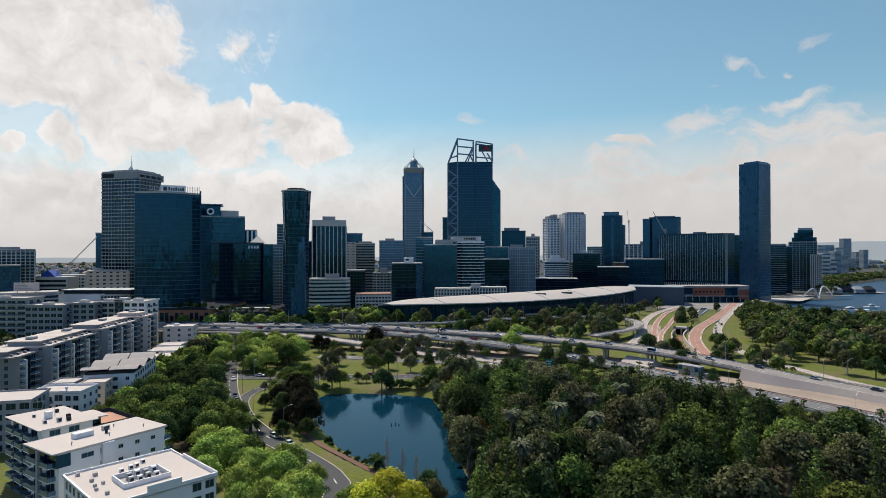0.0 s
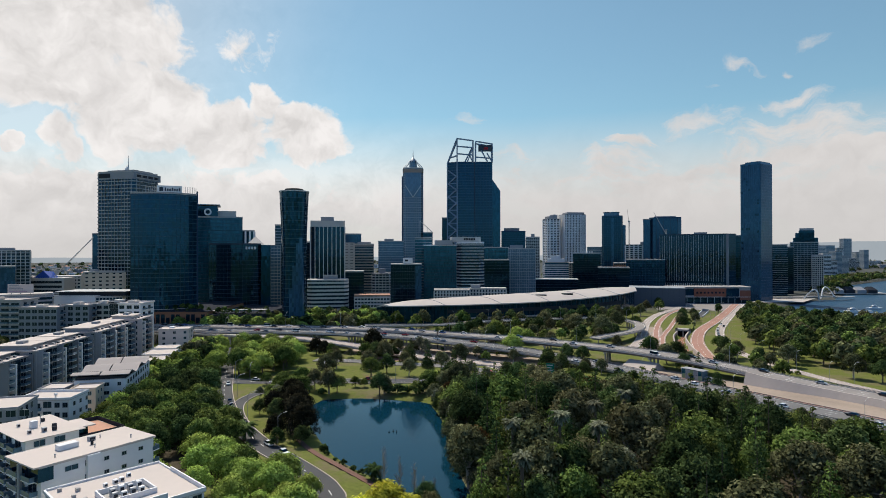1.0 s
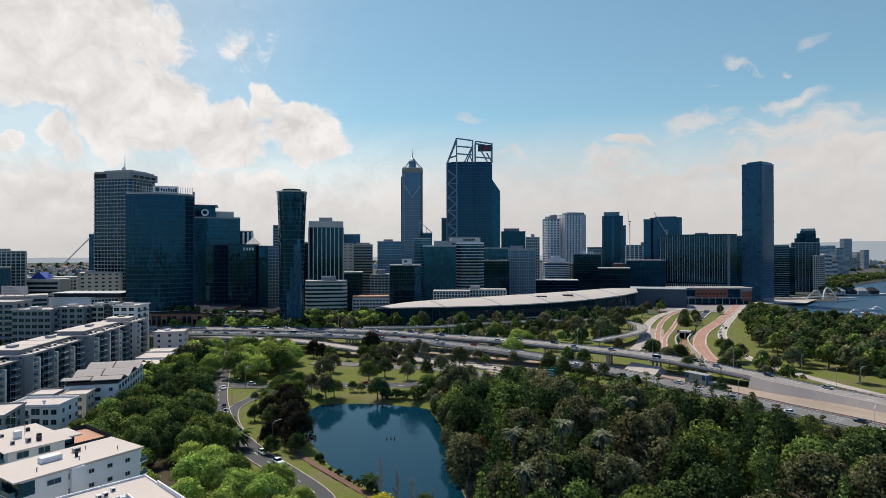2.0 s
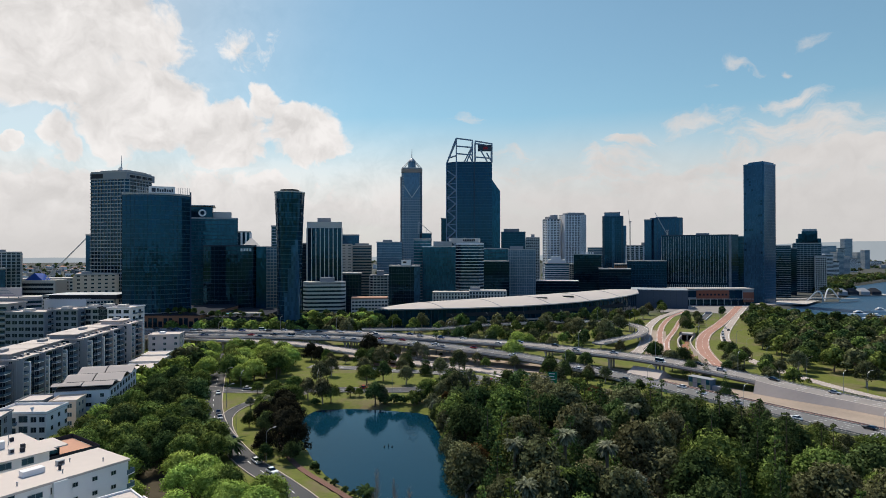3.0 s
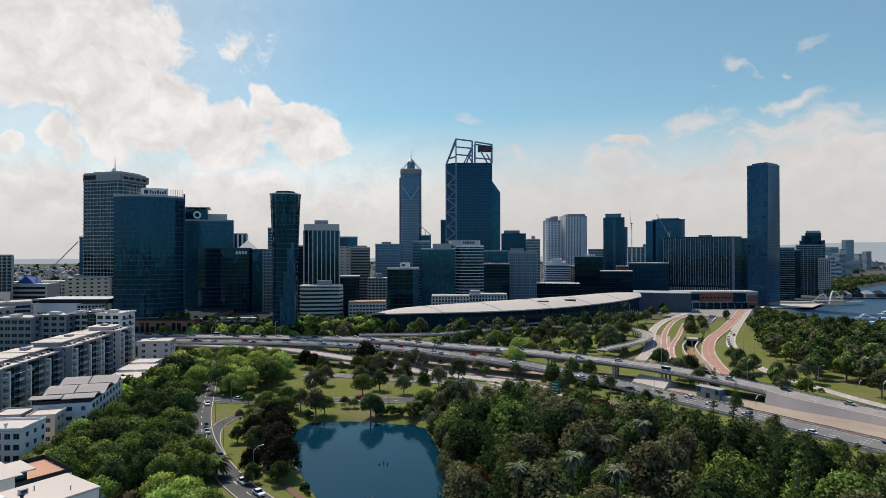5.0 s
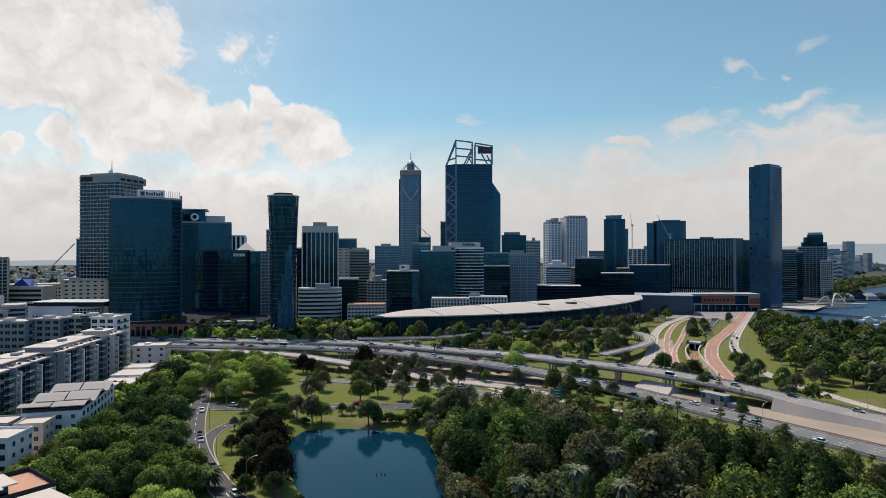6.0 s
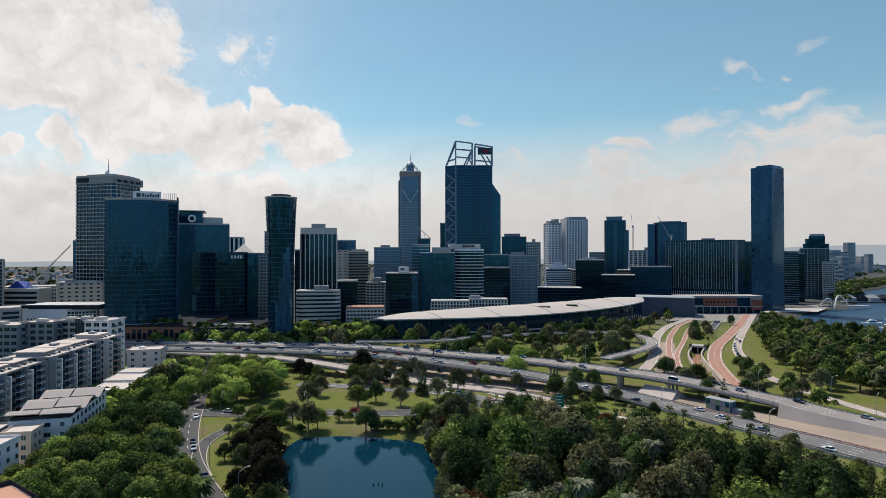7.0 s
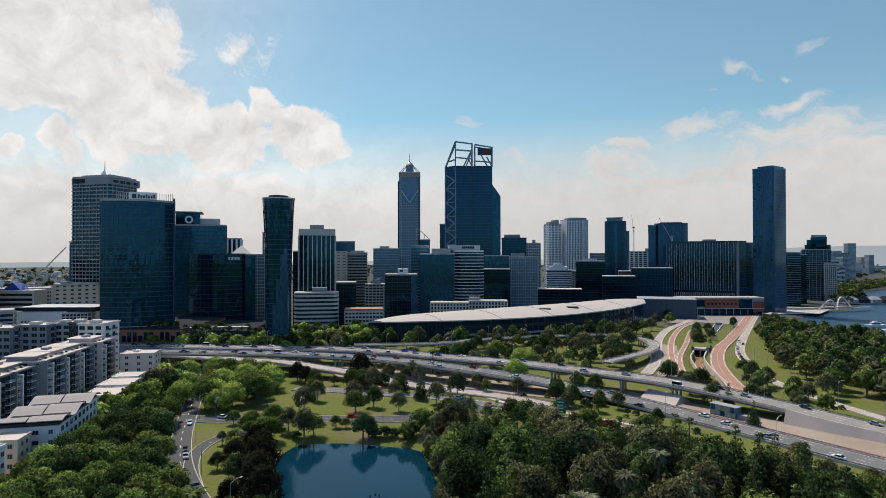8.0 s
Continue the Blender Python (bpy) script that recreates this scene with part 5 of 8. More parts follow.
def window_meshes(w, h):
    """Shared frame and pane meshes of one window size; the frame stands a little proud of the wall."""
    key = (round(w, 2), round(h, 2))
    if key not in WINDOWS:
        f = bmesh.new()
        for a in ((-w / 2 - .08, w / 2 + .08, -.08, .05, -.08, 0.0), (-w / 2 - .08, w / 2 + .08, -.08, .05, h, h + .08), (-w / 2 - .08, -w / 2, -.08, .05, 0, h), (w / 2, w / 2 + .08, -.08, .05, 0, h), (-.03, .03, -.06, .02, 0, h)):
            box(f, *a)
        g = cube(-w / 2, w / 2, -0.02, 0.04, 0, h)
        out = []
        for name, bm, mat in (("window_frame", f, M_STEEL), ("pane", g, G_WIN)):
            me = bpy.data.meshes.new(name)
            bm.to_mesh(me)
            bm.free()
            me.materials.append(mat)
            out.append(me)
        WINDOWS[key] = out
    return WINDOWS[key]


def add_window(parent, x, y, z, turn, w, h):
    fm, pm = window_meshes(w, h)
    a = new("window", fm)
    a.parent = parent
    a.matrix_basis = pose(x, y, z, 0, 0, turn)
    b = new("pane", pm)
    b.parent = a


def balcony(parent, x, y, z, turn, w, deep, rail=None):
    """A slab with a glass or solid front and end rails."""
    m = pose(x, y, z, 0, 0, turn)
    bm = bmesh.new()
    box(bm, -w / 2, w / 2, -deep, 0.1, -0.2, 0)
    ob = part("balcony", bm, M_COOLWHITE, parent)
    ob.matrix_basis = m
    bm = bmesh.new()
    for a in ((-w / 2, w / 2, -deep, -deep + .06, 0.05, 1.05), (-w / 2, -w / 2 + .06, -deep, 0, 0.05, 1.05), (w / 2 - .06, w / 2, -deep, 0, 0.05, 1.05)):
        box(bm, *a)
    part("railing", bm, rail or G_PALE, ob)


def apartments(label, x, y, turn, L, W, top, storeys, wall=M_COOLWHITE, roof=M_WHITEROOF, base=1.6, front=(), end=(), far=(), parapet=0.5, edge=0.3, name="apartment_building", slab=0.0, category="building"):
    """A flat-roofed block with its near corner at x, y. front, end: what stands on the two near faces, floor by floor:
    ('win', width, height, positions) or ('bal', width, depth, positions), positions along the face in metres."""
    ob = thing(name, label, category, pose(x, y, base, 0, 0, turn))
    h = top - base
    part("wall_block", cube(0, L, 0, W, 0, h), wall, ob)
    bm = bmesh.new()
    box(bm, -edge, L + edge, -edge, W + edge, h, h + 0.18)
    part("roof_slab", bm, roof, ob)
    if parapet:
        for a in ((-edge, L + edge, -edge, -edge + .25), (-edge, L + edge, W + edge - .25, W + edge), (-edge, -edge + .25, -edge + .25, W + edge - .25), (L + edge - .25, L + edge, -edge + .25, W + edge - .25)):
            part("parapet", cube(*a, h + 0.18, h + 0.18 + parapet), wall, ob)
    fh = h / storeys
    for items, face in ((front, 0), (end, 1), (far, 2)):
        for it in items:
            kind, w, hh, where = it[:4]
            lo = it[4] if len(it) > 4 else 0
            hi = it[5] if len(it) > 5 else storeys
            for f in range(lo, hi):
                z = f * fh
                for u in where:
                    px, py, tn = ((u, 0, 0), (0, W - u, -90), (L, u, 90))[face]
                    if kind == "win":
                        add_window(ob, px, py, z + 0.9, tn, w, hh)
                    else:
                        add_window(ob, px, py, z + 0.15, tn, w - 0.8, 2.2)
                        balcony(ob, px, py, z + 0.02, tn, w, hh)
    return ob, h


def roof_unit(parent, x, y, z, w, d, hh, mat=M_STEEL, name="roof_unit", grille=True):
    bm = bmesh.new()
    box(bm, x - w / 2, x + w / 2, y - d / 2, y + d / 2, z, z + hh)
    bmesh.ops.bevel(bm, geom=bm.edges[:], offset=0.05, segments=1, affect="EDGES")
    ob = part(name, bm, mat, parent)
    if grille:
        part("grille", cube(x - w * .35, x + w * .35, y - d / 2 - .03, y - d / 2 + .01, z + hh * .2, z + hh * .8), M_DARKWALL, ob)
    return ob


def vent_pipe(parent, x, y, z, r, hh, mat=M_STEEL):
    bm = bmesh.new()
    tube(bm, [((x, y, z), r), ((x, y, z + hh * .75), r), ((x, y, z + hh * .76), r * 1.7), ((x, y, z + hh), r * 1.2)], 10)
    part("vent_pipe", bm, mat, parent)


# white corner building with a sunken plant well in its roof
B, h = apartments("white apartment building with flat roof and sunken plant well", -61.6, 106.5, 47, 21.6, 22.4, 18.0, 6, front=[("win", 1.7, 1.5, (17.6, 20.2), 4), ("win", 1.4, 1.5, (4, 9, 13), 0, 5)],
                  end=[("win", 1.1, 1.6, (2.2, 4.6, 7.0, 10, 13, 16, 19))], parapet=0.0)
part("parapet", cube(-.3, 8.0, -.3, 0.1, h, h + .7), M_COOLWHITE, B)
part("parapet", cube(8.0, 14.5, -.3, 0.1, h, h + 1.9), M_COOLWHITE, B, "raised stepped parapet")
part("parapet", cube(14.5, 21.9, -.3, 0.1, h, h + 0.9), M_COOLWHITE, B)
part("parapet", cube(-.3, 0.1, 0.1, 22.7, h, h + .6), M_COOLWHITE, B)
part("parapet", cube(-.3, 21.9, 22.4, 22.7, h, h + .6), M_COOLWHITE, B)
part("parapet", cube(21.6, 21.9, 0.1, 16, h, h + 1.0), M_COOLWHITE, B, "raised white roof edge")
part("parapet", cube(21.6, 21.9, 16, 22.4, h, h + .5), M_COOLWHITE, B)
for a in ((6, 15, 6.0, 6.3, 1.0), (6, 15, 12.7, 13.0, 1.0), (6, 6.3, 6.3, 12.7, 1.0), (14.7, 15, 6.3, 12.7, 1.0)):
    part("plant_well_wall", cube(*a[:4], h + .18, h + .18 + a[4]), M_COOLWHITE, B)
part("plant_well_floor", cube(6.3, 14.7, 6.3, 12.7, h + .18, h + .22), M_CONCRETE, B)
for i in range(4):
    for j in range(2):
        roof_unit(B, 8.0 + 1.6 * i + 0.5 * j, 8.0 + 2.8 * j, h + .2, 1.0, 0.8, 1.3 if (i + j) % 2 else 1.5, M_COOLWHITE if i % 2 else M_STEEL, "air_conditioner")
for x, y, s in ((3, 15, .7), (4.5, 18, .8), (2, 20.5, .7), (9, 16.5, .8), (11, 17, .9), (12.3, 17.4, .9), (14.2, 19, .8), (2.2, 9.5, .6), (3.0, 6.0, .7), (4.2, 12.2, .6), (2.6, 11.8, .6)):
    roof_unit(B, x, y, h + .18, s, s, s * 0.9, M_CONCRETE if x < 5 else M_COOLWHITE, grille=x > 8)
# second white building with a glazed balcony end
B, h = apartments("white rendered apartment building with glazed corner balconies", -84.0, 129.5, 57, 24.5, 13.0, 20.0, 6, front=[("win", 1.0, 0.8, (13.5, 17.5, 21.5), 3), ("win", 2.6, 1.0, (6.0,), 5, 6), ("win", 1.5, 1.2, (9.6,), 3)],
                  end=[("bal", 4.6, 1.6, (3.2, 9.2))], parapet=0.0, edge=0.5)
part("upper_roof", cube(-1.6, 25, -.5, 13.5, h + .18, h + .5), M_WHITEROOF, B)
roof_unit(B, 8.5, 7.5, h + .5, 4.2, 2.0, 1.2, M_COOLWHITE, "roof_box", False)
roof_unit(B, 14.5, 8.8, h + .5, 1.6, 1.0, 1.0)
vent_pipe(B, 13.0, 5.5, h + .5, .3, 1.1, M_DARKWALL)
for k in range(5):
    vent_pipe(B, 4 + 4.2 * k, 3.0 + (k % 2) * 6, h + .5, .12, .8)
part("stair_shaft", cube(9.0, 11.8, -0.9, 0, 0, h + .2), M_COOLWHITE, B)
part("corner_post", cube(-1.8, -1.2, 5.8, 6.8, 0, h), M_GREYWALL, B)
part("end_return", cube(24.5, 26.5, 3, 11, 0, h - 1.2), M_COOLWHITE, B)
for f in range(5):
    balcony(B, 25.2, 2.0, 3.1 * f + 2.5, 20, 3.2, 1.2)
part("penthouse_glass", cube(-.6, 2.4, -.05, 13.05, h - 3.0, h - .1), G_BLACK, B)
# third white building
B, h = apartments("white apartment building with stepped flat roofs and balconies", -101.0, 149.0, 54, 12.0, 20.0, 19.6, 6, front=[("win", 2.4, 1.4, (3, 7.5), 4)], end=[("bal", 4.5, 1.8, (3.5, 9.5, 15.5))], parapet=0.0, edge=1.2)
for x, y, s in ((2.5, 5, .8), (5.5, 4, 1.0), (7.5, 3.2, .9), (8.6, 6.2, .9), (3.2, 14, .7), (9, 14.5, .8)):
    roof_unit(B, x, y, h + .2, s, s, s * 1.1, M_DARKWALL if x > 7 else M_STEEL)
roof_unit(B, 5.2, 10, h + .2, 1.5, 1.5, 1.8, M_COOLWHITE, "roof_box", False)
vent_pipe(B, 7.5, 12, h + .2, .08, 2.6)
part("terrace_block", cube(12, 24, 1, 17, 0, h - 3.2), M_COOLWHITE, B)
part("terrace_paving", cube(12.2, 23.8, 1.2, 16.8, h - 3.2, h - 3.1), M_ROOFTILE, B, "brown tiled roof terrace")
bm = bmesh.new()
for a in ((12, 24, 16.8, 16.9), (12, 24, 1, 1.1), (23.9, 24, 1.1, 16.8)):
    box(bm, *a, h - 3.1, h - 2.0)
part("terrace_rail", bm, M_DARKWALL, B)
part("terrace_pavilion", cube(11.9, 15, 2, 9, h - 3.1, h - .2), G_BLACK, B)
part("pavilion_roof", cube(11, 16.5, 1, 10, h - .2, h + .1), M_WHITEROOF, B)
# grey-blue block and a white block behind it
apartments("grey-blue apartment block with tall windows", -158.5, 178, 16, 30, 16, 17.5, 5, M_GREYWALL, M_WHITEROOF, front=[("win", 2.6, 1.9, tuple(3.0 + 3.6 * k for k in range(9)))], far=[("win", 2.0, 1.9, (3, 7, 11))])
B, h = apartments("white apartment block with dark balcony recesses", -144, 206, 4, 17, 12, 15.0, 4, front=[("win", 2.6, 2.0, (2.4, 9.8)), ("bal", 3.4, 1.4, (6.2,)), ("win", 1.6, 1.6, (13, 15.6))], far=[("win", 1.2, 1.3, (3, 7, 11))], parapet=0.8)
vent_pipe(B, 12.0, 1.0, h, .35, 2.2, M_COOLWHITE)
apartments("tan rendered apartment block", -138.5, 226, 12, 8.5, 9, 14.0, 4, M_TAN, front=[("win", 1.3, 1.4, (6.4,))], far=[("win", 1.2, 1.3, (3, 6))])
apartments("small white apartment wing", -152, 228, 8, 9, 10, 13.5, 4, M_GREYWALL, front=[("win", 1.2, 1.3, (2.5, 6.5))])

# white building with a wave-shaped roof
B, h = apartments("white apartment building under a wave-shaped pale roof", -143.5, 236, 15, 18.5, 42, 15.2, 4, front=[("win", 1.8, 1.3, (11.5,), 1), ("win", 1.2, 1.3, (16,), 1)], far=[("win", 2.2, 1.7, tuple(3 + 4.4 * k for k in range(9)))], parapet=0, edge=0.05)
part("attic", cube(0.4, 18.1, 0.4, 41.6, h, h + 1.2), M_DARKWALL, B)
for x0, x1, ph in ((-1.0, 9.0, 0.5), (9.3, 19.8, 0.2)):
    bm = bmesh.new()
    m = 44
    lo, hi = [], []
    for i in range(m + 1):
        y = -1 + 44 * i / m
        z = h + 1.9 + 0.95 * math.sin(i / m * 2 * math.pi * 2.6 + ph)
        lo.append([bm.verts.new((x, y, z - 0.25)) for x in (x0, x1)])
        hi.append([bm.verts.new((x, y, z)) for x in (x0, x1)])
    for i in range(m):
        for a, b, c, d in ((hi[i][0], hi[i][1], hi[i + 1][1], hi[i + 1][0]), (lo[i][0], lo[i + 1][0], lo[i + 1][1], lo[i][1]), (lo[i][1], lo[i + 1][1], hi[i + 1][1], hi[i][1]), (lo[i][0], hi[i][0], hi[i + 1][0], lo[i + 1][0])):
            bm.faces.new((a, b, c, d))
    bm.faces.new((lo[0][0], lo[0][1], hi[0][1], hi[0][0]))
    part("wave_roof", bm, M_WAVEROOF, B, smooth=False)

# long row of stepped apartment blocks, set in and out along the street
ROW = [(M_APT, "grey stepped apartment block with deep balconies"), (M_GREYWALL, "pale stepped apartment block with blue stair glazing"), (M_GREYWALL, "pale grey apartment block with deep balconies"), (M_PINKWALL, "pinkish apartment block with deep balconies")]
for k in range(8):
    wall, lab = ROW[(0, 1, 0, 1, 2, 3, 2, 3)[k]]
    wide, W, inset = 20.5 - 0.2 * k, 17.0, (-1.0, 2.4, 0.4)[k % 3]
    top = 22.4 + 0.24 * k + (-0.6, 0.9, 0.1)[k % 3]
    B, h = apartments(lab, -192.5 - 1.8 * k + inset, 236 + 17.8 * k, 6, wide, W, top, 7, wall, front=[("win", 1.4, 1.7, (7, 18))], far=[("bal", 4.2, 1.9, (3.0, 14.0)), ("win", 1.1, 1.5, (6.2,))], parapet=0.3, edge=0.9)
    part("recess_glazing", cube(wide - 0.1, wide + 0.15, 6.9, 11.9, 0.5, h - 0.6), G_BLACK, B)
    part("bay_wall", cube(wide, wide + 2.3, 0.1, 0.8, 0, h + 0.6), wall, B)
    part("bay_wall", cube(wide, wide + 2.3, 5.2, 5.9, 0, h - 1.4), M_COOLWHITE, B)
    part("bay_wall", cube(wide, wide + 2.3, 16.2, 16.9, 0, h + 0.6), wall, B)
    part("stair_glazing", cube(1.0, 5.0, -0.14, 0.1, 0.5, h - 1.6), G_NAVY, B, "blue stair glazing")
    part("stair_glazing", cube(10.2, 13.6, -0.14, 0.1, 0.5, h - 0.6), G_BLACK, B)
    part("penthouse", cube(3, wide - 5, 3, W - 3, h + .2, h + 2.0), wall, B)
    part("penthouse_roof", cube(2, wide - 3.6, 2, W - 2, h + 2.0, h + 2.3), M_WHITEROOF, B)
    if k % 2:
        part("service_box", cube(wide * .4, wide * .4 + 3, W * .4, W * .4 + 4, h + 2.3, h + 3.4), M_GREYWALL, B)
    for j in range(3):
        roof_unit(B, wide - 2.5, 3.5 + 4.5 * j, h + .2, 1.1, 0.9, 0.9, M_STEEL)

# low terraces and a small block by the tree-lined street
for x, y, L, W, top in ((-153, 288, 13, 15, 8.5), (-158, 306, 14, 16, 9.5), (-162, 325, 14, 16, 10), (-166, 345, 12, 12, 10)):
    apartments("low white terrace house with a flat roof", x, y, 8, L, W, top, 3, M_COOLWHITE, front=[("win", 1.4, 1.4, (3, 7, 11))], far=[("win", 1.4, 1.4, (3, 8, 13))], parapet=0.3, edge=0.5, name="terrace_house")
B, h = apartments("small pinkish apartment block with a pale roof", -172, 364, 12, 17, 13, 18.4, 5, M_PINKWALL, front=[("win", 1.5, 1.4, (3, 9, 15))], far=[("win", 1.5, 1.4, (4, 9, 14))], parapet=0.4)
roof_unit(B, 6, 8, h, 3, 3, 1.2, M_COOLWHITE, "roof_box", False)
# blocks behind the row
for x0, x1, d, yt, wall, lab, st in [(-271.9, -247.3, 385, 541, M_GREYWALL, "pale apartment block with a projecting flat roof", 7), (-250.3, -230.8, 392, 537, M_GREYWALL, "grey-white apartment block with wide windows", 8),
                                     (-235.5, -222.1, 400, 535, M_STONE, "pale apartment block with wide windows", 8), (-207.4, -193.4, 384, 534, M_COOLWHITE, "white apartment block beside the freeway", 8),
                                     (-214.0, -208.8, 386, 533, M_DARKWALL, "charcoal stair block between white apartments", 8), (-322.9, -288.8, 410, 528, M_CONCRETE, "concrete apartment block with open balconies", 8)]:
    L = x1 - x0
    n = max(2, int(L / 4))
    B, h = apartments(lab, x0, d, 0, L, 18, 64 + d * (448 - yt) / 1046, st, wall, front=[("win", 3.1, 2.1, tuple(L * (k + .5) / n for k in range(n)))] if wall is not M_CONCRETE else [("bal", 6.0, 1.8, tuple(L * (k + .5) / 5 for k in range(5)))],
                      far=[("bal", 3.6, 1.4, (5, 12))], parapet=0.6, edge=0.6)
    roof_unit(B, L * .4, 8, h + .2, 5, 5, 1.8, M_STONE, "roof_box", False)
x0, x1 = -308.9, -274.3
B, h = apartments("white office block with strip windows and a dark roof storey", x0, 476, 0, x1 - x0, 30, 30.8, 7, M_COOLWHITE, front=[("win", 1.2, 1.2, tuple(4 + 2.6 * k for k in range(5)), 2, 6), ("win", 1.2, 1.2, tuple(24 + 2.6 * k for k in range(4)), 2, 6)], name="office_building")
part("roof_storey", cube(2, 55, 3, 28, h + .2, h + 3.4), M_DARKWALL, B)
part("roof_storey_lid", cube(0, 56, 1, 29, h + 3.4, h + 3.8), M_STEEL, B)
tower("office_building", "dark gridded wing of the white office", -266.1, 478, 29.7, rect(18.5, 26), G_BLACK, 0, 0, 3.4, (0.7, 0.4, M_STONE), (2.4, 0.5, 0.4, M_STONE), category="building")
tower("office_building", "tan office block with small windows", -317.4, 560, 46.8, rect(33, 20), G_WIN, 0, 0, 3.6, (2.2, 0.25, M_TAN), (5.5, 3.2, 0.28, M_TAN), plant=[(-12, -4, 4, 10, 2)], category="building")
tower("office_building", "grey office block with window rows", -387.1, 600, 41.0, rect(47, 24), G_WIN, 0, 0, 3.5, (1.8, 0.3, M_STONE), (3.4, 1.2, 0.32, M_STONE), category="building")
tower("car_park", "low curved white car park with open decks", -312.9, 440, 33.7, bowed(44, 22, 3, 8), G_BLACK, 0, 0, 3.2, (1.4, 0.5, M_GREYWALL), category="building")
T = thing("blue_sheeting", "building roof wrapped in blue sheeting", "sheeting", pose(-393.6, 590, 40.8))
bm = bmesh.new()
q = [bm.verts.new(p) for p in ((-9, -2, 0), (8, -2, 0), (8, 10, 0), (-9, 10, 0), (-1, 0, 7), (3, 9, 6))]
for fc in ((0, 1, 4), (1, 2, 5, 4), (2, 3, 5), (3, 0, 4, 5), (3, 2, 1, 0)):
    bm.faces.new([q[i] for i in fc])
part("sheet", bm, M_BLUE_SHEET, T)
part("roof_below", cube(-24, 22, -4, 14, -20, 0), M_STONE, T)
for f in range(4):
    part("window_strip", cube(-22, 20, -4.15, -3.9, -18.5 + 4.4 * f, -16.2 + 4.4 * f), G_WIN, T)
T = thing("billboard", "pale pink and grey billboard on the car park roof", "billboard", pose(-309.9, 440, 33.7 + 1.2))
part("panel", cube(-9.5, 9.5, 0, 0.5, 1.0, 7.5), M_PINKWALL, T)
for k in range(5):
    part("bar", cube(-8.5, 5 - 1.5 * k, -0.06, -0.01, 1.8 + k * 1.1, 2.3 + k * 1.1), material("billboard_bar", (0.35, 0.22, 0.30), 0.6) if k == 0 else M_GREYWALL, T)
for x in (-7, 0, 7):
    part("post", cube(x - .2, x + .2, 0.2, 0.4, 0, 1.0), M_STEELDARK, T)

# brown podium below the glass towers
x0, x1 = -244.2, -186.6
T = thing("podium", "long brown brick podium with dark openings and planted terraces", "podium")
part("podium_wall", cube(x0, x1, 474, 560, 0, 18.5), M_BRICK, T)
part("podium_wall", cube(x1, -143.4, 478, 560, 0, 16), M_DARKWALL, T)
part("coping", cube(x0 - .3, x1 + .3, 473.6, 560, 18.5, 19.0), M_DARKWALL, T)
random.seed(4)
for k in range(14):
    x = x0 + 3 + (x1 - x0 - 6) * k / 13
    part("opening", cube(x - 1.4, x + 1.4, 473.85, 474.1, 9.5, 16.5 if k % 3 else 14), G_BLACK, T)
for k, (a, b) in enumerate(((376, 425), (410, 466), (430, 478))):
    T = thing("terrace_awning", "turquoise terrace awning below the towers", "awning", pose(0, 484 - 2 * k, 16 + 0.6 * k))
    xa, xb = (a - 784) / 1046 * 484, (b - 784) / 1046 * 484
    part("awning_roof", cube(xa, xb, 0, 5, 2.2, 2.5), material("turquoise_awning", (0.03, 0.22, 0.26), 0.5) if k == 1 else M_STONE, T)
    for x in (xa + 1, (xa + xb) / 2, xb - 1):
        part("awning_post", cube(x - .15, x + .15, 0.5, 0.8, 0, 2.2), M_STEEL, T)

# suburb towards the horizon
random.seed(21)
HOUSES = [("distant low pale building among trees", M_COOLWHITE), ("distant low grey building among trees", M_GREYWALL), ("distant low white building among trees", M_WHITE), ("distant low tan building", M_TAN), ("distant building with a terracotta roof", M_ROOFTILE)]
spots = []
for k in range(900):
    d = random.uniform(480, 2600) if k % 3 else random.uniform(480, 1100)
    u = random.uniform(-0.80, -0.42) if k % 5 else random.uniform(-0.42, 0.62)
    if k % 5 == 0 and d < 1500:
        continue
    x = u * d
    if any(abs(x - a) < 34 and abs(d - b) < 34 for a, b in spots) or inside(x, d, RIVER) or (x > -370 and d < 640):
        continue
    spots.append((x, d))
    if len(spots) > 260:
        break
    lab, wall = HOUSES[k % 5]
    L, W, hh = random.uniform(9, 22), random.uniform(8, 16), random.uniform(4, 11 if d < 1200 else 18)
    B = thing("low_building", lab, "building", pose(x, d, 1.6, 0, 0, random.uniform(-25, 25)), "low buildings towards the horizon")
    part("wall_block", cube(-L / 2, L / 2, 0, W, 0, hh), M_COOLWHITE if wall is M_ROOFTILE else wall, B)
    if wall is M_ROOFTILE or k % 3 == 0:
        bm = bmesh.new()
        q = [bm.verts.new(p) for p in ((-L / 2 - .6, -.6, hh), (L / 2 + .6, -.6, hh), (L / 2 + .6, W + .6, hh), (-L / 2 - .6, W + .6, hh), (-L / 4, W / 2, hh + 4), (L / 4, W / 2, hh + 4))]
        for fc in ((0, 1, 5, 4), (1, 2, 5), (2, 3, 4, 5), (3, 0, 4), (3, 2, 1, 0)):
            bm.faces.new([q[i] for i in fc])
        part("roof", bm, M_ROOFTILE if wall is M_ROOFTILE else M_ROOFSTEEL, B)
    else:
        part("roof", cube(-L / 2 - .3, L / 2 + .3, -.3, W + .3, hh, hh + .5), M_ROOFSTEEL, B)
    if hh > 7:
        bm = bmesh.new()
        for f in range(int(hh / 3.2)):
            box(bm, -L / 2 + 1, L / 2 - 1, -0.06, 0.1, 1.0 + 3.2 * f, 2.4 + 3.2 * f)
        stuff(part("glazing", bm, G_WIN, B))

# ---- trees ----


LEAF_NORMALS = {}


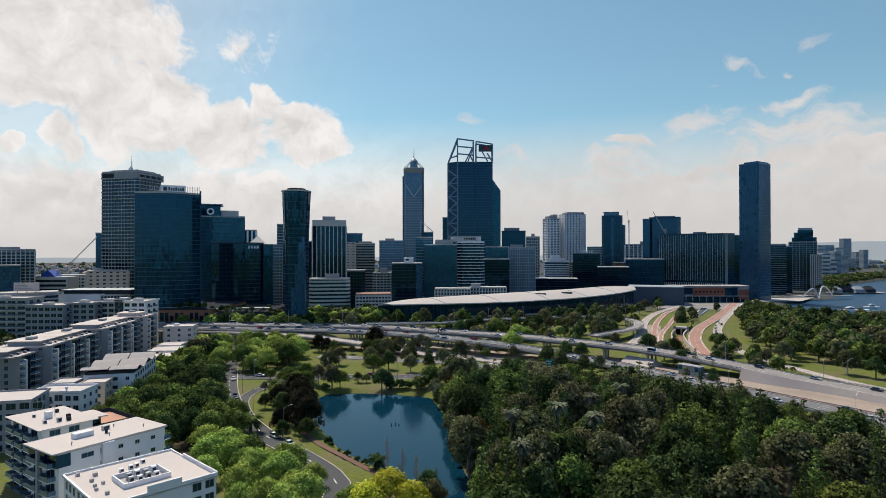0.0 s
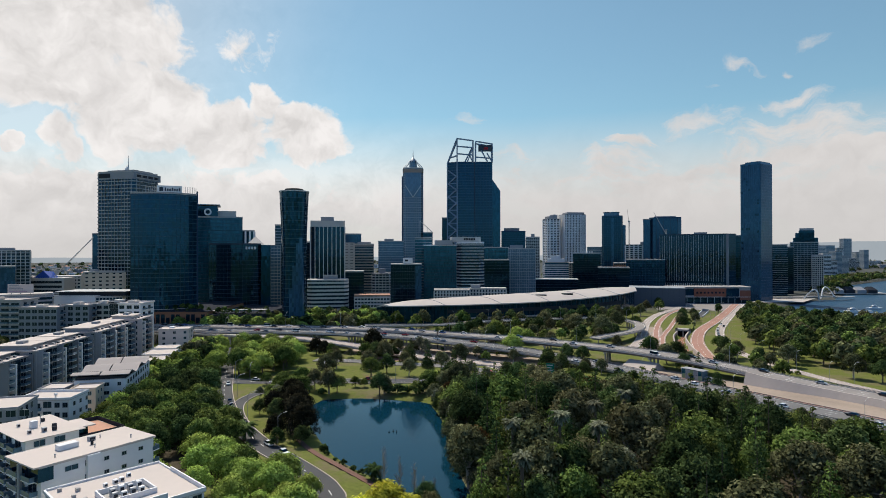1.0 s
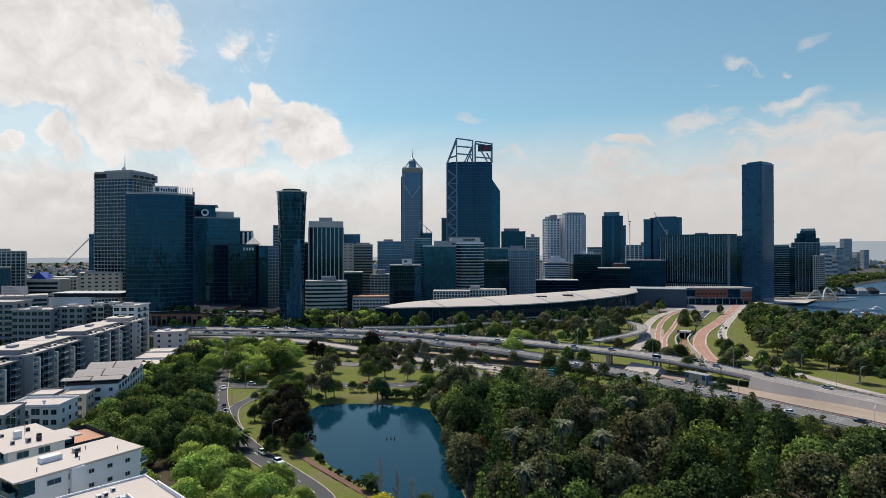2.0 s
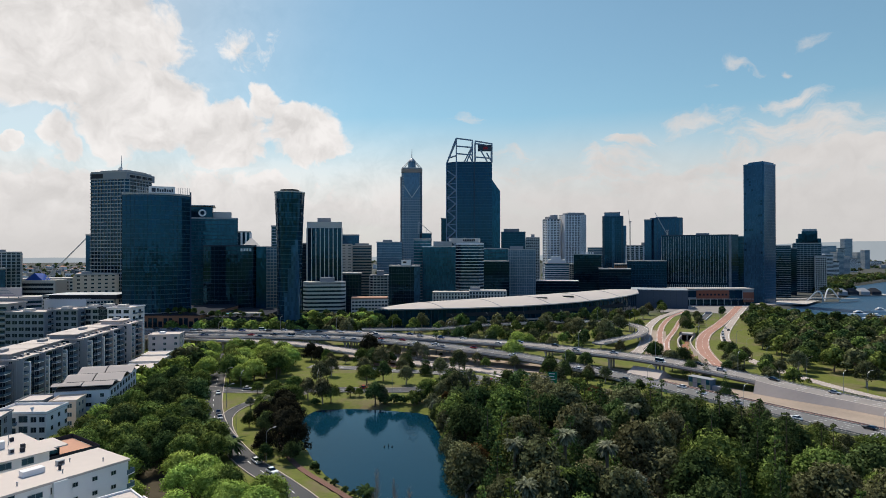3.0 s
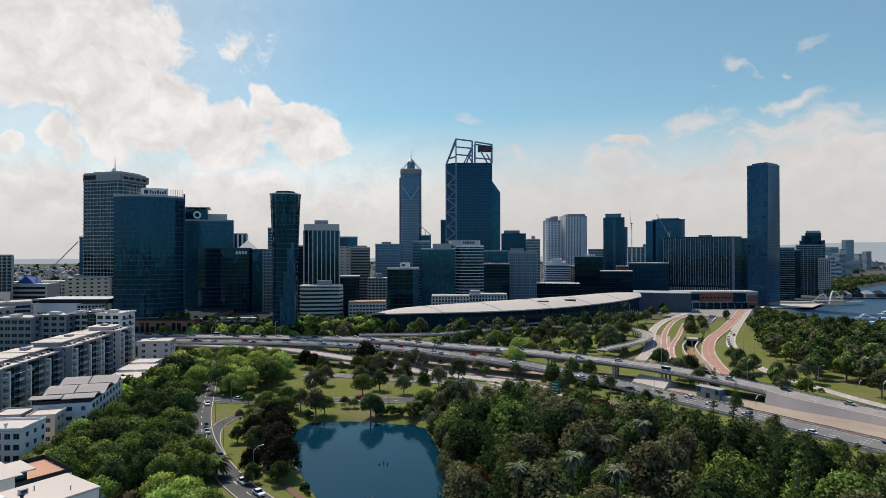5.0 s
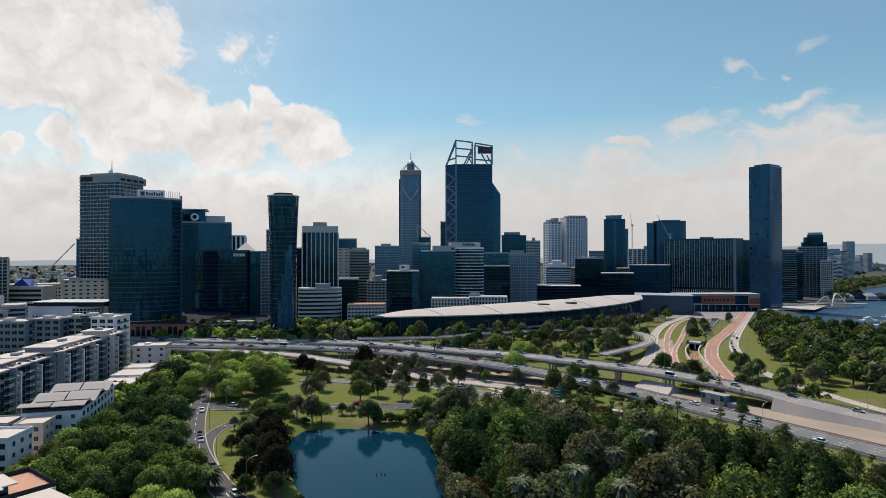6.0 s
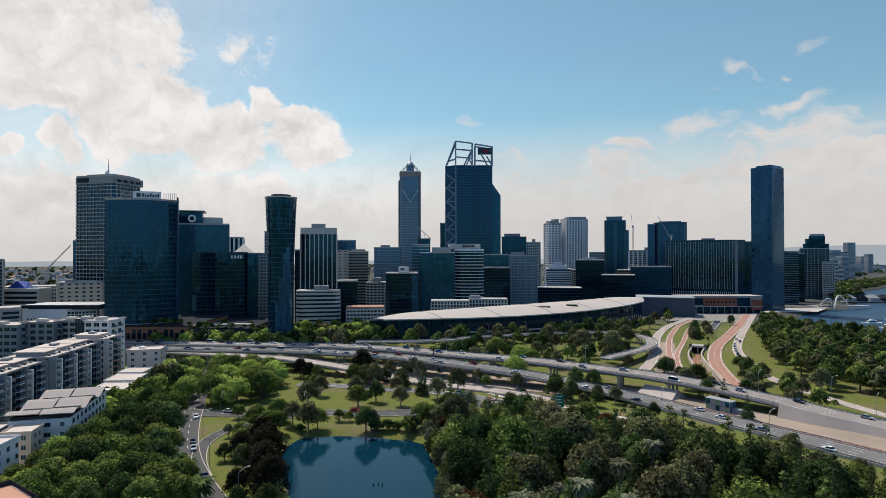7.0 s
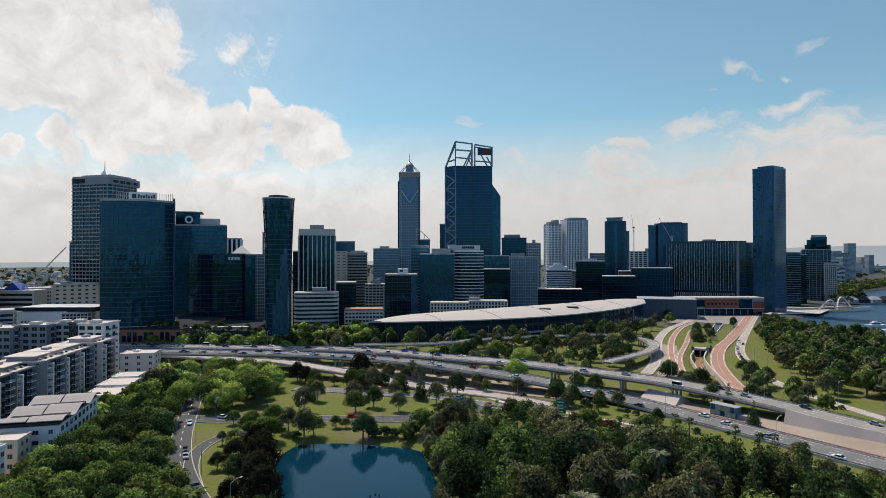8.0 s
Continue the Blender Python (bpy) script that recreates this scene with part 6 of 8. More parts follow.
def soft_normals(me, normals):
    """Shade leaf sprays by the roundness of the clump that they sit in."""
    me.attributes.new("custom_normal", "FLOAT_VECTOR", "POINT").data.foreach_set("vector", np.asarray(normals, dtype=np.float32).ravel())


def crown_mesh(name, mat, blobs, leaves, size, seed, flat=0.95):
    """A crown of many small leaf sprays gathered in lumps; blobs: (centre, radius)."""
    rnd = np.random.RandomState(seed)
    total = sum(r * r for c, r in blobs)
    mid = np.mean([c for c, r in blobs], axis=0)
    V, N = [], []
    for c, r in blobs:
        k = max(3, int(2 * leaves * r * r / total))
        z, a = rnd.uniform(-0.75, 1, k), rnd.uniform(0, 2 * math.pi, k)
        q = np.sqrt(1 - z * z)
        d = np.stack([q * np.cos(a), q * np.sin(a), z], 1)
        p = np.array(c) + d * (1, 1, flat) * r * (0.45 + 0.72 * rnd.random_sample((k, 1)) ** 0.7)
        up = d + rnd.uniform(-0.75, 0.75, (k, 3)) + (0, 0, 0.25)
        up /= np.linalg.norm(up, axis=1, keepdims=True)
        s = np.cross(up, rnd.uniform(-1, 1, (k, 3)))
        s /= np.linalg.norm(s, axis=1, keepdims=True)
        t = np.cross(up, s)
        w = size * rnd.uniform(0.65, 1.35, (k, 1))
        tri = np.stack([p - s * w - t * w * 0.5, p + s * w * 0.9 - t * w * 0.55 - up * w * 0.15, p + t * w * 1.05 + up * w * 0.2], 1)
        out = p - mid
        out /= np.linalg.norm(out, axis=1, keepdims=True) + 1e-6
        n = d * 0.55 + out * 0.40 + up * 0.60 + (0, 0, 0.1)
        n /= np.linalg.norm(n, axis=1, keepdims=True)
        V.append(tri.reshape(-1, 3))
        N.append(np.repeat(n, 3, axis=0))
    V, N = np.concatenate(V), np.concatenate(N)
    me = bpy.data.meshes.new(name)
    me.from_pydata(V, [], np.arange(len(V)).reshape(-1, 3))
    me.materials.append(mat)
    me.polygons.foreach_set("use_smooth", np.ones(len(me.polygons), dtype=bool))
    soft_normals(me, N)
    LEAF_NORMALS[me.name] = N
    return me


def limb(bm, a, b, r0, r1, sides=6):
    a, b = Vector(a), Vector(b)
    d = (b - a).normalized()
    s = d.cross(Vector((0.3, 0.9, 0.2))).normalized()
    t = d.cross(s)
    lo = [bm.verts.new(a + (s * math.cos(2 * math.pi * i / sides) + t * math.sin(2 * math.pi * i / sides)) * r0) for i in range(sides)]
    hi = [bm.verts.new(b + (s * math.cos(2 * math.pi * i / sides) + t * math.sin(2 * math.pi * i / sides)) * r1) for i in range(sides)]
    for i in range(sides):
        bm.faces.new((lo[i], lo[(i + 1) % sides], hi[(i + 1) % sides], hi[i]))
    bm.faces.new(hi)


def broadleaf(label, mat, height, spread, leaves, size, seed, bark=M_TRUNK, lumps=16, low=0.32):
    """A tapered trunk with limbs and a lumpy crown with gaps. Built far below ground as the pattern for copies."""
    rnd = random.Random(seed)
    ob = thing("tree", label, "tree", pose(0, -400, -60))
    bm = bmesh.new()
    limb(bm, (0, 0, -0.3), (0.2, 0, height * 0.38), height * 0.03, height * 0.02, 8)
    blobs = []
    for k in range(lumps):
        a, q = k * 2.4 + rnd.uniform(-.4, .4), math.sqrt((k + 0.5) / lumps)
        z = height * (1 - 0.16 - (0.82 - low - 0.1) * q * q * rnd.uniform(0.55, 1.0)) - height * 0.05 * rnd.random()
        c = (math.cos(a) * q * spread * 0.76, math.sin(a) * q * spread * 0.76, max(height * low, z))
        blobs.append((c, spread * rnd.uniform(0.22, 0.40)))
        if k % 3 == 0:
            limb(bm, (0.1, 0, height * 0.3), c, height * 0.014, height * 0.004)
    part("trunk", bm, bark, ob)
    crown = new("crown", crown_mesh("crown", mat, blobs, leaves, size, seed))
    crown.parent = ob
    return ob


def conifer(label, mat, height, spread, seed, tiers=13, per=95, size=0.33):
    rnd = random.Random(seed)
    ob = thing("conifer_tree", label, "tree", pose(0, -400, -60))
    bm = bmesh.new()
    limb(bm, (0, 0, -0.3), (0, 0, height), height * 0.022, 0.03, 8)
    part("trunk", bm, M_TRUNK, ob)
    blobs = []
    for k in range(tiers):
        f = k / (tiers - 1)
        r = spread * (1 - f) ** 0.8 + 0.25
        z = height * (0.14 + 0.84 * f)
        m = max(3, int(7 * (1 - f) + 2))
        for j in range(m):
            a = 2 * math.pi * (j + rnd.random() * 0.6) / m
            blobs.append(((math.cos(a) * r * 0.62, math.sin(a) * r * 0.62, z - 0.12 * r + rnd.uniform(-.3, .3)), max(0.6, r * 0.45)))
    crown = new("crown", crown_mesh("crown", mat, blobs, tiers * per, size, seed, 0.5))
    crown.parent = ob
    return ob


def palm(label, mat, height, seed, fronds=54, length=3.2):
    rnd = random.Random(seed)
    ob = thing("palm_tree", label, "tree", pose(0, -400, -60))
    bm = bmesh.new()
    tube(bm, [((0, 0, -0.3), 0.45), ((0, 0, height * 0.5), 0.34), ((0, 0, height), 0.42)], 8)
    part("trunk", bm, M_TRUNK, ob)
    verts, faces = [], []
    for k in range(fronds):
        a, rise = k * 2.4, rnd.uniform(-0.5, 1.2)
        d = Vector((math.cos(a), math.sin(a), 0))
        s = Vector((-d.y, d.x, 0))
        p, v = Vector((0, 0, height)), (d + Vector((0, 0, rise))).normalized()
        for j in range(6):
            q = p + v * length / 6
            w0, w1 = 0.36 * math.sin(math.pi * (j + 0.35) / 6.6), 0.36 * math.sin(math.pi * (j + 1.35) / 6.6)
            for sg in (-1, 1):
                i = len(verts)
                verts += [p, q, q + s * sg * w1 - Vector((0, 0, 0.35 * w1)), p + s * sg * w0 - Vector((0, 0, 0.35 * w0))]
                faces.append((i, i + 1, i + 2, i + 3))
            p, v = q, (v + Vector((0, 0, -0.26))).normalized()
    me = bpy.data.meshes.new("frond_crown")
    me.from_pydata(verts, [], faces)
    me.materials.append(mat)
    fr = new("frond_crown", me)
    fr.parent = ob
    return ob


def bare_tree(label, height, seed, bark=M_PALETRUNK):
    rnd = random.Random(seed)
    ob = thing("bare_tree", label, "tree", pose(0, -400, -60))
    bm = bmesh.new()
    limb(bm, (0, 0, -0.5), (0.1, 0.1, height), 0.16, 0.03, 6)
    part("trunk", bm, bark, ob)
    bm = bmesh.new()
    for k in range(46):
        z = height * rnd.uniform(0.18, 0.95)
        a, L = rnd.uniform(0, 6.28), rnd.uniform(0.5, 1.5) * (1.2 - z / height)
        d = Vector((math.cos(a) * 0.55, math.sin(a) * 0.55, 1)).normalized()
        b = Vector((0.1 * z / height, 0.1 * z / height, z)) + d * L * 1.8
        limb(bm, (0.1 * z / height, 0.1 * z / height, z), b, 0.05, 0.015, 4)
        limb(bm, b - d * L * 0.8, b - d * L * 0.2 + Vector((rnd.uniform(-.5, .5), rnd.uniform(-.5, .5), 0.5)), 0.03, 0.012, 4)
    part("branch_work", bm, bark, ob)
    return ob


PATTERNS = {
    "mid": [broadleaf("leafy mid-green tree in the park", F_MID, 11, 5.2, 1750, 0.285, 20 + i, lumps=30, low=0.2) for i in range(3)],
    "dark": [broadleaf("dense dark green tree", F_DARK, 12, 5.0, 1800, 0.28, 30 + i, lumps=30, low=0.12) for i in range(3)],
    "deep": [broadleaf("very dark dense tree beside the lake", F_DEEP, 12, 5.0, 1800, 0.28, 36 + i, lumps=30, low=0.06) for i in range(2)],
    "light": [broadleaf("bright green spreading tree", F_LIGHT, 10, 5.6, 1900, 0.29, 40 + i, lumps=30, low=0.2) for i in range(3)],
    "olive": [broadleaf("olive-brown eucalypt with loose foliage", F_OLIVE, 13, 5.0, 1800, 0.275, 50 + i, M_PALETRUNK, 32, 0.16) for i in range(3)],
    "grey": [broadleaf("grey-green feathery tree in the wood", F_GREY, 10, 3.2, 1200, 0.22, 60 + i, M_PALETRUNK, 24, 0.15) for i in range(2)],
    "rust": [broadleaf("rusty brown autumn-coloured tree", F_RUST, 9, 3.4, 1100, 0.25, 70, M_TRUNK, 24)],
    "yellow": [broadleaf("yellow-green flowering tree by the road", F_YELLOW, 9, 5.0, 1800, 0.26, 75 + i, lumps=26) for i in range(2)],
    "conifer": [conifer("dark green conifer with a pointed top", F_DARK, 13, 3.5, 80 + i, per=150, size=0.21) for i in range(2)],
    "pine": [conifer("tall green pine with layered branches", F_MID, 13, 3.6, 85 + i, 11, 185, 0.22) for i in range(2)],
    "palm": [palm("tall date palm with a grey-green crown", F_GREY, 17, 90), palm("tall date palm with a green crown", F_MID, 16, 91), palm("squat date palm with a wide dark crown", F_DARK, 3.2, 92, 60, 3.6)],
    "bare": [bare_tree("slender bare tree without leaves", 8.0, 95 + i) for i in range(2)],
    "bush": [broadleaf("low rounded green garden bush", F_MID, 3.2, 2.2, 280, 0.28, 98, lumps=8, low=0.1), broadleaf("low dark green waterside bush", F_DARK, 3.0, 2.4, 280, 0.28, 99, lumps=8, low=0.1)],
}
PATTERNS["squat"] = [PATTERNS["palm"].pop()]


ROAD_GRID = {}
for line, h in ROADS:
    for p in smooth_line(line, 3.0):
        ROAD_GRID.setdefault((int(p.x // 16), int(p.y // 16)), []).append((p.x, p.y, h))


def on_road(x, y, gap=0.5):
    i, j = int(x // 16), int(y // 16)
    return any((a - x) ** 2 + (b - y) ** 2 < (h + gap) ** 2 for u in (-1, 0, 1) for v in (-1, 0, 1) for a, b, h in ROAD_GRID.get((i + u, j + v), ()))


def along_points(points, t):
    i = min(int(t * (len(points) - 1)), len(points) - 2)
    f = t * (len(points) - 1) - i
    return tuple(a + (b - a) * f for a, b in zip(points[i], points[i + 1]))


def plant(kind, x, y, scale=1.0, z=None, which=None):
    pats = PATTERNS[kind]
    p = pats[which if which is not None else random.randrange(len(pats))]
    s = scale
    m = pose(x, y, land_height(x, y) - 0.1 if z is None else z, 0, 0, random.uniform(0, 360)) @ Matrix.Diagonal((s * random.uniform(.92, 1.08), s * random.uniform(.92, 1.08), s, 1))
    ob = copy_thing(p, m)
    ob.matrix_basis = m
    return ob


def wood(poly, spacing, kinds, lo, hi, seed, road_gap=2.0):
    """Scatter trees in a plan area, no closer than spacing, off the roads and the water."""
    random.seed(seed)
    x0, x1 = min(p[0] for p in poly), max(p[0] for p in poly)
    y0, y1 = min(p[1] for p in poly), max(p[1] for p in poly)
    count = int((x1 - x0) * (y1 - y0) / spacing ** 2 * 3)
    mine = []
    for k in range(count):
        x, y = random.uniform(x0, x1), random.uniform(y0, y1)
        kind = random.choice(kinds)
        if not inside(x, y, poly) or any((x - a) ** 2 + (y - b) ** 2 < spacing ** 2 for a, b in mine):
            continue
        if on_road(x, y, road_gap) or inside(x, y, LAKE) or inside(x, y, RIVER):
            continue
        if -82 < x < -42 and y < 138 - 0.9 * abs(x + 62):
            continue
        mine.append((x, y))
        plant(kind, x, y, random.uniform(lo, hi))


JOINED = {}


def joined_wood(name, label, poly, spacing, kinds, lo, hi, seed, road_gap=2.0, density=3):
    """Trees too many or too far to tell apart: ONE mesh of trunks and crowns."""
    random.seed(seed)
    x0, x1 = min(p[0] for p in poly), max(p[0] for p in poly)
    y0, y1 = min(p[1] for p in poly), max(p[1] for p in poly)
    V, F, MI, TI, N, mats, base, mine = [], [], [], [], [], [], 0, {}
    for k in range(int((x1 - x0) * (y1 - y0) / spacing ** 2 * density)):
        x, y = random.uniform(x0, x1), random.uniform(y0, y1)
        kind = random.choice(kinds)
        key = (int(x // spacing), int(y // spacing))
        if not inside(x, y, poly) or any((x - a) ** 2 + (y - b) ** 2 < spacing ** 2 for i in (-1, 0, 1) for j in (-1, 0, 1) for a, b in mine.get((key[0] + i, key[1] + j), ())):
            continue
        if (y < 760 and (on_road(x, y, road_gap) or min(math.hypot(x - a, y - b) for a, b in CUTTING) < 10)) or inside(x, y, LAKE) or inside(x, y, RIVER):
            continue
        mine.setdefault(key, []).append((x, y))
        pats = PATTERNS[kind]
        p = pats[random.randrange(len(pats))]
        s = random.uniform(lo, hi)
        a, own = random.uniform(0, 6.28), random.random()
        m = np.array([[math.cos(a) * s, -math.sin(a) * s, 0], [math.sin(a) * s, math.cos(a) * s, 0], [0, 0, s]])
        for o in p.children:
            me = o.data
            if id(me) not in JOINED:
                co = np.empty(len(me.vertices) * 3)
                me.vertices.foreach_get("co", co)
                no = np.empty(len(me.vertices) * 3)
                me.vertices.foreach_get("normal", no)
                JOINED[id(me)] = (co.reshape(-1, 3), [tuple(q.vertices) for q in me.polygons], LEAF_NORMALS.get(me.name, no.reshape(-1, 3)))
            co, fs, no = JOINED[id(me)]
            N.append(no @ m.T / s)
            mat = me.materials[0]
            if mat not in mats:
                mats.append(mat)
            V.append(co @ m.T + (x, y, (land_height(x, y) if y < 760 else LAND) - 0.1))
            F += [tuple(i + base for i in q) for q in fs]
            MI += [mats.index(mat)] * len(fs)
            TI.append(np.full(len(co), own))
            base += len(co)
    me = bpy.data.meshes.new(name)
    me.from_pydata(np.concatenate(V), [], F)
    for mat in mats:
        me.materials.append(mat)
    me.polygons.foreach_set("material_index", MI)
    me.polygons.foreach_set("use_smooth", np.ones(len(F), dtype=bool))
    soft_normals(me, np.concatenate(N))
    me.attributes.new("tint", "FLOAT", "POINT").data.foreach_set("value", np.concatenate(TI))
    return tagged(new(name, me), label, "trees", kind="stuff")


# coarse patterns for far woods
PATTERNS["far"] = [broadleaf("far tree of the woods", F_DARK, 11, 6.5, 34, 1.9, 120 + i, lumps=6, low=0.15) for i in range(2)] + [broadleaf("far tree of the woods", F_MID, 10, 6.5, 34, 1.9, 123, lumps=6, low=0.15), broadleaf("far tree of the woods", F_OLIVE, 11, 6.5, 34, 1.9, 124, lumps=6, low=0.15)]
PATTERNS["mass"] = [broadleaf("massed tree of the park", m, 12, 5.4, 340, 0.70, 130 + i, lumps=20, low=0.12) for i, m in enumerate((F_MID, F_DARK, F_DARK, F_OLIVE, F_DARK))]
PATTERNS["bright"] = [broadleaf("massed bright tree", F_LIGHT, 11, 5.6, 420, 0.66, 140 + i, lumps=20, low=0.12) for i in range(2)]

FOREST = ["mid"] * 4 + ["olive"] * 6 + ["dark"] * 5 + ["conifer"] * 5 + ["pine"] * 4 + ["grey"] * 2 + ["rust"]
NEAR_WOOD = [(7, 150), (5, 200), (4, 235), (60, 228), (96, 205), (122, 178), (150, 140), (130, 95), (60, 80), (12, 100)]
BACK_WOOD = [(4, 238), (0, 276), (6, 298), (20, 296), (46, 276), (70, 254), (88, 229), (100, 208), (60, 231)]
wood(NEAR_WOOD, 8.6, FOREST, 1.2, 1.7, 1, 0.5)
joined_wood("back_wood", "mixed olive and green trees at the back of the wood", BACK_WOOD, 7.4, FOREST + ["rust", "olive"], 0.95, 1.35, 31, 1.0)
joined_wood("riverside_woodland", "dense green park trees between the road and the river", [(212, 330), (202, 375), (218, 425), (248, 500), (283, 565), (322, 605), (345, 560), (362, 500), (395, 455), (430, 400), (400, 250), (290, 190), (242, 270)], 9.2, ["mass"], 1.0, 1.35, 2, 4)
joined_wood("roadside_copse", "low olive trees beside the freeway", [(104, 234), (116, 240), (127, 215), (139, 185), (156, 150), (150, 140), (122, 180), (104, 207)], 6.0, ["olive", "mid", "olive", "bush"], 0.6, 0.85, 34, 1.5)
wood([(-126, 178), (-112, 178), (-112, 232), (-124, 240), (-124, 222), (-122, 204)], 6.5, ["mid", "light", "dark"], 0.8, 1.05, 35, 0.5)
wood([(64, 322), (86, 306), (102, 286), (108, 272), (104, 266), (84, 288), (62, 308)], 9.0, ["dark", "mid", "bush"], 0.55, 0.75, 36, 0.8)
joined_wood("terrace_trees", "leafy green trees beside the low terraces", [(-148, 282), (-136, 282), (-126, 300), (-128, 345), (-146, 372), (-150, 360), (-142, 330), (-138, 305)], 6.5, ["mass", "mass", "bright"], 0.95, 1.2, 37, 0.5)
joined_wood("street_wood", "dense green trees between the apartments and the road", [(-108, 186), (-80, 186), (-62, 192), (-64, 196), (-78, 214), (-90, 238), (-102, 268), (-112, 297), (-124, 297), (-124, 250), (-118, 215), (-108, 190)], 6.2, ["mid", "mid", "dark"], 0.95, 1.25, 3, 0.3)
wood([(-96, 166), (-88, 158), (-62, 141), (-40, 132), (-24, 134), (-26, 150), (-36, 164), (-50, 178), (-66, 186), (-90, 184)], 7.5, ["light"], 0.65, 1.0, 33, 0.5)
joined_wood("street_end_trees", "bright spreading trees beyond the crossroads", [(-118, 303), (-124, 335), (-135, 360), (-142, 380), (-112, 382), (-94, 366), (-80, 346), (-84, 318), (-100, 305)], 7.0, ["mid", "light", "light", "mid"], 1.05, 1.35, 4, 1.5)
wood([(-62, 303), (-70, 345), (-70, 368), (-20, 352), (5, 335), (10, 308)], 13.5, ["mid", "olive", "dark", "mid", "olive"], 0.75, 1.05, 5, 1.5)
wood([(-70, 262), (-74, 278), (-62, 287), (-55, 285), (-58, 258)], 6.0, ["mid", "mid", "olive"], 0.7, 0.95, 16, 1.0)
joined_wood("hall_side_trees", "mixed trees between the freeway and the convention hall", [(-150, 462), (-150, 474), (-60, 480), (-50, 512), (30, 520), (90, 538), (170, 590), (160, 530), (90, 495), (40, 478), (-50, 458), (-80, 458)], 12.5, ["mass", "mass", "olive"], 0.8, 1.3, 7, 2)
joined_wood("tower_side_trees", "bright green trees below the office towers", [(-215, 465), (-205, 473), (-150, 474), (-155, 500), (-125, 540), (-60, 552), (-48, 520), (-60, 485), (-90, 460), (-120, 460)], 6.5, ["bright", "mass", "mass"], 0.9, 1.4, 8, 1)
joined_wood("interchange_trees", "mixed trees inside the freeway interchange", [(30, 400), (60, 400), (112, 380), (140, 425), (140, 470), (110, 500), (60, 480), (10, 445), (-30, 440)], 13.0, ["mass", "olive", "mass"], 0.7, 1.1, 9, 5.0)
joined_wood("verge_shrubs", "low shrubs and small trees on the freeway verges", [(-70, 360), (-60, 415), (-10, 400), (30, 372), (62, 352), (90, 326), (112, 298), (128, 268), (120, 262), (98, 290), (70, 305), (40, 322), (15, 345), (-20, 355)], 8.5, ["bush", "bush", "mass", "olive"], 0.5, 0.8, 13, 0.8)
joined_wood("busway_shrubs", "shrubs and small trees between the busway and the ramps", [(140, 330), (130, 380), (150, 400), (160, 440), (205, 520), (250, 590), (240, 560), (200, 470), (180, 420), (168, 350), (190, 330), (186, 300), (165, 300)], 8.0, ["bush", "mass", "olive"], 0.5, 0.85, 14, 1.5)
joined_wood("low_rise_trees", "trees between the apartment blocks", [(-330, 250), (-330, 470), (-215, 470), (-215, 250)], 13.5, ["mass"], 0.6, 0.9, 10, 2)
joined_wood("suburb_trees", "distant trees between low buildings towards the horizon", [(-2300, 2600), (-1700, 4300), (3300, 4300), (2600, 2300), (1500, 1950), (900, 1500), (300, 1500), (-350, 1300), (-330, 640), (-420, 480), (-900, 480)], 62.0, ["far"], 0.9, 1.5, 11, 2, 1.2)
joined_wood("far_shore_trees", "green trees along the far shore", [(560, 860), (700, 1020), (860, 1220), (1080, 1420), (1700, 1800), (1800, 1900), (1100, 1560), (800, 1300), (600, 1000)], 13.0, ["far"], 0.8, 1.2, 12, 2, 2)
joined_wood("bluff_trees", "trees on the bluff behind the viewpoint", [(-900, -130), (900, -130), (700, -420), (-700, -420)], 30.0, ["far"], 1.0, 1.5, 15, 2, 1.5)

# trees that stand out
random.seed(77)
for kind, px, py, s in [("deep", -47, 206, 1.1), ("deep", -51, 215, 1.2), ("deep", -54, 225, 1.25), ("deep", -57, 236, 1.2), ("deep", -61, 246, 1.1), ("dark", -61, 224, 0.85), ("deep", -57, 207, 0.75), ("deep", -66, 238, 0.85), ("dark", -46, 199, 0.6), ("olive", -67, 250, 0.7), ("dark", -54, 199, 0.55), ("mid", -69, 246, 0.75)]:
    plant(kind, px, py, s)
for kind, x, y, s in [("yellow", -13, 143, 1.1), ("yellow", -18, 139, 0.95), ("yellow", -7, 140, 0.95), ("light", -34, 146, 0.85), ("light", -38, 138, 0.9),
                      ("light", -43, 142, 0.8), ("squat", -19, 171, 1.0), ("squat", -66, 203, 1.6), ("squat", -76, 212, 1.9), ("squat", -82, 221, 1.9), ("bare", -15.5, 163, 1.45), ("bare", -11, 161, 1.3), ("bare", -7, 158, 1.3), ("bare", -4.6, 156.5, 1.05), ("bare", -2, 157, 1.2), ("light", -43.6, 165.8, 0.95), ("light", -51, 162, 0.9), ("light", -60, 170, 0.9), ("light", -35.5, 147, 0.8), ("light", -22, 141, 0.7), ("mid", -55, 171, 0.9), ("light", -66, 183, 0.85), ("mid", -84, 288, 0.6)]:
    plant(kind, x, y, s)
for k in range(34):                                # planting on the podium terraces
    plant(("mid", "dark", "bush")[k % 3], -236 + 2.95 * k + random.uniform(-2, 2), random.uniform(476, 487), random.uniform(0.35, 0.6), 19.0 if k < 16 else 16.0)
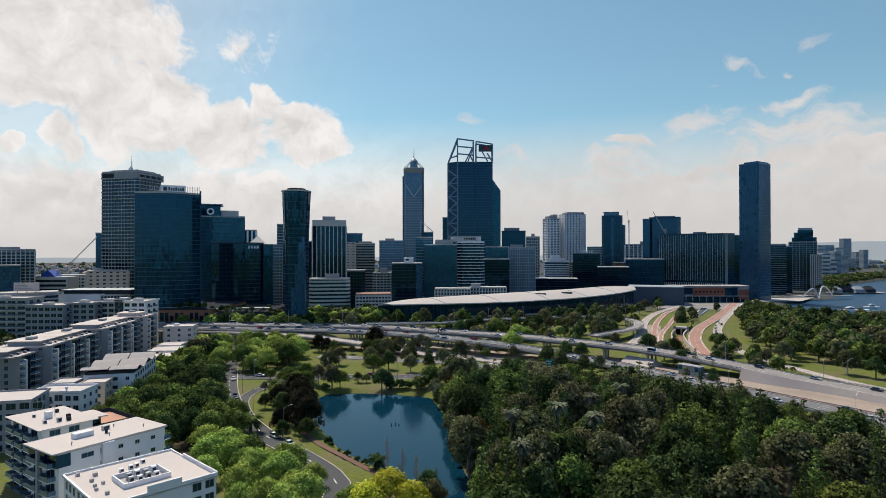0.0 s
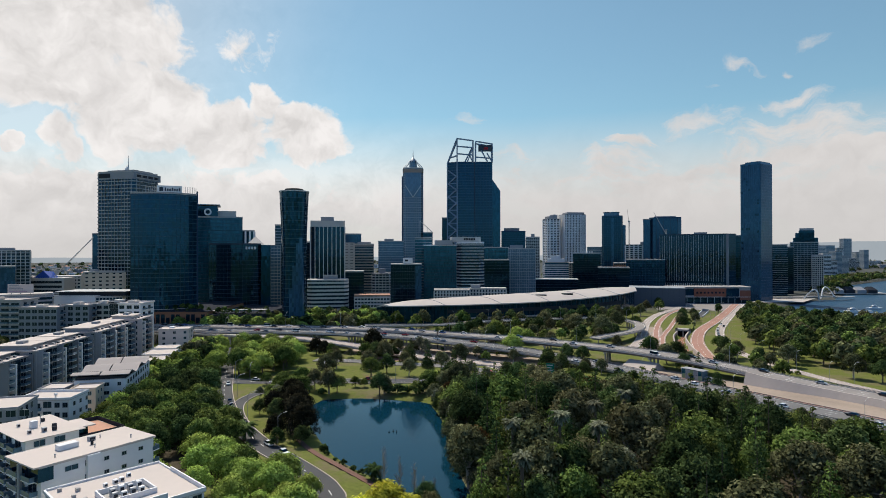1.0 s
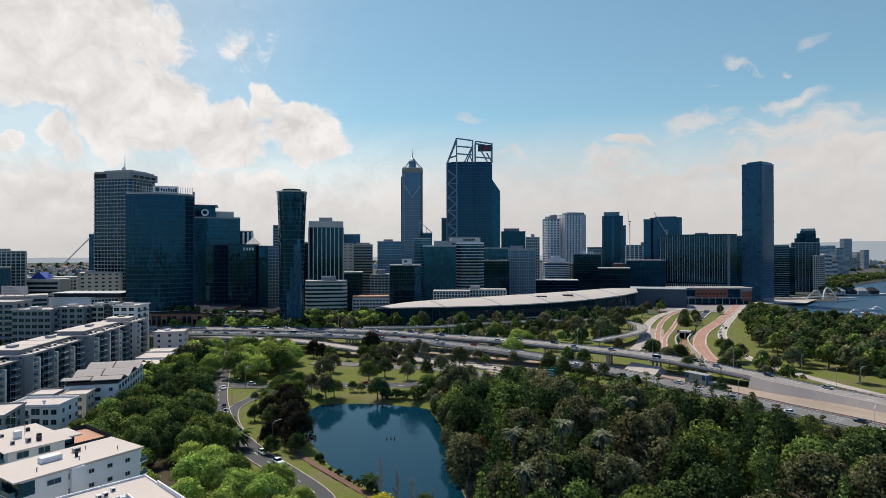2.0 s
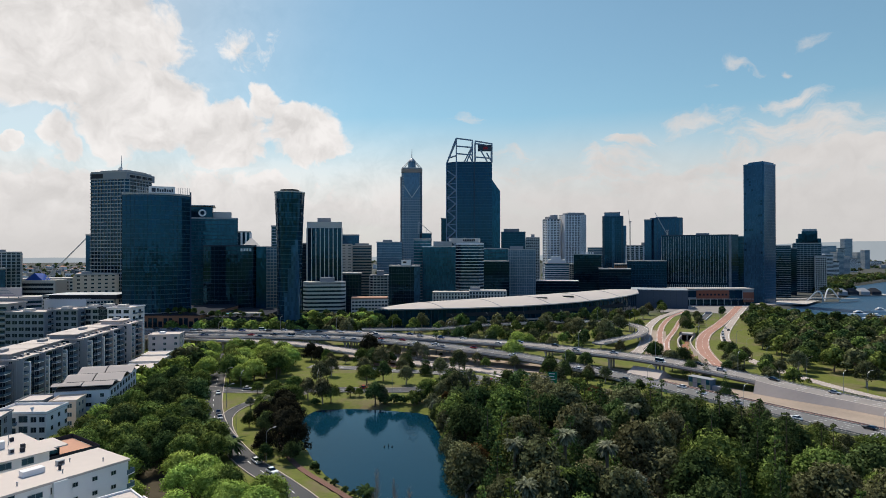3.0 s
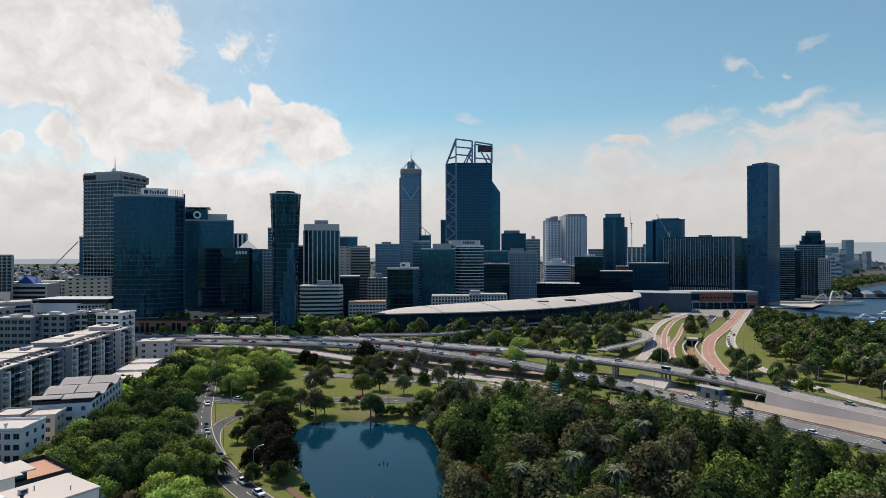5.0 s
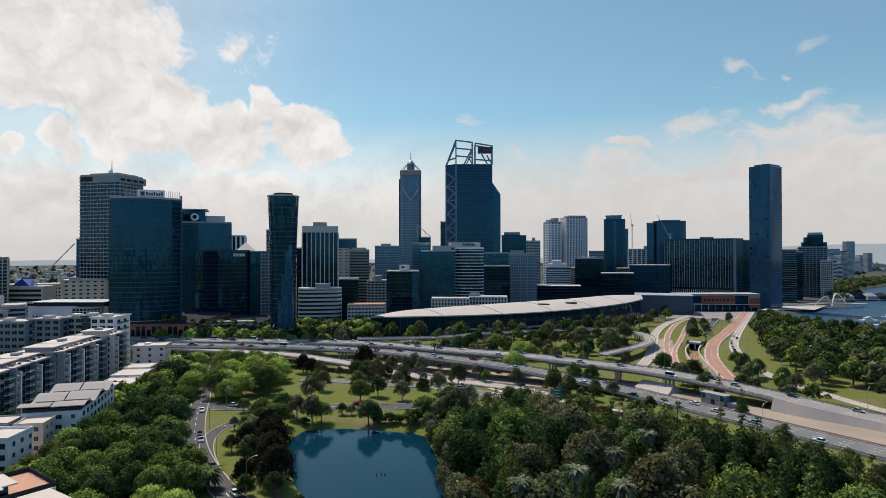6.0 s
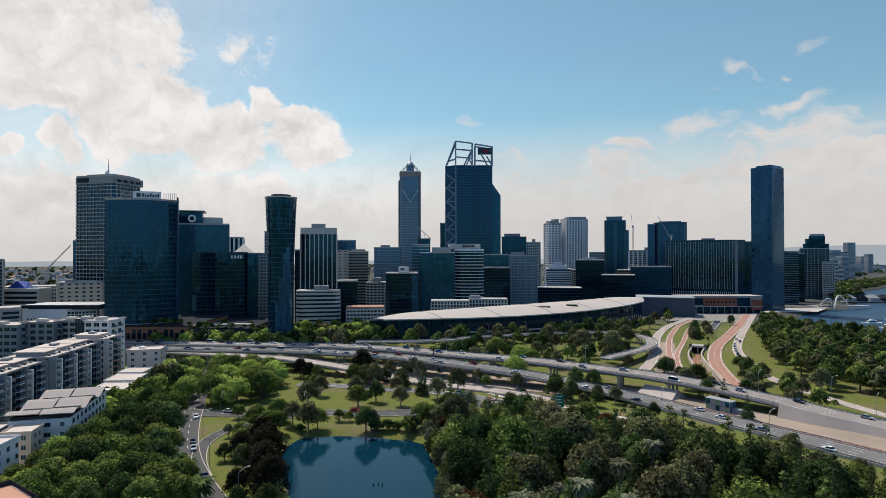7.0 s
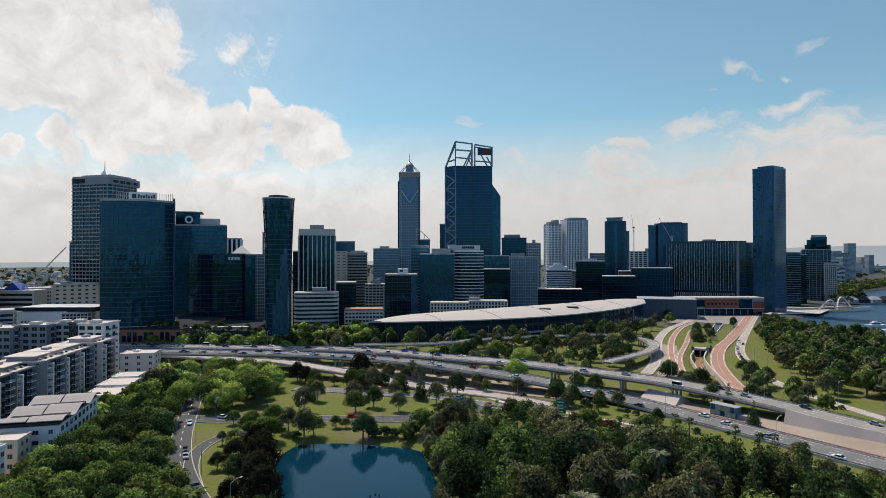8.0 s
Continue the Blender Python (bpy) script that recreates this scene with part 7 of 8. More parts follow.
for kind, x, y, s in [("palm", 32, 166, 1.12), ("palm", 45.7, 181.7, 1.05), ("palm", 18.6, 160, 1.1), ("palm", 17.5, 134, 1.1), ("palm", 28, 148, 1.0), ("palm", 60, 200, 1.0), ("palm", 41, 160, 1.05), ("conifer", 50, 232, 1.35), ("conifer", 55, 229, 1.25), ("conifer", 101, 218, 1.3), ("conifer", 104, 208, 1.35),
                      ("conifer", 96, 212, 1.2), ("conifer", 103, 190, 1.3), ("conifer", 110, 186, 1.2), ("pine", 33, 170, 1.35), ("pine", 44, 164, 1.2), ("conifer", 118, 176, 1.15), ("conifer", 86, 222, 1.2), ("grey", 26, 180, 1.3), ("grey", 29, 172, 1.4), ("grey", 31, 186, 1.3),
                      ("conifer", 130, 285, 0.8), ("conifer", 133, 312, 0.9), ("dark", 128, 318, 0.9), ("dark", -38, 352, 1.0), ("deep", -78, 372, 1.0), ("deep", -72, 366, 0.9), ("conifer", -8, 330, 1.0)]:
    plant(kind, x, y, s)
# trees leaning over the water along the wood's edge
random.seed(79)
for k in range(24):
    y = 146 + 4.9 * k
    edge = min((p for p in LAKE if p[0] > -12 and abs(p[1] - y) < 6), key=lambda p: abs(p[1] - y), default=(2, y))[0]
    plant(("olive", "mid", "dark", "olive", "grey", "olive")[k % 6], edge + random.uniform(1.2, 3.2), y, random.uniform(0.6, 0.95))
    if k % 3 == 0:
        plant("bush", edge + 0.6, y + 2, random.uniform(0.7, 1.1), which=1)
for k in range(12):
    p = along_points([(-39.5, 201), (-37, 194.5), (-28, 181.5), (-18.5, 172), (-11, 162)], k / 11)
    plant("bush", p[0] + random.uniform(-.6, .2), p[1] + random.uniform(-.8, .2), random.uniform(0.35, 0.7), which=1)
# tall conifers and dense trees along the far side of the wood
random.seed(78)
for k, (x, y) in enumerate([(29, 210), (36, 214), (45, 225), (53, 233), (57, 225), (59, 213), (66, 214), (76, 229), (77, 221), (80, 213), (83, 210), (89, 217), (90, 206), (94, 210), (94, 200), (99, 203), (98.6, 194), (98.7, 190), (97, 181), (70, 226), (64, 221), (86, 205)]):
    plant(("conifer", "dark", "conifer", "pine")[k % 4], x, y, random.uniform(1.3, 1.65))
# trees and shrubs among the busways and the tunnel mouth
for kind, x, y, s in [("dark", 218, 545, 1.0), ("mid", 224, 556, 0.9), ("olive", 209, 524, 0.9), ("dark", 203, 505, 0.8), ("dark", 232, 575, 0.9), ("mid", 134, 384, 0.9), ("dark", 128, 372, 1.0), ("dark", 137, 392, 0.7), ("dark", 175, 372, 1.0), ("mid", 179, 388, 0.9), ("olive", 176, 358, 0.9),
                      ("bush", 212, 515, 1.2), ("bush", 222, 538, 1.2), ("dark", 176, 528, 1.0), ("mid", 166, 512, 0.9), ("olive", 196, 590, 1.1), ("dark", 176, 570, 1.0), ("mid", 186, 584, 1.0), ("olive", 268, 720, 1.3), ("mid", 254, 700, 1.0), ("dark", 286, 618, 0.9), ("mid", 232, 640, 1.0), ("dark", 240, 655, 1.0), ("olive", 214, 626, 1.1), ("dark", 330, 640, 1.0), ("mid", 350, 660, 1.0)]:
    if not on_road(x, y, 0.8):
        plant(kind, x, y, s)
# larger trees round the carriageways
for kind, x, y, s in [("deep", -42, 366, 1.55), ("palm", -3, 393, 0.85), ("light", 43, 367.5, 1.35), ("grey", -4, 347, 1.6), ("dark", 9, 346, 0.9), ("dark", 12.5, 420, 1.3), ("dark", 34, 412, 1.2), ("dark", 58, 329, 0.95), ("olive", -36, 345, 1.1), ("olive", -41, 342, 1.0), ("dark", -29, 315, 0.95), ("conifer", -18, 345, 1.1), ("grey", -14, 372, 1.3), ("grey", -10, 366, 1.2), ("olive", -4, 336, 1.05), ("olive", 10, 334, 1.1), ("dark", 20, 428, 1.3), ("mid", 39, 430, 1.4), ("light", 52, 416, 1.2), ("light", 58, 412, 1.1),
                      ("dark", 57, 324, 0.9), ("dark", 63, 318, 0.9), ("dark", 72, 346, 0.95), ("dark", 80, 342, 0.9), ("light", 92, 324, 0.8), ("dark", 110, 305, 1.0), ("olive", 127, 340, 1.0), ("dark", 135, 345, 1.1), ("mid", 124, 400, 1.2), ("olive", 118, 440, 1.5), ("olive", 100, 450, 1.5), ("dark", 72, 452, 1.3), ("olive", 140, 480, 1.4),
                      ("dark", 174, 330, 1.0), ("mid", 170, 352, 1.0), ("olive", 190, 330, 1.1), ("olive", 205, 300, 1.1), ("mid", 200, 340, 1.2), ("dark", 212, 290, 1.0)]:
    if not on_road(x, y, 0.3):
        plant(kind, x, y, s)
# single trees and bushes on the far bank of the lake
for kind, x, y, s in [("olive", -51, 272, 0.95), ("mid", -47.5, 273, 0.8), ("bush", -54, 271, 1.0), ("mid", -40.6, 283, 0.5), ("mid", -36.6, 283, 0.42), ("dark", -28, 269.8, 0.95), ("olive", -26, 271.5, 0.75), ("bush", -23.5, 270.5, 1.3), ("bush", -20, 271.5, 1.4), ("bush", -17, 271, 1.2),
                      ("bush", -11.5, 269, 1.9), ("bush", -9, 271, 1.7), ("mid", -6, 275, 0.95), ("light", -3, 280, 0.85), ("mid", -1, 276, 0.8), ("olive", 1.5, 270, 0.9), ("bush", -3, 265, 1.3), ("rust", 3, 262, 0.9), ("grey", 4, 254, 0.8), ("bush", 0, 257, 1.0)]:
    plant(kind, x, y, s)
for kind, x, y, s in [("mid", -72, 256, 0.75), ("grey", -66, 259, 0.95), ("grey", -69, 253, 0.9), ("mid", -75, 277, 0.7), ("grey", -79, 262, 0.6), ("dark", -71, 236, 0.55), ("bush", -66, 212, 0.8), ("bush", -60, 205, 0.9), ("dark", -52, 193, 0.5)]:
    if not on_road(x, y, 0.8):
        plant(kind, x, y, s)

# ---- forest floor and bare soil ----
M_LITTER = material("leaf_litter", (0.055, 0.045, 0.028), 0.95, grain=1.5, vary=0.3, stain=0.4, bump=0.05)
M_SOIL = material("pale_pinkish_soil", (0.30, 0.24, 0.19), 0.95, grain=0.8, vary=0.2, stain=0.4, bump=0.03)
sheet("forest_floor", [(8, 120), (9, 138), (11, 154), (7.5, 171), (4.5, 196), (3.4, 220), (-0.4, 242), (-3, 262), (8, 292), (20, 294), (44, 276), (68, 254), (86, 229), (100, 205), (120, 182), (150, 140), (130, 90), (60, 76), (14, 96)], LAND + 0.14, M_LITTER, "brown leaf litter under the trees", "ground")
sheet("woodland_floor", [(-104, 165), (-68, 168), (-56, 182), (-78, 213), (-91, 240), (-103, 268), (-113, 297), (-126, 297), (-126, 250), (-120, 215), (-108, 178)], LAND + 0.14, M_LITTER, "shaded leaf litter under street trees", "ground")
sheet("interchange_soil", [(-62, 376), (-60, 418), (-10, 404), (34, 374), (66, 352), (60, 330), (30, 345), (10, 352), (-14, 362), (-40, 372)], LAND + 0.15, M_SOIL, "pale bare soil below the freeway bridges", "ground")
sheet("busway_soil", [(122, 372), (132, 398), (146, 430), (160, 470), (176, 508), (184, 500), (170, 462), (156, 426), (146, 398), (140, 370)], LAND + 0.13, M_SOIL, "pale bare soil beside the busway", "ground")

sheet("verge_soil", [(62, 350), (80, 340), (100, 322), (113, 306), (124, 290), (140, 264), (156, 237), (170, 210), (200, 150), (226, 150), (200, 206), (178, 246), (160, 270), (150, 281), (138, 300), (120, 322), (100, 345), (75, 362)], LAND + 0.16, M_SOIL, "pale gravelly soil between the freeway carriageways", "ground")
sheet("forecourt", [(236, 650), (262, 668), (296, 640), (318, 655), (345, 706), (372, 732), (290, 733), (244, 690)], LAND + 0.16, M_ASPHALT_OLD, "worn asphalt forecourt before the museum", "paving")
sheet("red_apron", [(-44, 366), (-30, 361), (-18, 353), (-24, 349), (-40, 357)], LAND + 0.2, M_REDROAD, "worn red paving beside the exit ramp", "paving")
sheet("interchange_bank", [(-30, 412), (0, 394), (34, 378), (44, 384), (10, 402), (-20, 420)], LAND + 0.17, M_SOIL, "dry sandy bank between the carriageways", "ground")

# ---- aerator floats on the lake ----
T = thing("lake_aerator", "three small dark floats anchored on the lake", "float", pose(-17.7, 219, 0.3))
for x, y, hh in ((-1.4, 0, 0.9), (0, 0.8, 1.2), (1.3, 0.1, 1.0)):
    bm = bmesh.new()
    tube(bm, [((x, y, -0.15), 0.22), ((x, y, 0.2), 0.26), ((x, y, 0.28), 0.1), ((x, y, hh * 0.8), 0.07)], 10)
    part("float", bm, M_RUBBER, T)

# ---- railway cutting and tunnel mouth ----
T = thing("railway_cutting", "railway tracks in a concrete cutting before a tunnel mouth", "railway")
line = smooth_line([(189, 470, -1.5), (175.5, 443, -1.5), (163, 405, -1.5), (155, 373, -1.5), (149, 350, -1.5)], 5.0)
bm = bmesh.new()
sweep(bm, line, [(-3.9, 0), (3.9, 0), (3.9, -0.4), (-3.9, -0.4)])
part("track_bed", bm, material("rusty_ballast", (0.26, 0.13, 0.08), 0.95, grain=2.0, vary=0.3), T)
for o in (-2.9, -1.4, 1.4, 2.9):
    bm = bmesh.new()
    sweep(bm, line, [(o - 0.08, 0.2), (o + 0.08, 0.2), (o + 0.08, 0), (o - 0.08, 0)])
    part("rail", bm, M_STEEL, T)
for o in (-4.2, 4.2):
    bm = bmesh.new()
    sweep(bm, line, [(o - 0.4, 4.6), (o + 0.4, 4.6), (o + 0.4, -0.5), (o - 0.4, -0.5)])
    part("cutting_wall", bm, M_PALE, T)
P = line[0]
bm = bmesh.new()
for a in ((-5.6, -4.0, 0, 8, -2, 4.6), (4.0, 5.6, 0, 8, -2, 4.6), (-5.6, 5.6, 0, 8, 3.2, 4.6), (-0.4, 0.4, 1, 8, -2, 3.4)):
    box(bm, *a)
ob = part("tunnel_mouth", bm, M_CONCRETE, T)
ob.matrix_basis = pose(P.x, P.y, 0, 0, 0, -26)
ob = part("tunnel_back", cube(-4, 4, 7.6, 8, -2, 3.2), M_DARKWALL, T)
ob.matrix_basis = pose(P.x, P.y, 0, 0, 0, -26)
bm = bmesh.new()
box(bm, -6.2, 6.2, 8, 34, 1.0, 4.2)
ob = part("tunnel_roof", bm, M_GROUND, T, "grassed tunnel roof")
ob.matrix_basis = pose(P.x, P.y, 0, 0, 0, -26)

# ---- sunken station ramp beside the busway ----
T = thing("station_ramp", "long grey sunken station ramp with white edge walls", "ramp", pose(252, 578, 2.0, 0, 0, 60.5))
part("ramp_floor", cube(0, 62, 0.4, 6.6, 0, 0.35), M_ASPHALT, T)
for y in (0, 6.6):
    part("edge_wall", cube(0, 62, y, y + 0.4, 0, 1.3), M_WHITE, T)
part("end_wall", cube(61.6, 62, 0.4, 6.6, 0.35, 2.8), M_GREYWALL, T)

# ---- vehicles ----


def car_pattern(color, name, label, length=4.5, width=1.85, height=1.5, van=False):
    ob = thing(name, label, "car" if not van else "van", pose(0, -400, -60), "vehicles on the roads")
    paint = material(name + "_paint", color, 0.3, vary=0.03, stain=0.03, coat=0.6)
    L, w = length / 2, width / 2
    prof = [(-L, 0.35), (-L, 0.75), (-L * .92, 0.88), (-L * .45, 0.92), (L * .55, 0.95), (L * .97, 0.9), (L, 0.7), (L, 0.35)]
    cab = [(-L * .42, 0.9), (-L * .12, height), (L * .48, height), (L * .82, 0.93)] if not van else [(-L * .7, 0.9), (-L * .5, height), (L * .95, height), (L, 0.9)]

    def extrude(bm, pts, hw, inset=0.0):
        lo = [bm.verts.new((-hw + (inset if z > 1.0 else 0), y, z)) for y, z in pts]
        hi = [bm.verts.new((hw - (inset if z > 1.0 else 0), y, z)) for y, z in pts]
        k = len(pts)
        for i in range(k):
            bm.faces.new((lo[i], lo[(i + 1) % k], hi[(i + 1) % k], hi[i]))
        bm.faces.new(lo[::-1])
        bm.faces.new(hi)
    bm = bmesh.new()
    extrude(bm, prof, w)
    bmesh.ops.recalc_face_normals(bm, faces=bm.faces[:])
    part("body", bm, paint, ob)
    bm = bmesh.new()
    extrude(bm, cab, w * 0.93, 0.14)
    bmesh.ops.recalc_face_normals(bm, faces=bm.faces[:])
    part("window_band", bm, G_BLACK, ob, "dark tinted windows")
    bm = bmesh.new()
    box(bm, -w * .78, w * .78, cab[1][0], cab[2][0], height - .01, height + .05)
    part("roof", bm, paint, ob)
    for sx in (-1, 1):
        for sy in (-.62, .62):
            bm = bmesh.new()
            n = 10
            a = [bm.verts.new((sx * w * 1.01, sy * L + .33 * math.cos(6.283 * i / n), .33 + .33 * math.sin(6.283 * i / n))) for i in range(n)]
            b = [bm.verts.new((sx * (w - .25), v.co.y, v.co.z)) for v in a]
            for i in range(n):
                bm.faces.new((a[i], a[(i + 1) % n], b[(i + 1) % n], b[i]))
            bm.faces.new(a)
            bm.faces.new(b)
            part("wheel", bm, M_RUBBER, ob)
    for sx in (-1, 1):
        part("headlight", cube(sx * w * .75 - .18, sx * w * .75 + .18, -L - .02, -L + .02, .6, .75), M_WHITE, ob)
    return ob


CARS = [car_pattern((0.75, 0.75, 0.74), "car", "white hatchback car on the road"), car_pattern((0.03, 0.03, 0.035), "car", "black sedan car on the road", 4.7), car_pattern((0.32, 0.33, 0.35), "car", "silver grey sedan car on the road", 4.7),
        car_pattern((0.35, 0.02, 0.02), "car", "red hatchback car on the road", 4.3), car_pattern((0.03, 0.07, 0.20), "car", "dark blue estate car on the road", 4.8, 1.9, 1.65), car_pattern((0.78, 0.78, 0.77), "van", "white delivery van on the road", 5.2, 2.0, 2.2, True)]
random.seed(9)


def traffic(points, t0, t1, count, lanes, way=1):
    line = smooth_line(points, 2.0)
    nrm = sides_of(line)
    for k in range(count):
        i = int((t0 + (t1 - t0) * (k + random.uniform(.15, .85)) / count) * (len(line) - 2))
        d = (line[i + 1] - line[i]) * way
        o = random.choice(lanes)
        p = line[i] + nrm[i] * o
        yaw = math.degrees(math.atan2(d.y, d.x)) + 90
        pitch = math.degrees(math.atan2(d.z, math.hypot(d.x, d.y)))
        copy_thing(CARS[random.choice((0, 0, 0, 0, 1, 1, 1, 2, 2, 2, 3, 4, 5))], pose(p.x, p.y, p.z + 0.01, -pitch, 0, yaw))


traffic(FWY_FAR, 0.22, 0.50, 26, (-5.2, -1.7, 1.7, 5.2))
traffic(FWY_FAR, 0.50, 0.90, 18, (-5.2, -1.7, 1.7, 5.2))
traffic(FWY_NEAR, 0.22, 0.52, 24, (-4.8, -1.6, 1.6, 4.8), -1)
traffic(FWY_NEAR, 0.52, 0.92, 18, (-4.8, -1.6, 1.6, 4.8), -1)
traffic([(-108, 300, 2.2), (-97.5, 270, 2.2), (-86, 243, 2.2), (-73, 220, 2.2), (-58, 198, 2.2), (-45, 183, 2.2), (-32, 166, 2.2)], 0.05, 0.95, 6, (-1.7, 1.7))
traffic([(-107, 297, 2.16), (-85, 295, 2.16), (-51, 296, 2.16), (-18, 295.5, 2.16)], 0.1, 0.9, 4, (-2, 2))
traffic([(262, 551, 2.2), (224, 482, 2.2), (200, 424, 2.2), (187, 378, 2.2)], 0.2, 0.95, 11, (-1.7, 1.7))
traffic([(-4, 336, 2.2), (8, 330, 2.2), (21, 322, 2.2), (33, 312, 2.2), (55, 294, 2.2), (75, 278, 2.2)], 0.1, 0.9, 4, (-2, 2))
for p in CARS:
    for o in (*p.children_recursive, p):
        bpy.data.objects.remove(o)

# ---- street lamps ----


def lamp_pattern():
    ob = thing("street_lamp", "tall grey steel street lamp with curved arm", "street lamp", pose(0, -400, -60), "street lamps along the roads")
    bm = bmesh.new()
    tube(bm, [((0, 0, 0), .11), ((0, 0, 9.0), .06)], 8)
    part("pole", bm, M_STEEL, ob)
    bm = bmesh.new()
    bar(bm, (0, 0, 8.9), (1.2, 0, 9.9), .1)
    bar(bm, (1.15, 0, 9.87), (2.6, 0, 10.1), .1)
    part("arm", bm, M_STEEL, ob)
    part("lamp_head", cube(2.4, 3.2, -.16, .16, 10.02, 10.18), M_STONE, ob)
    return ob


LAMP = lamp_pattern()


def lamps(points, gap, offset, turn=0):
    line = smooth_line(points, 2.0)
    nrm = sides_of(line)
    for i in range(int(gap / 4), len(line), int(gap / 2)):
        p, n = line[i] + nrm[i] * offset, nrm[i]
        copy_thing(LAMP, pose(p.x, p.y, p.z, 0, 0, math.degrees(math.atan2(-n.y, -n.x)) + turn))


lamps(FWY_FAR[2:], 42, -7.3)
lamps(FWY_NEAR[2:], 46, 6.8)
lamps([(-125, 350, 2), (-108, 300, 2), (-97, 270, 2), (-86, 243, 2), (-73, 220, 2), (-58, 198, 2), (-47, 186, 2)], 36, -4.8)
lamps([(-107, 297, 2), (-85, 295, 2), (-51, 296, 2), (-18, 295, 2)], 34, 5.6)
lamps([(-6, 470, 8.5), (31, 490, 8.5), (77, 507, 8.5), (125, 518, 8.3), (150, 508, 8), (158, 487, 7.6), (152, 460, 7.4)], 32, 3.4)
lamps([(307, 640, 2.4), (251, 548, 2.4), (209, 483, 2.4), (183, 431, 2.4)], 40, 5.4)
lamps([(224, 482, 2.2), (200, 424, 2.2), (187, 378, 2.2), (185, 352, 2.2), (186, 325, 2.2), (191, 293, 2.2), (200, 263, 2.2)], 36, -4.6)
for o in (*LAMP.children_recursive, LAMP):
    bpy.data.objects.remove(o)

# ---- green direction sign ----
T = thing("direction_sign", "green freeway direction sign on two posts with pale bars", "road sign", pose(51, 284.5, 2, 0, 0, -16))
part("sign_panel", cube(-1.9, 1.9, -.08, .08, 8.1, 10.8), M_SIGN, T)
part("sign_panel", cube(-1.9, 1.9, -.08, .08, 5.6, 7.9), M_SIGN, T)
for x in (-1.4, 1.4):
    bm = bmesh.new()
    tube(bm, [((x, .2, 0), .12), ((x, .2, 10.6), .12)], 8)
    part("post", bm, M_STEEL, T)
for k in range(4):
    part("text_bar", cube(-1.6, .7 + .4 * (k % 2), -.12, -.09, 6.0 + 1.25 * k, 6.35 + 1.25 * k), M_WHITE, T)

# ---- wayside pavilion by the near carriageway ----
T = thing("glass_pavilion", "glass and pale green panelled stair pavilion beside the freeway", "pavilion", pose(120.5, 303, 2.0, 0, 0, -56))
M_GREENPANEL = material("pale_green_panel", (0.22, 0.30, 0.17), .6)
part("glass_wall", cube(0, 11.5, 0, 4.0, 0, 4.9), G_PALE, T)
for k in range(5):
    for j in range(2):
        part("wall_panel", cube(.3 + 2.2 * k, 2.2 + 2.2 * k, -.1, 0, .3 + 2.3 * j, 2.4 + 2.3 * j), (M_GREENPANEL, M_GREYWALL, G_TEAL, M_STEEL)[(k + 2 * j) % 4], T)
for k in range(6):
    part("mullion", cube(.1 + 2.2 * k, .25 + 2.2 * k, -.25, -.1, 0, 4.9), M_STEEL, T)
part("roof", cube(-.4, 11.9, -.5, 4.5, 4.9, 5.1), M_GREYWALL, T)
part("low_wing", cube(11.5, 19, 1, 4.0, 0, 2.2), M_GREYWALL, T)

# ---- river: arch bridge, boats, jetty ----
T = thing("arch_bridge", "white cable bridge with two leaning arches over the inlet", "bridge")


def arch(x0, x1, y, hgt, lean):
    bm = bmesh.new()
    n = 18
    pts = []
    for i in range(n + 1):
        t = i / n
        pts.append(Vector((x0 + (x1 - x0) * t, y + lean * math.sin(math.pi * t), 2 + hgt * math.sin(math.pi * t))))
    for a, b in zip(pts, pts[1:]):
        bar(bm, a, b, 1.3)
    part("arch", bm, M_WHITE, T)
    bm = bmesh.new()
    for i in range(2, n - 1):
        bar(bm, pts[i], Vector((x0 + (x1 - x0) * i / n, y + 6, 5)), .15)
    stuff(part("cable_fan", bm, M_STEEL, T))


arch(478.2, 500.1, 790, 14, -8)
arch(508.7, 529.4, 800, 16, 6)
bm = bmesh.new()
sweep(bm, smooth_line([(412.5, 800, 4.5), (465.4, 796, 5), (500.9, 792, 6.5), (533.3, 800, 5), (563.5, 815, 4)], 6.0), [(-3, .4), (3, .4), (3, -.8), (-3, -.8)])
part("deck", bm, M_CONCRETE, T)


def boat(x, y, length, turn, label):
    ob = thing("motor_boat", label, "boat", pose(x, y, 0.3, 0, 0, turn))
    L, w = length / 2, length * .15
    bm = bmesh.new()
    sec = [(-L, w * .85), (-L * .3, w), (L * .4, w * .8), (L * .8, w * .4), (L, 0.05)]
    lo = [bm.verts.new((x, s * b * .7, -0.2)) for s in (-1, 1) for x, b in (sec if s < 0 else sec[::-1])]
    hi = [bm.verts.new((x, s * b, length * .13)) for s in (-1, 1) for x, b in (sec if s < 0 else sec[::-1])]
    n = len(lo)
    for i in range(n):
        bm.faces.new((lo[i], lo[(i + 1) % n], hi[(i + 1) % n], hi[i]))
    bm.faces.new(hi)
    part("hull", bm, M_WHITE, ob)
    part("cabin", cube(-L * .5, L * .35, -w * .65, w * .65, length * .13, length * .24), M_WHITE, ob)
    part("cabin_window", cube(-L * .45, L * .36, -w * .67, w * .67, length * .17, length * .21), G_BLACK, ob)
    part("flybridge", cube(-L * .3, L * .1, -w * .5, w * .5, length * .24, length * .30), M_WHITE, ob)


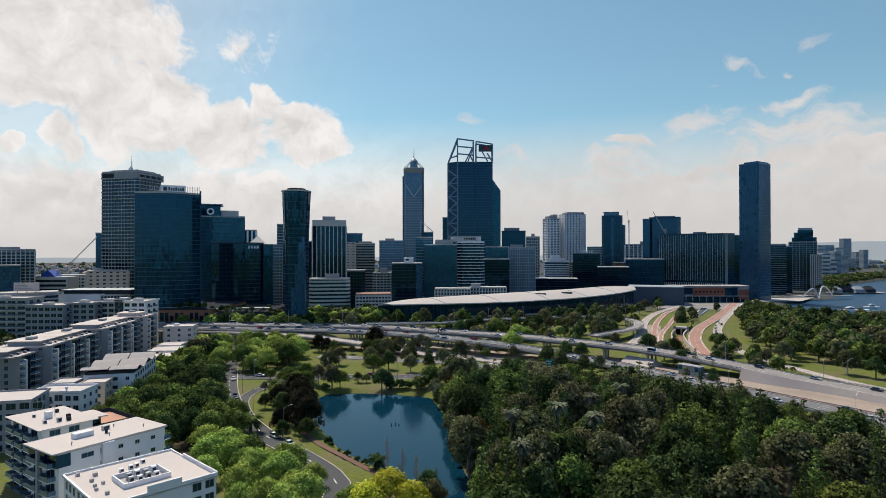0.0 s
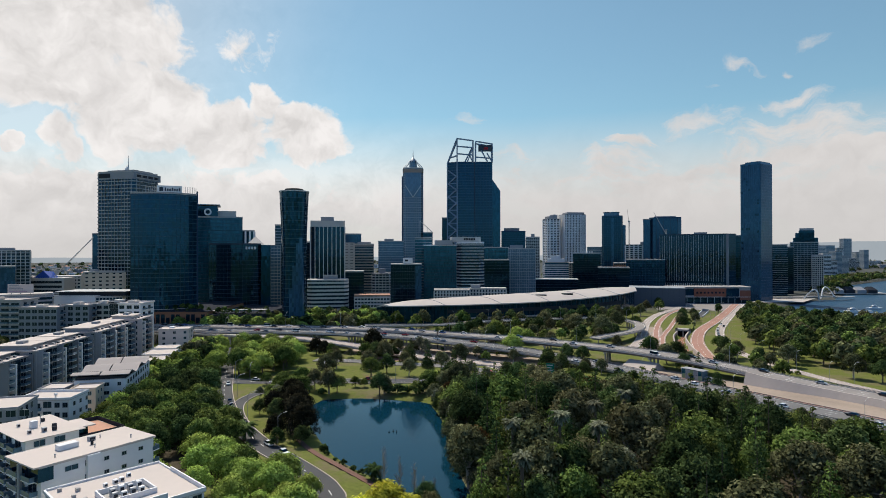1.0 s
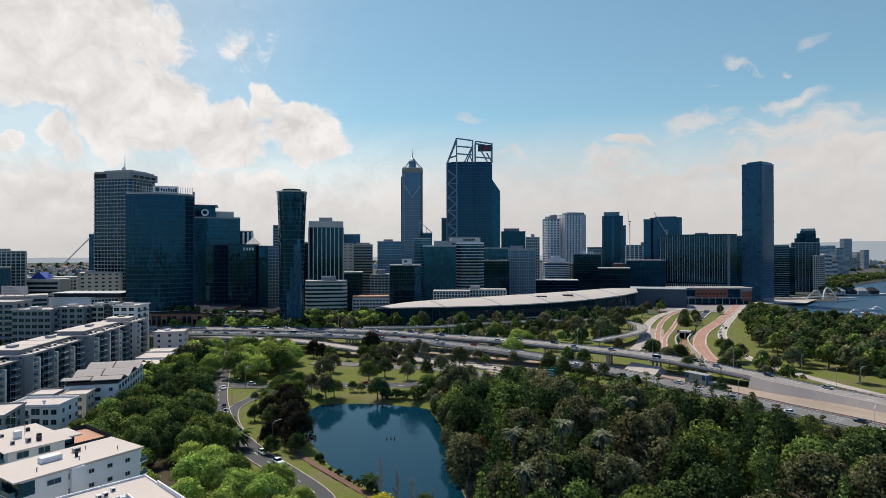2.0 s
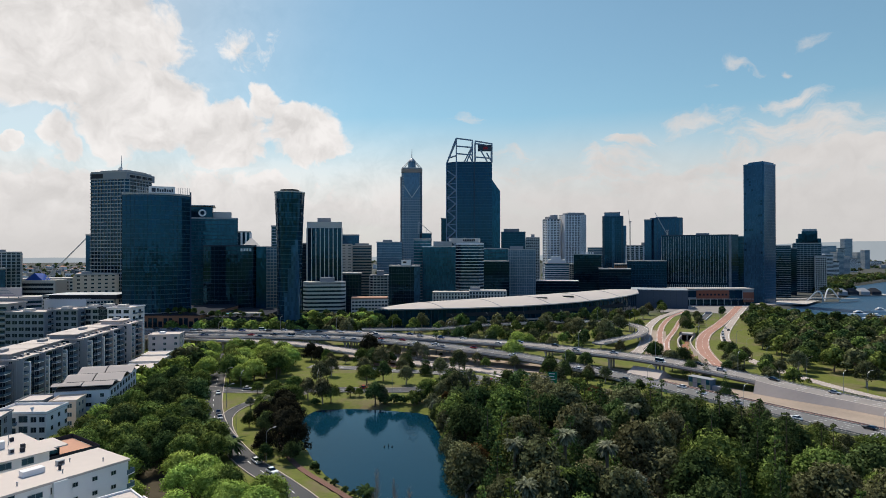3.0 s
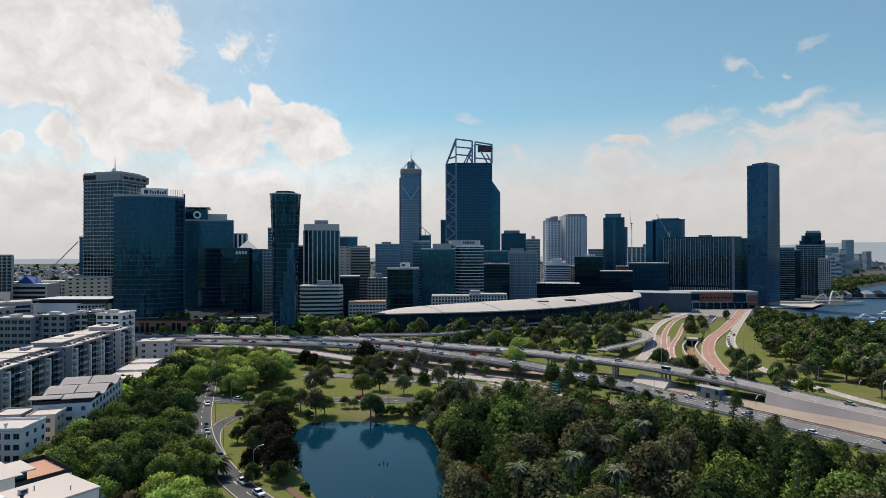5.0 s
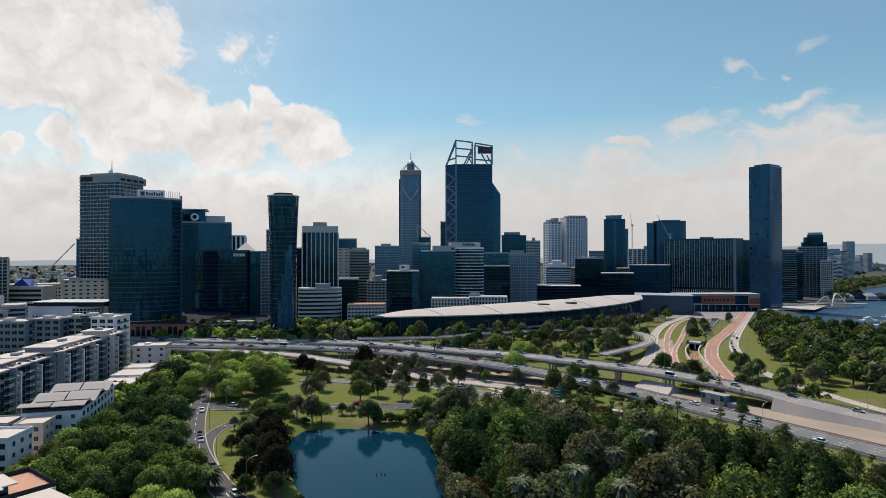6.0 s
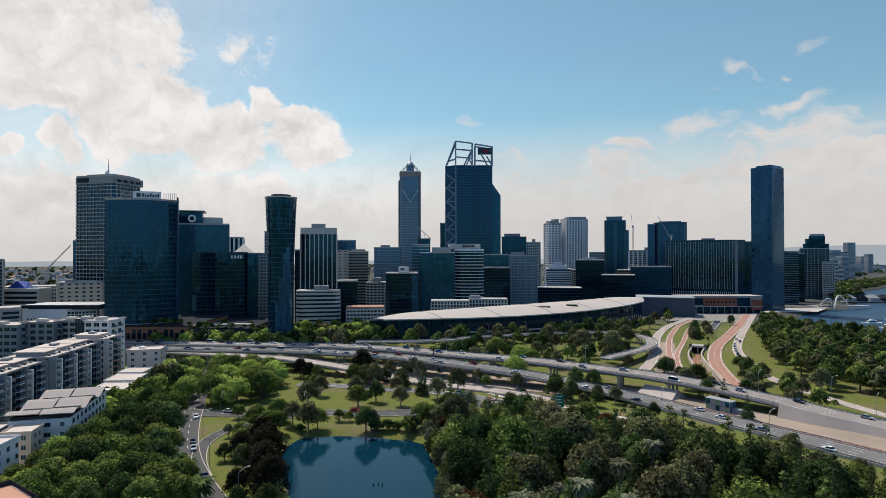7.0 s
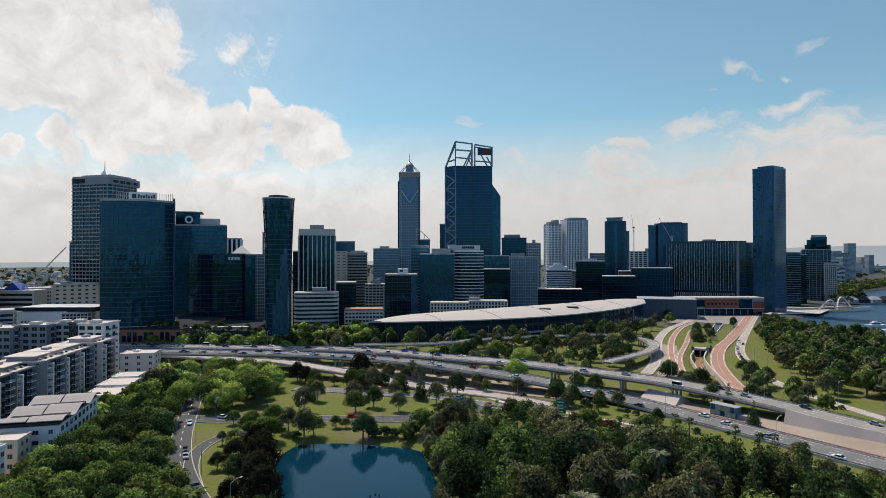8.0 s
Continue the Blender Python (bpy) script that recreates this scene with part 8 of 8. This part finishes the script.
boat(435.0,  633.3, 19, 175, "white motor cruiser on the river")
boat(419.6,  587.9, 23, 170, "large white motor cruiser on the river")
boat(485.8,  671.6, 17, 180, "white motor boat moored on the river")
T = thing("jetty", "low jetty with sheds on piles beside the river", "jetty", pose(611.0, 905, 0))
part("deck", cube(-20, 70, 0, 22, 1.4, 2.2), M_CONCRETE, T)
for k in range(4):
    bm = bmesh.new()
    x = -12 + 17 * k
    q = [bm.verts.new(p) for p in ((x, 2, 2.2), (x + 14, 2, 2.2), (x + 14, 18, 2.2), (x, 18, 2.2), (x, 2, 7), (x + 14, 2, 7), (x + 14, 18, 7), (x, 18, 7), (x + 3, 10, 12), (x + 11, 10, 12))]
    for fc in ((0, 1, 5, 4), (1, 2, 6, 5), (2, 3, 7, 6), (3, 0, 4, 7), (4, 5, 9, 8), (5, 6, 9), (6, 7, 8, 9), (7, 4, 8)):
        bm.faces.new([q[i] for i in fc])
    part("shed", bm, M_DARKWALL if k % 2 else M_GREYWALL, T)
sheet("quay", [(376.7, 735), (447.0, 738), (501.8, 800), (440.6, 800)], 3.0, M_CONCRETE, "pale concrete quay below the towers", "quay")

# ---- cranes ----


def crane(x, y, z0, hgt, boom_from, boom_to, label):
    T = thing("tower_crane", label, "crane")
    bm = bmesh.new()
    w = .8
    for sx in (-w, w):
        for sy in (-w, w):
            bar(bm, (x + sx, y + sy, z0), (x + sx, y + sy, z0 + hgt), .3)
    z = z0
    while z < z0 + hgt - 2:
        bar(bm, (x - w, y - w, z), (x + w, y - w, z + 2), .18)
        z += 2
    part("mast", bm, M_STONE, T)
    a, b = Vector(boom_from), Vector(boom_to)
    bm = bmesh.new()
    for off in (Vector((0, 0, 0)), Vector((0, 0, 1.6))):
        bar(bm, a + off, b + off * .4, .35)
    n = int((b - a).length / 2.5)
    for i in range(n):
        p, q = a.lerp(b, i / n), a.lerp(b, (i + 1) / n)
        bar(bm, p, q + Vector((0, 0, 1.4)), .15)
    part("jib", bm, M_STONE, T)
    part("counterweight", cube(x - 2, x + 2, y - 1, y + 1, z0 + hgt, z0 + hgt + 2), M_GREYWALL, T)


crane(-384.0, 590, 1, 36, (-383.4, 590, 41.4), (-345.1, 590, 80.3), "pale luffing crane with a long raised jib")
crane(347.7, 1105, 1, 121, (347.7, 1105, 114.6), (344.5, 1105, 144.2), "pale tower crane beside an unfinished tower")
crane(395.6, 1050, 1, 103, (393.6, 1050, 100.1), (373.6, 1050, 136.2), "pale luffing crane behind the broad block")

# ---- hills on the horizon ----
bm = bmesh.new()
M_HILL_HAZE = material("haze_tinted_hills", (0.10, 0.135, 0.175), 1.0, grain=0.01, vary=0.15, stain=0.1)
pts = []
for i in range(121):
    a = radians(-62 + 124 * i / 120)
    r = 4700.0
    x, y = math.sin(a) * r, math.cos(a) * r
    hgt = 34 + 6 * noise.noise((i * .35, 0, 0)) + max(0, 118 * (1 - math.exp(-((max(0, math.degrees(a) - 4)) / 22) ** 2))) + 7 * noise.noise((i * .12, 3, 0))
    pts.append((x, y, hgt))
lo = [bm.verts.new((x, y, -5)) for x, y, hh in pts]
hi = [bm.verts.new((x, y, hh)) for x, y, hh in pts]
bk = [bm.verts.new((x * 1.06, y * 1.06, -5)) for x, y, hh in pts]
for i in range(120):
    bm.faces.new((lo[i], lo[i + 1], hi[i + 1], hi[i]))
    bm.faces.new((hi[i], hi[i + 1], bk[i + 1], bk[i]))
n = Nodes(M_HILL_HAZE.node_tree)                      # far distance: haze painted as a plain pale blue-grey glow
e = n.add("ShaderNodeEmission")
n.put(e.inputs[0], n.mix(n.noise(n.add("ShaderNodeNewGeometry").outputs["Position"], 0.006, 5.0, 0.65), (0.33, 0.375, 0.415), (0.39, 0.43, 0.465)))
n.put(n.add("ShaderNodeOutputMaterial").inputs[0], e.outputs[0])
tagged(link("backdrop", bm, M_HILL_HAZE, True), "low wooded hills on the horizon, haze painted as glow", "hills", kind="structure")
for pats in PATTERNS.values():
    for p in pats:
        for o in (*p.children_recursive, p):
            bpy.data.objects.remove(o)
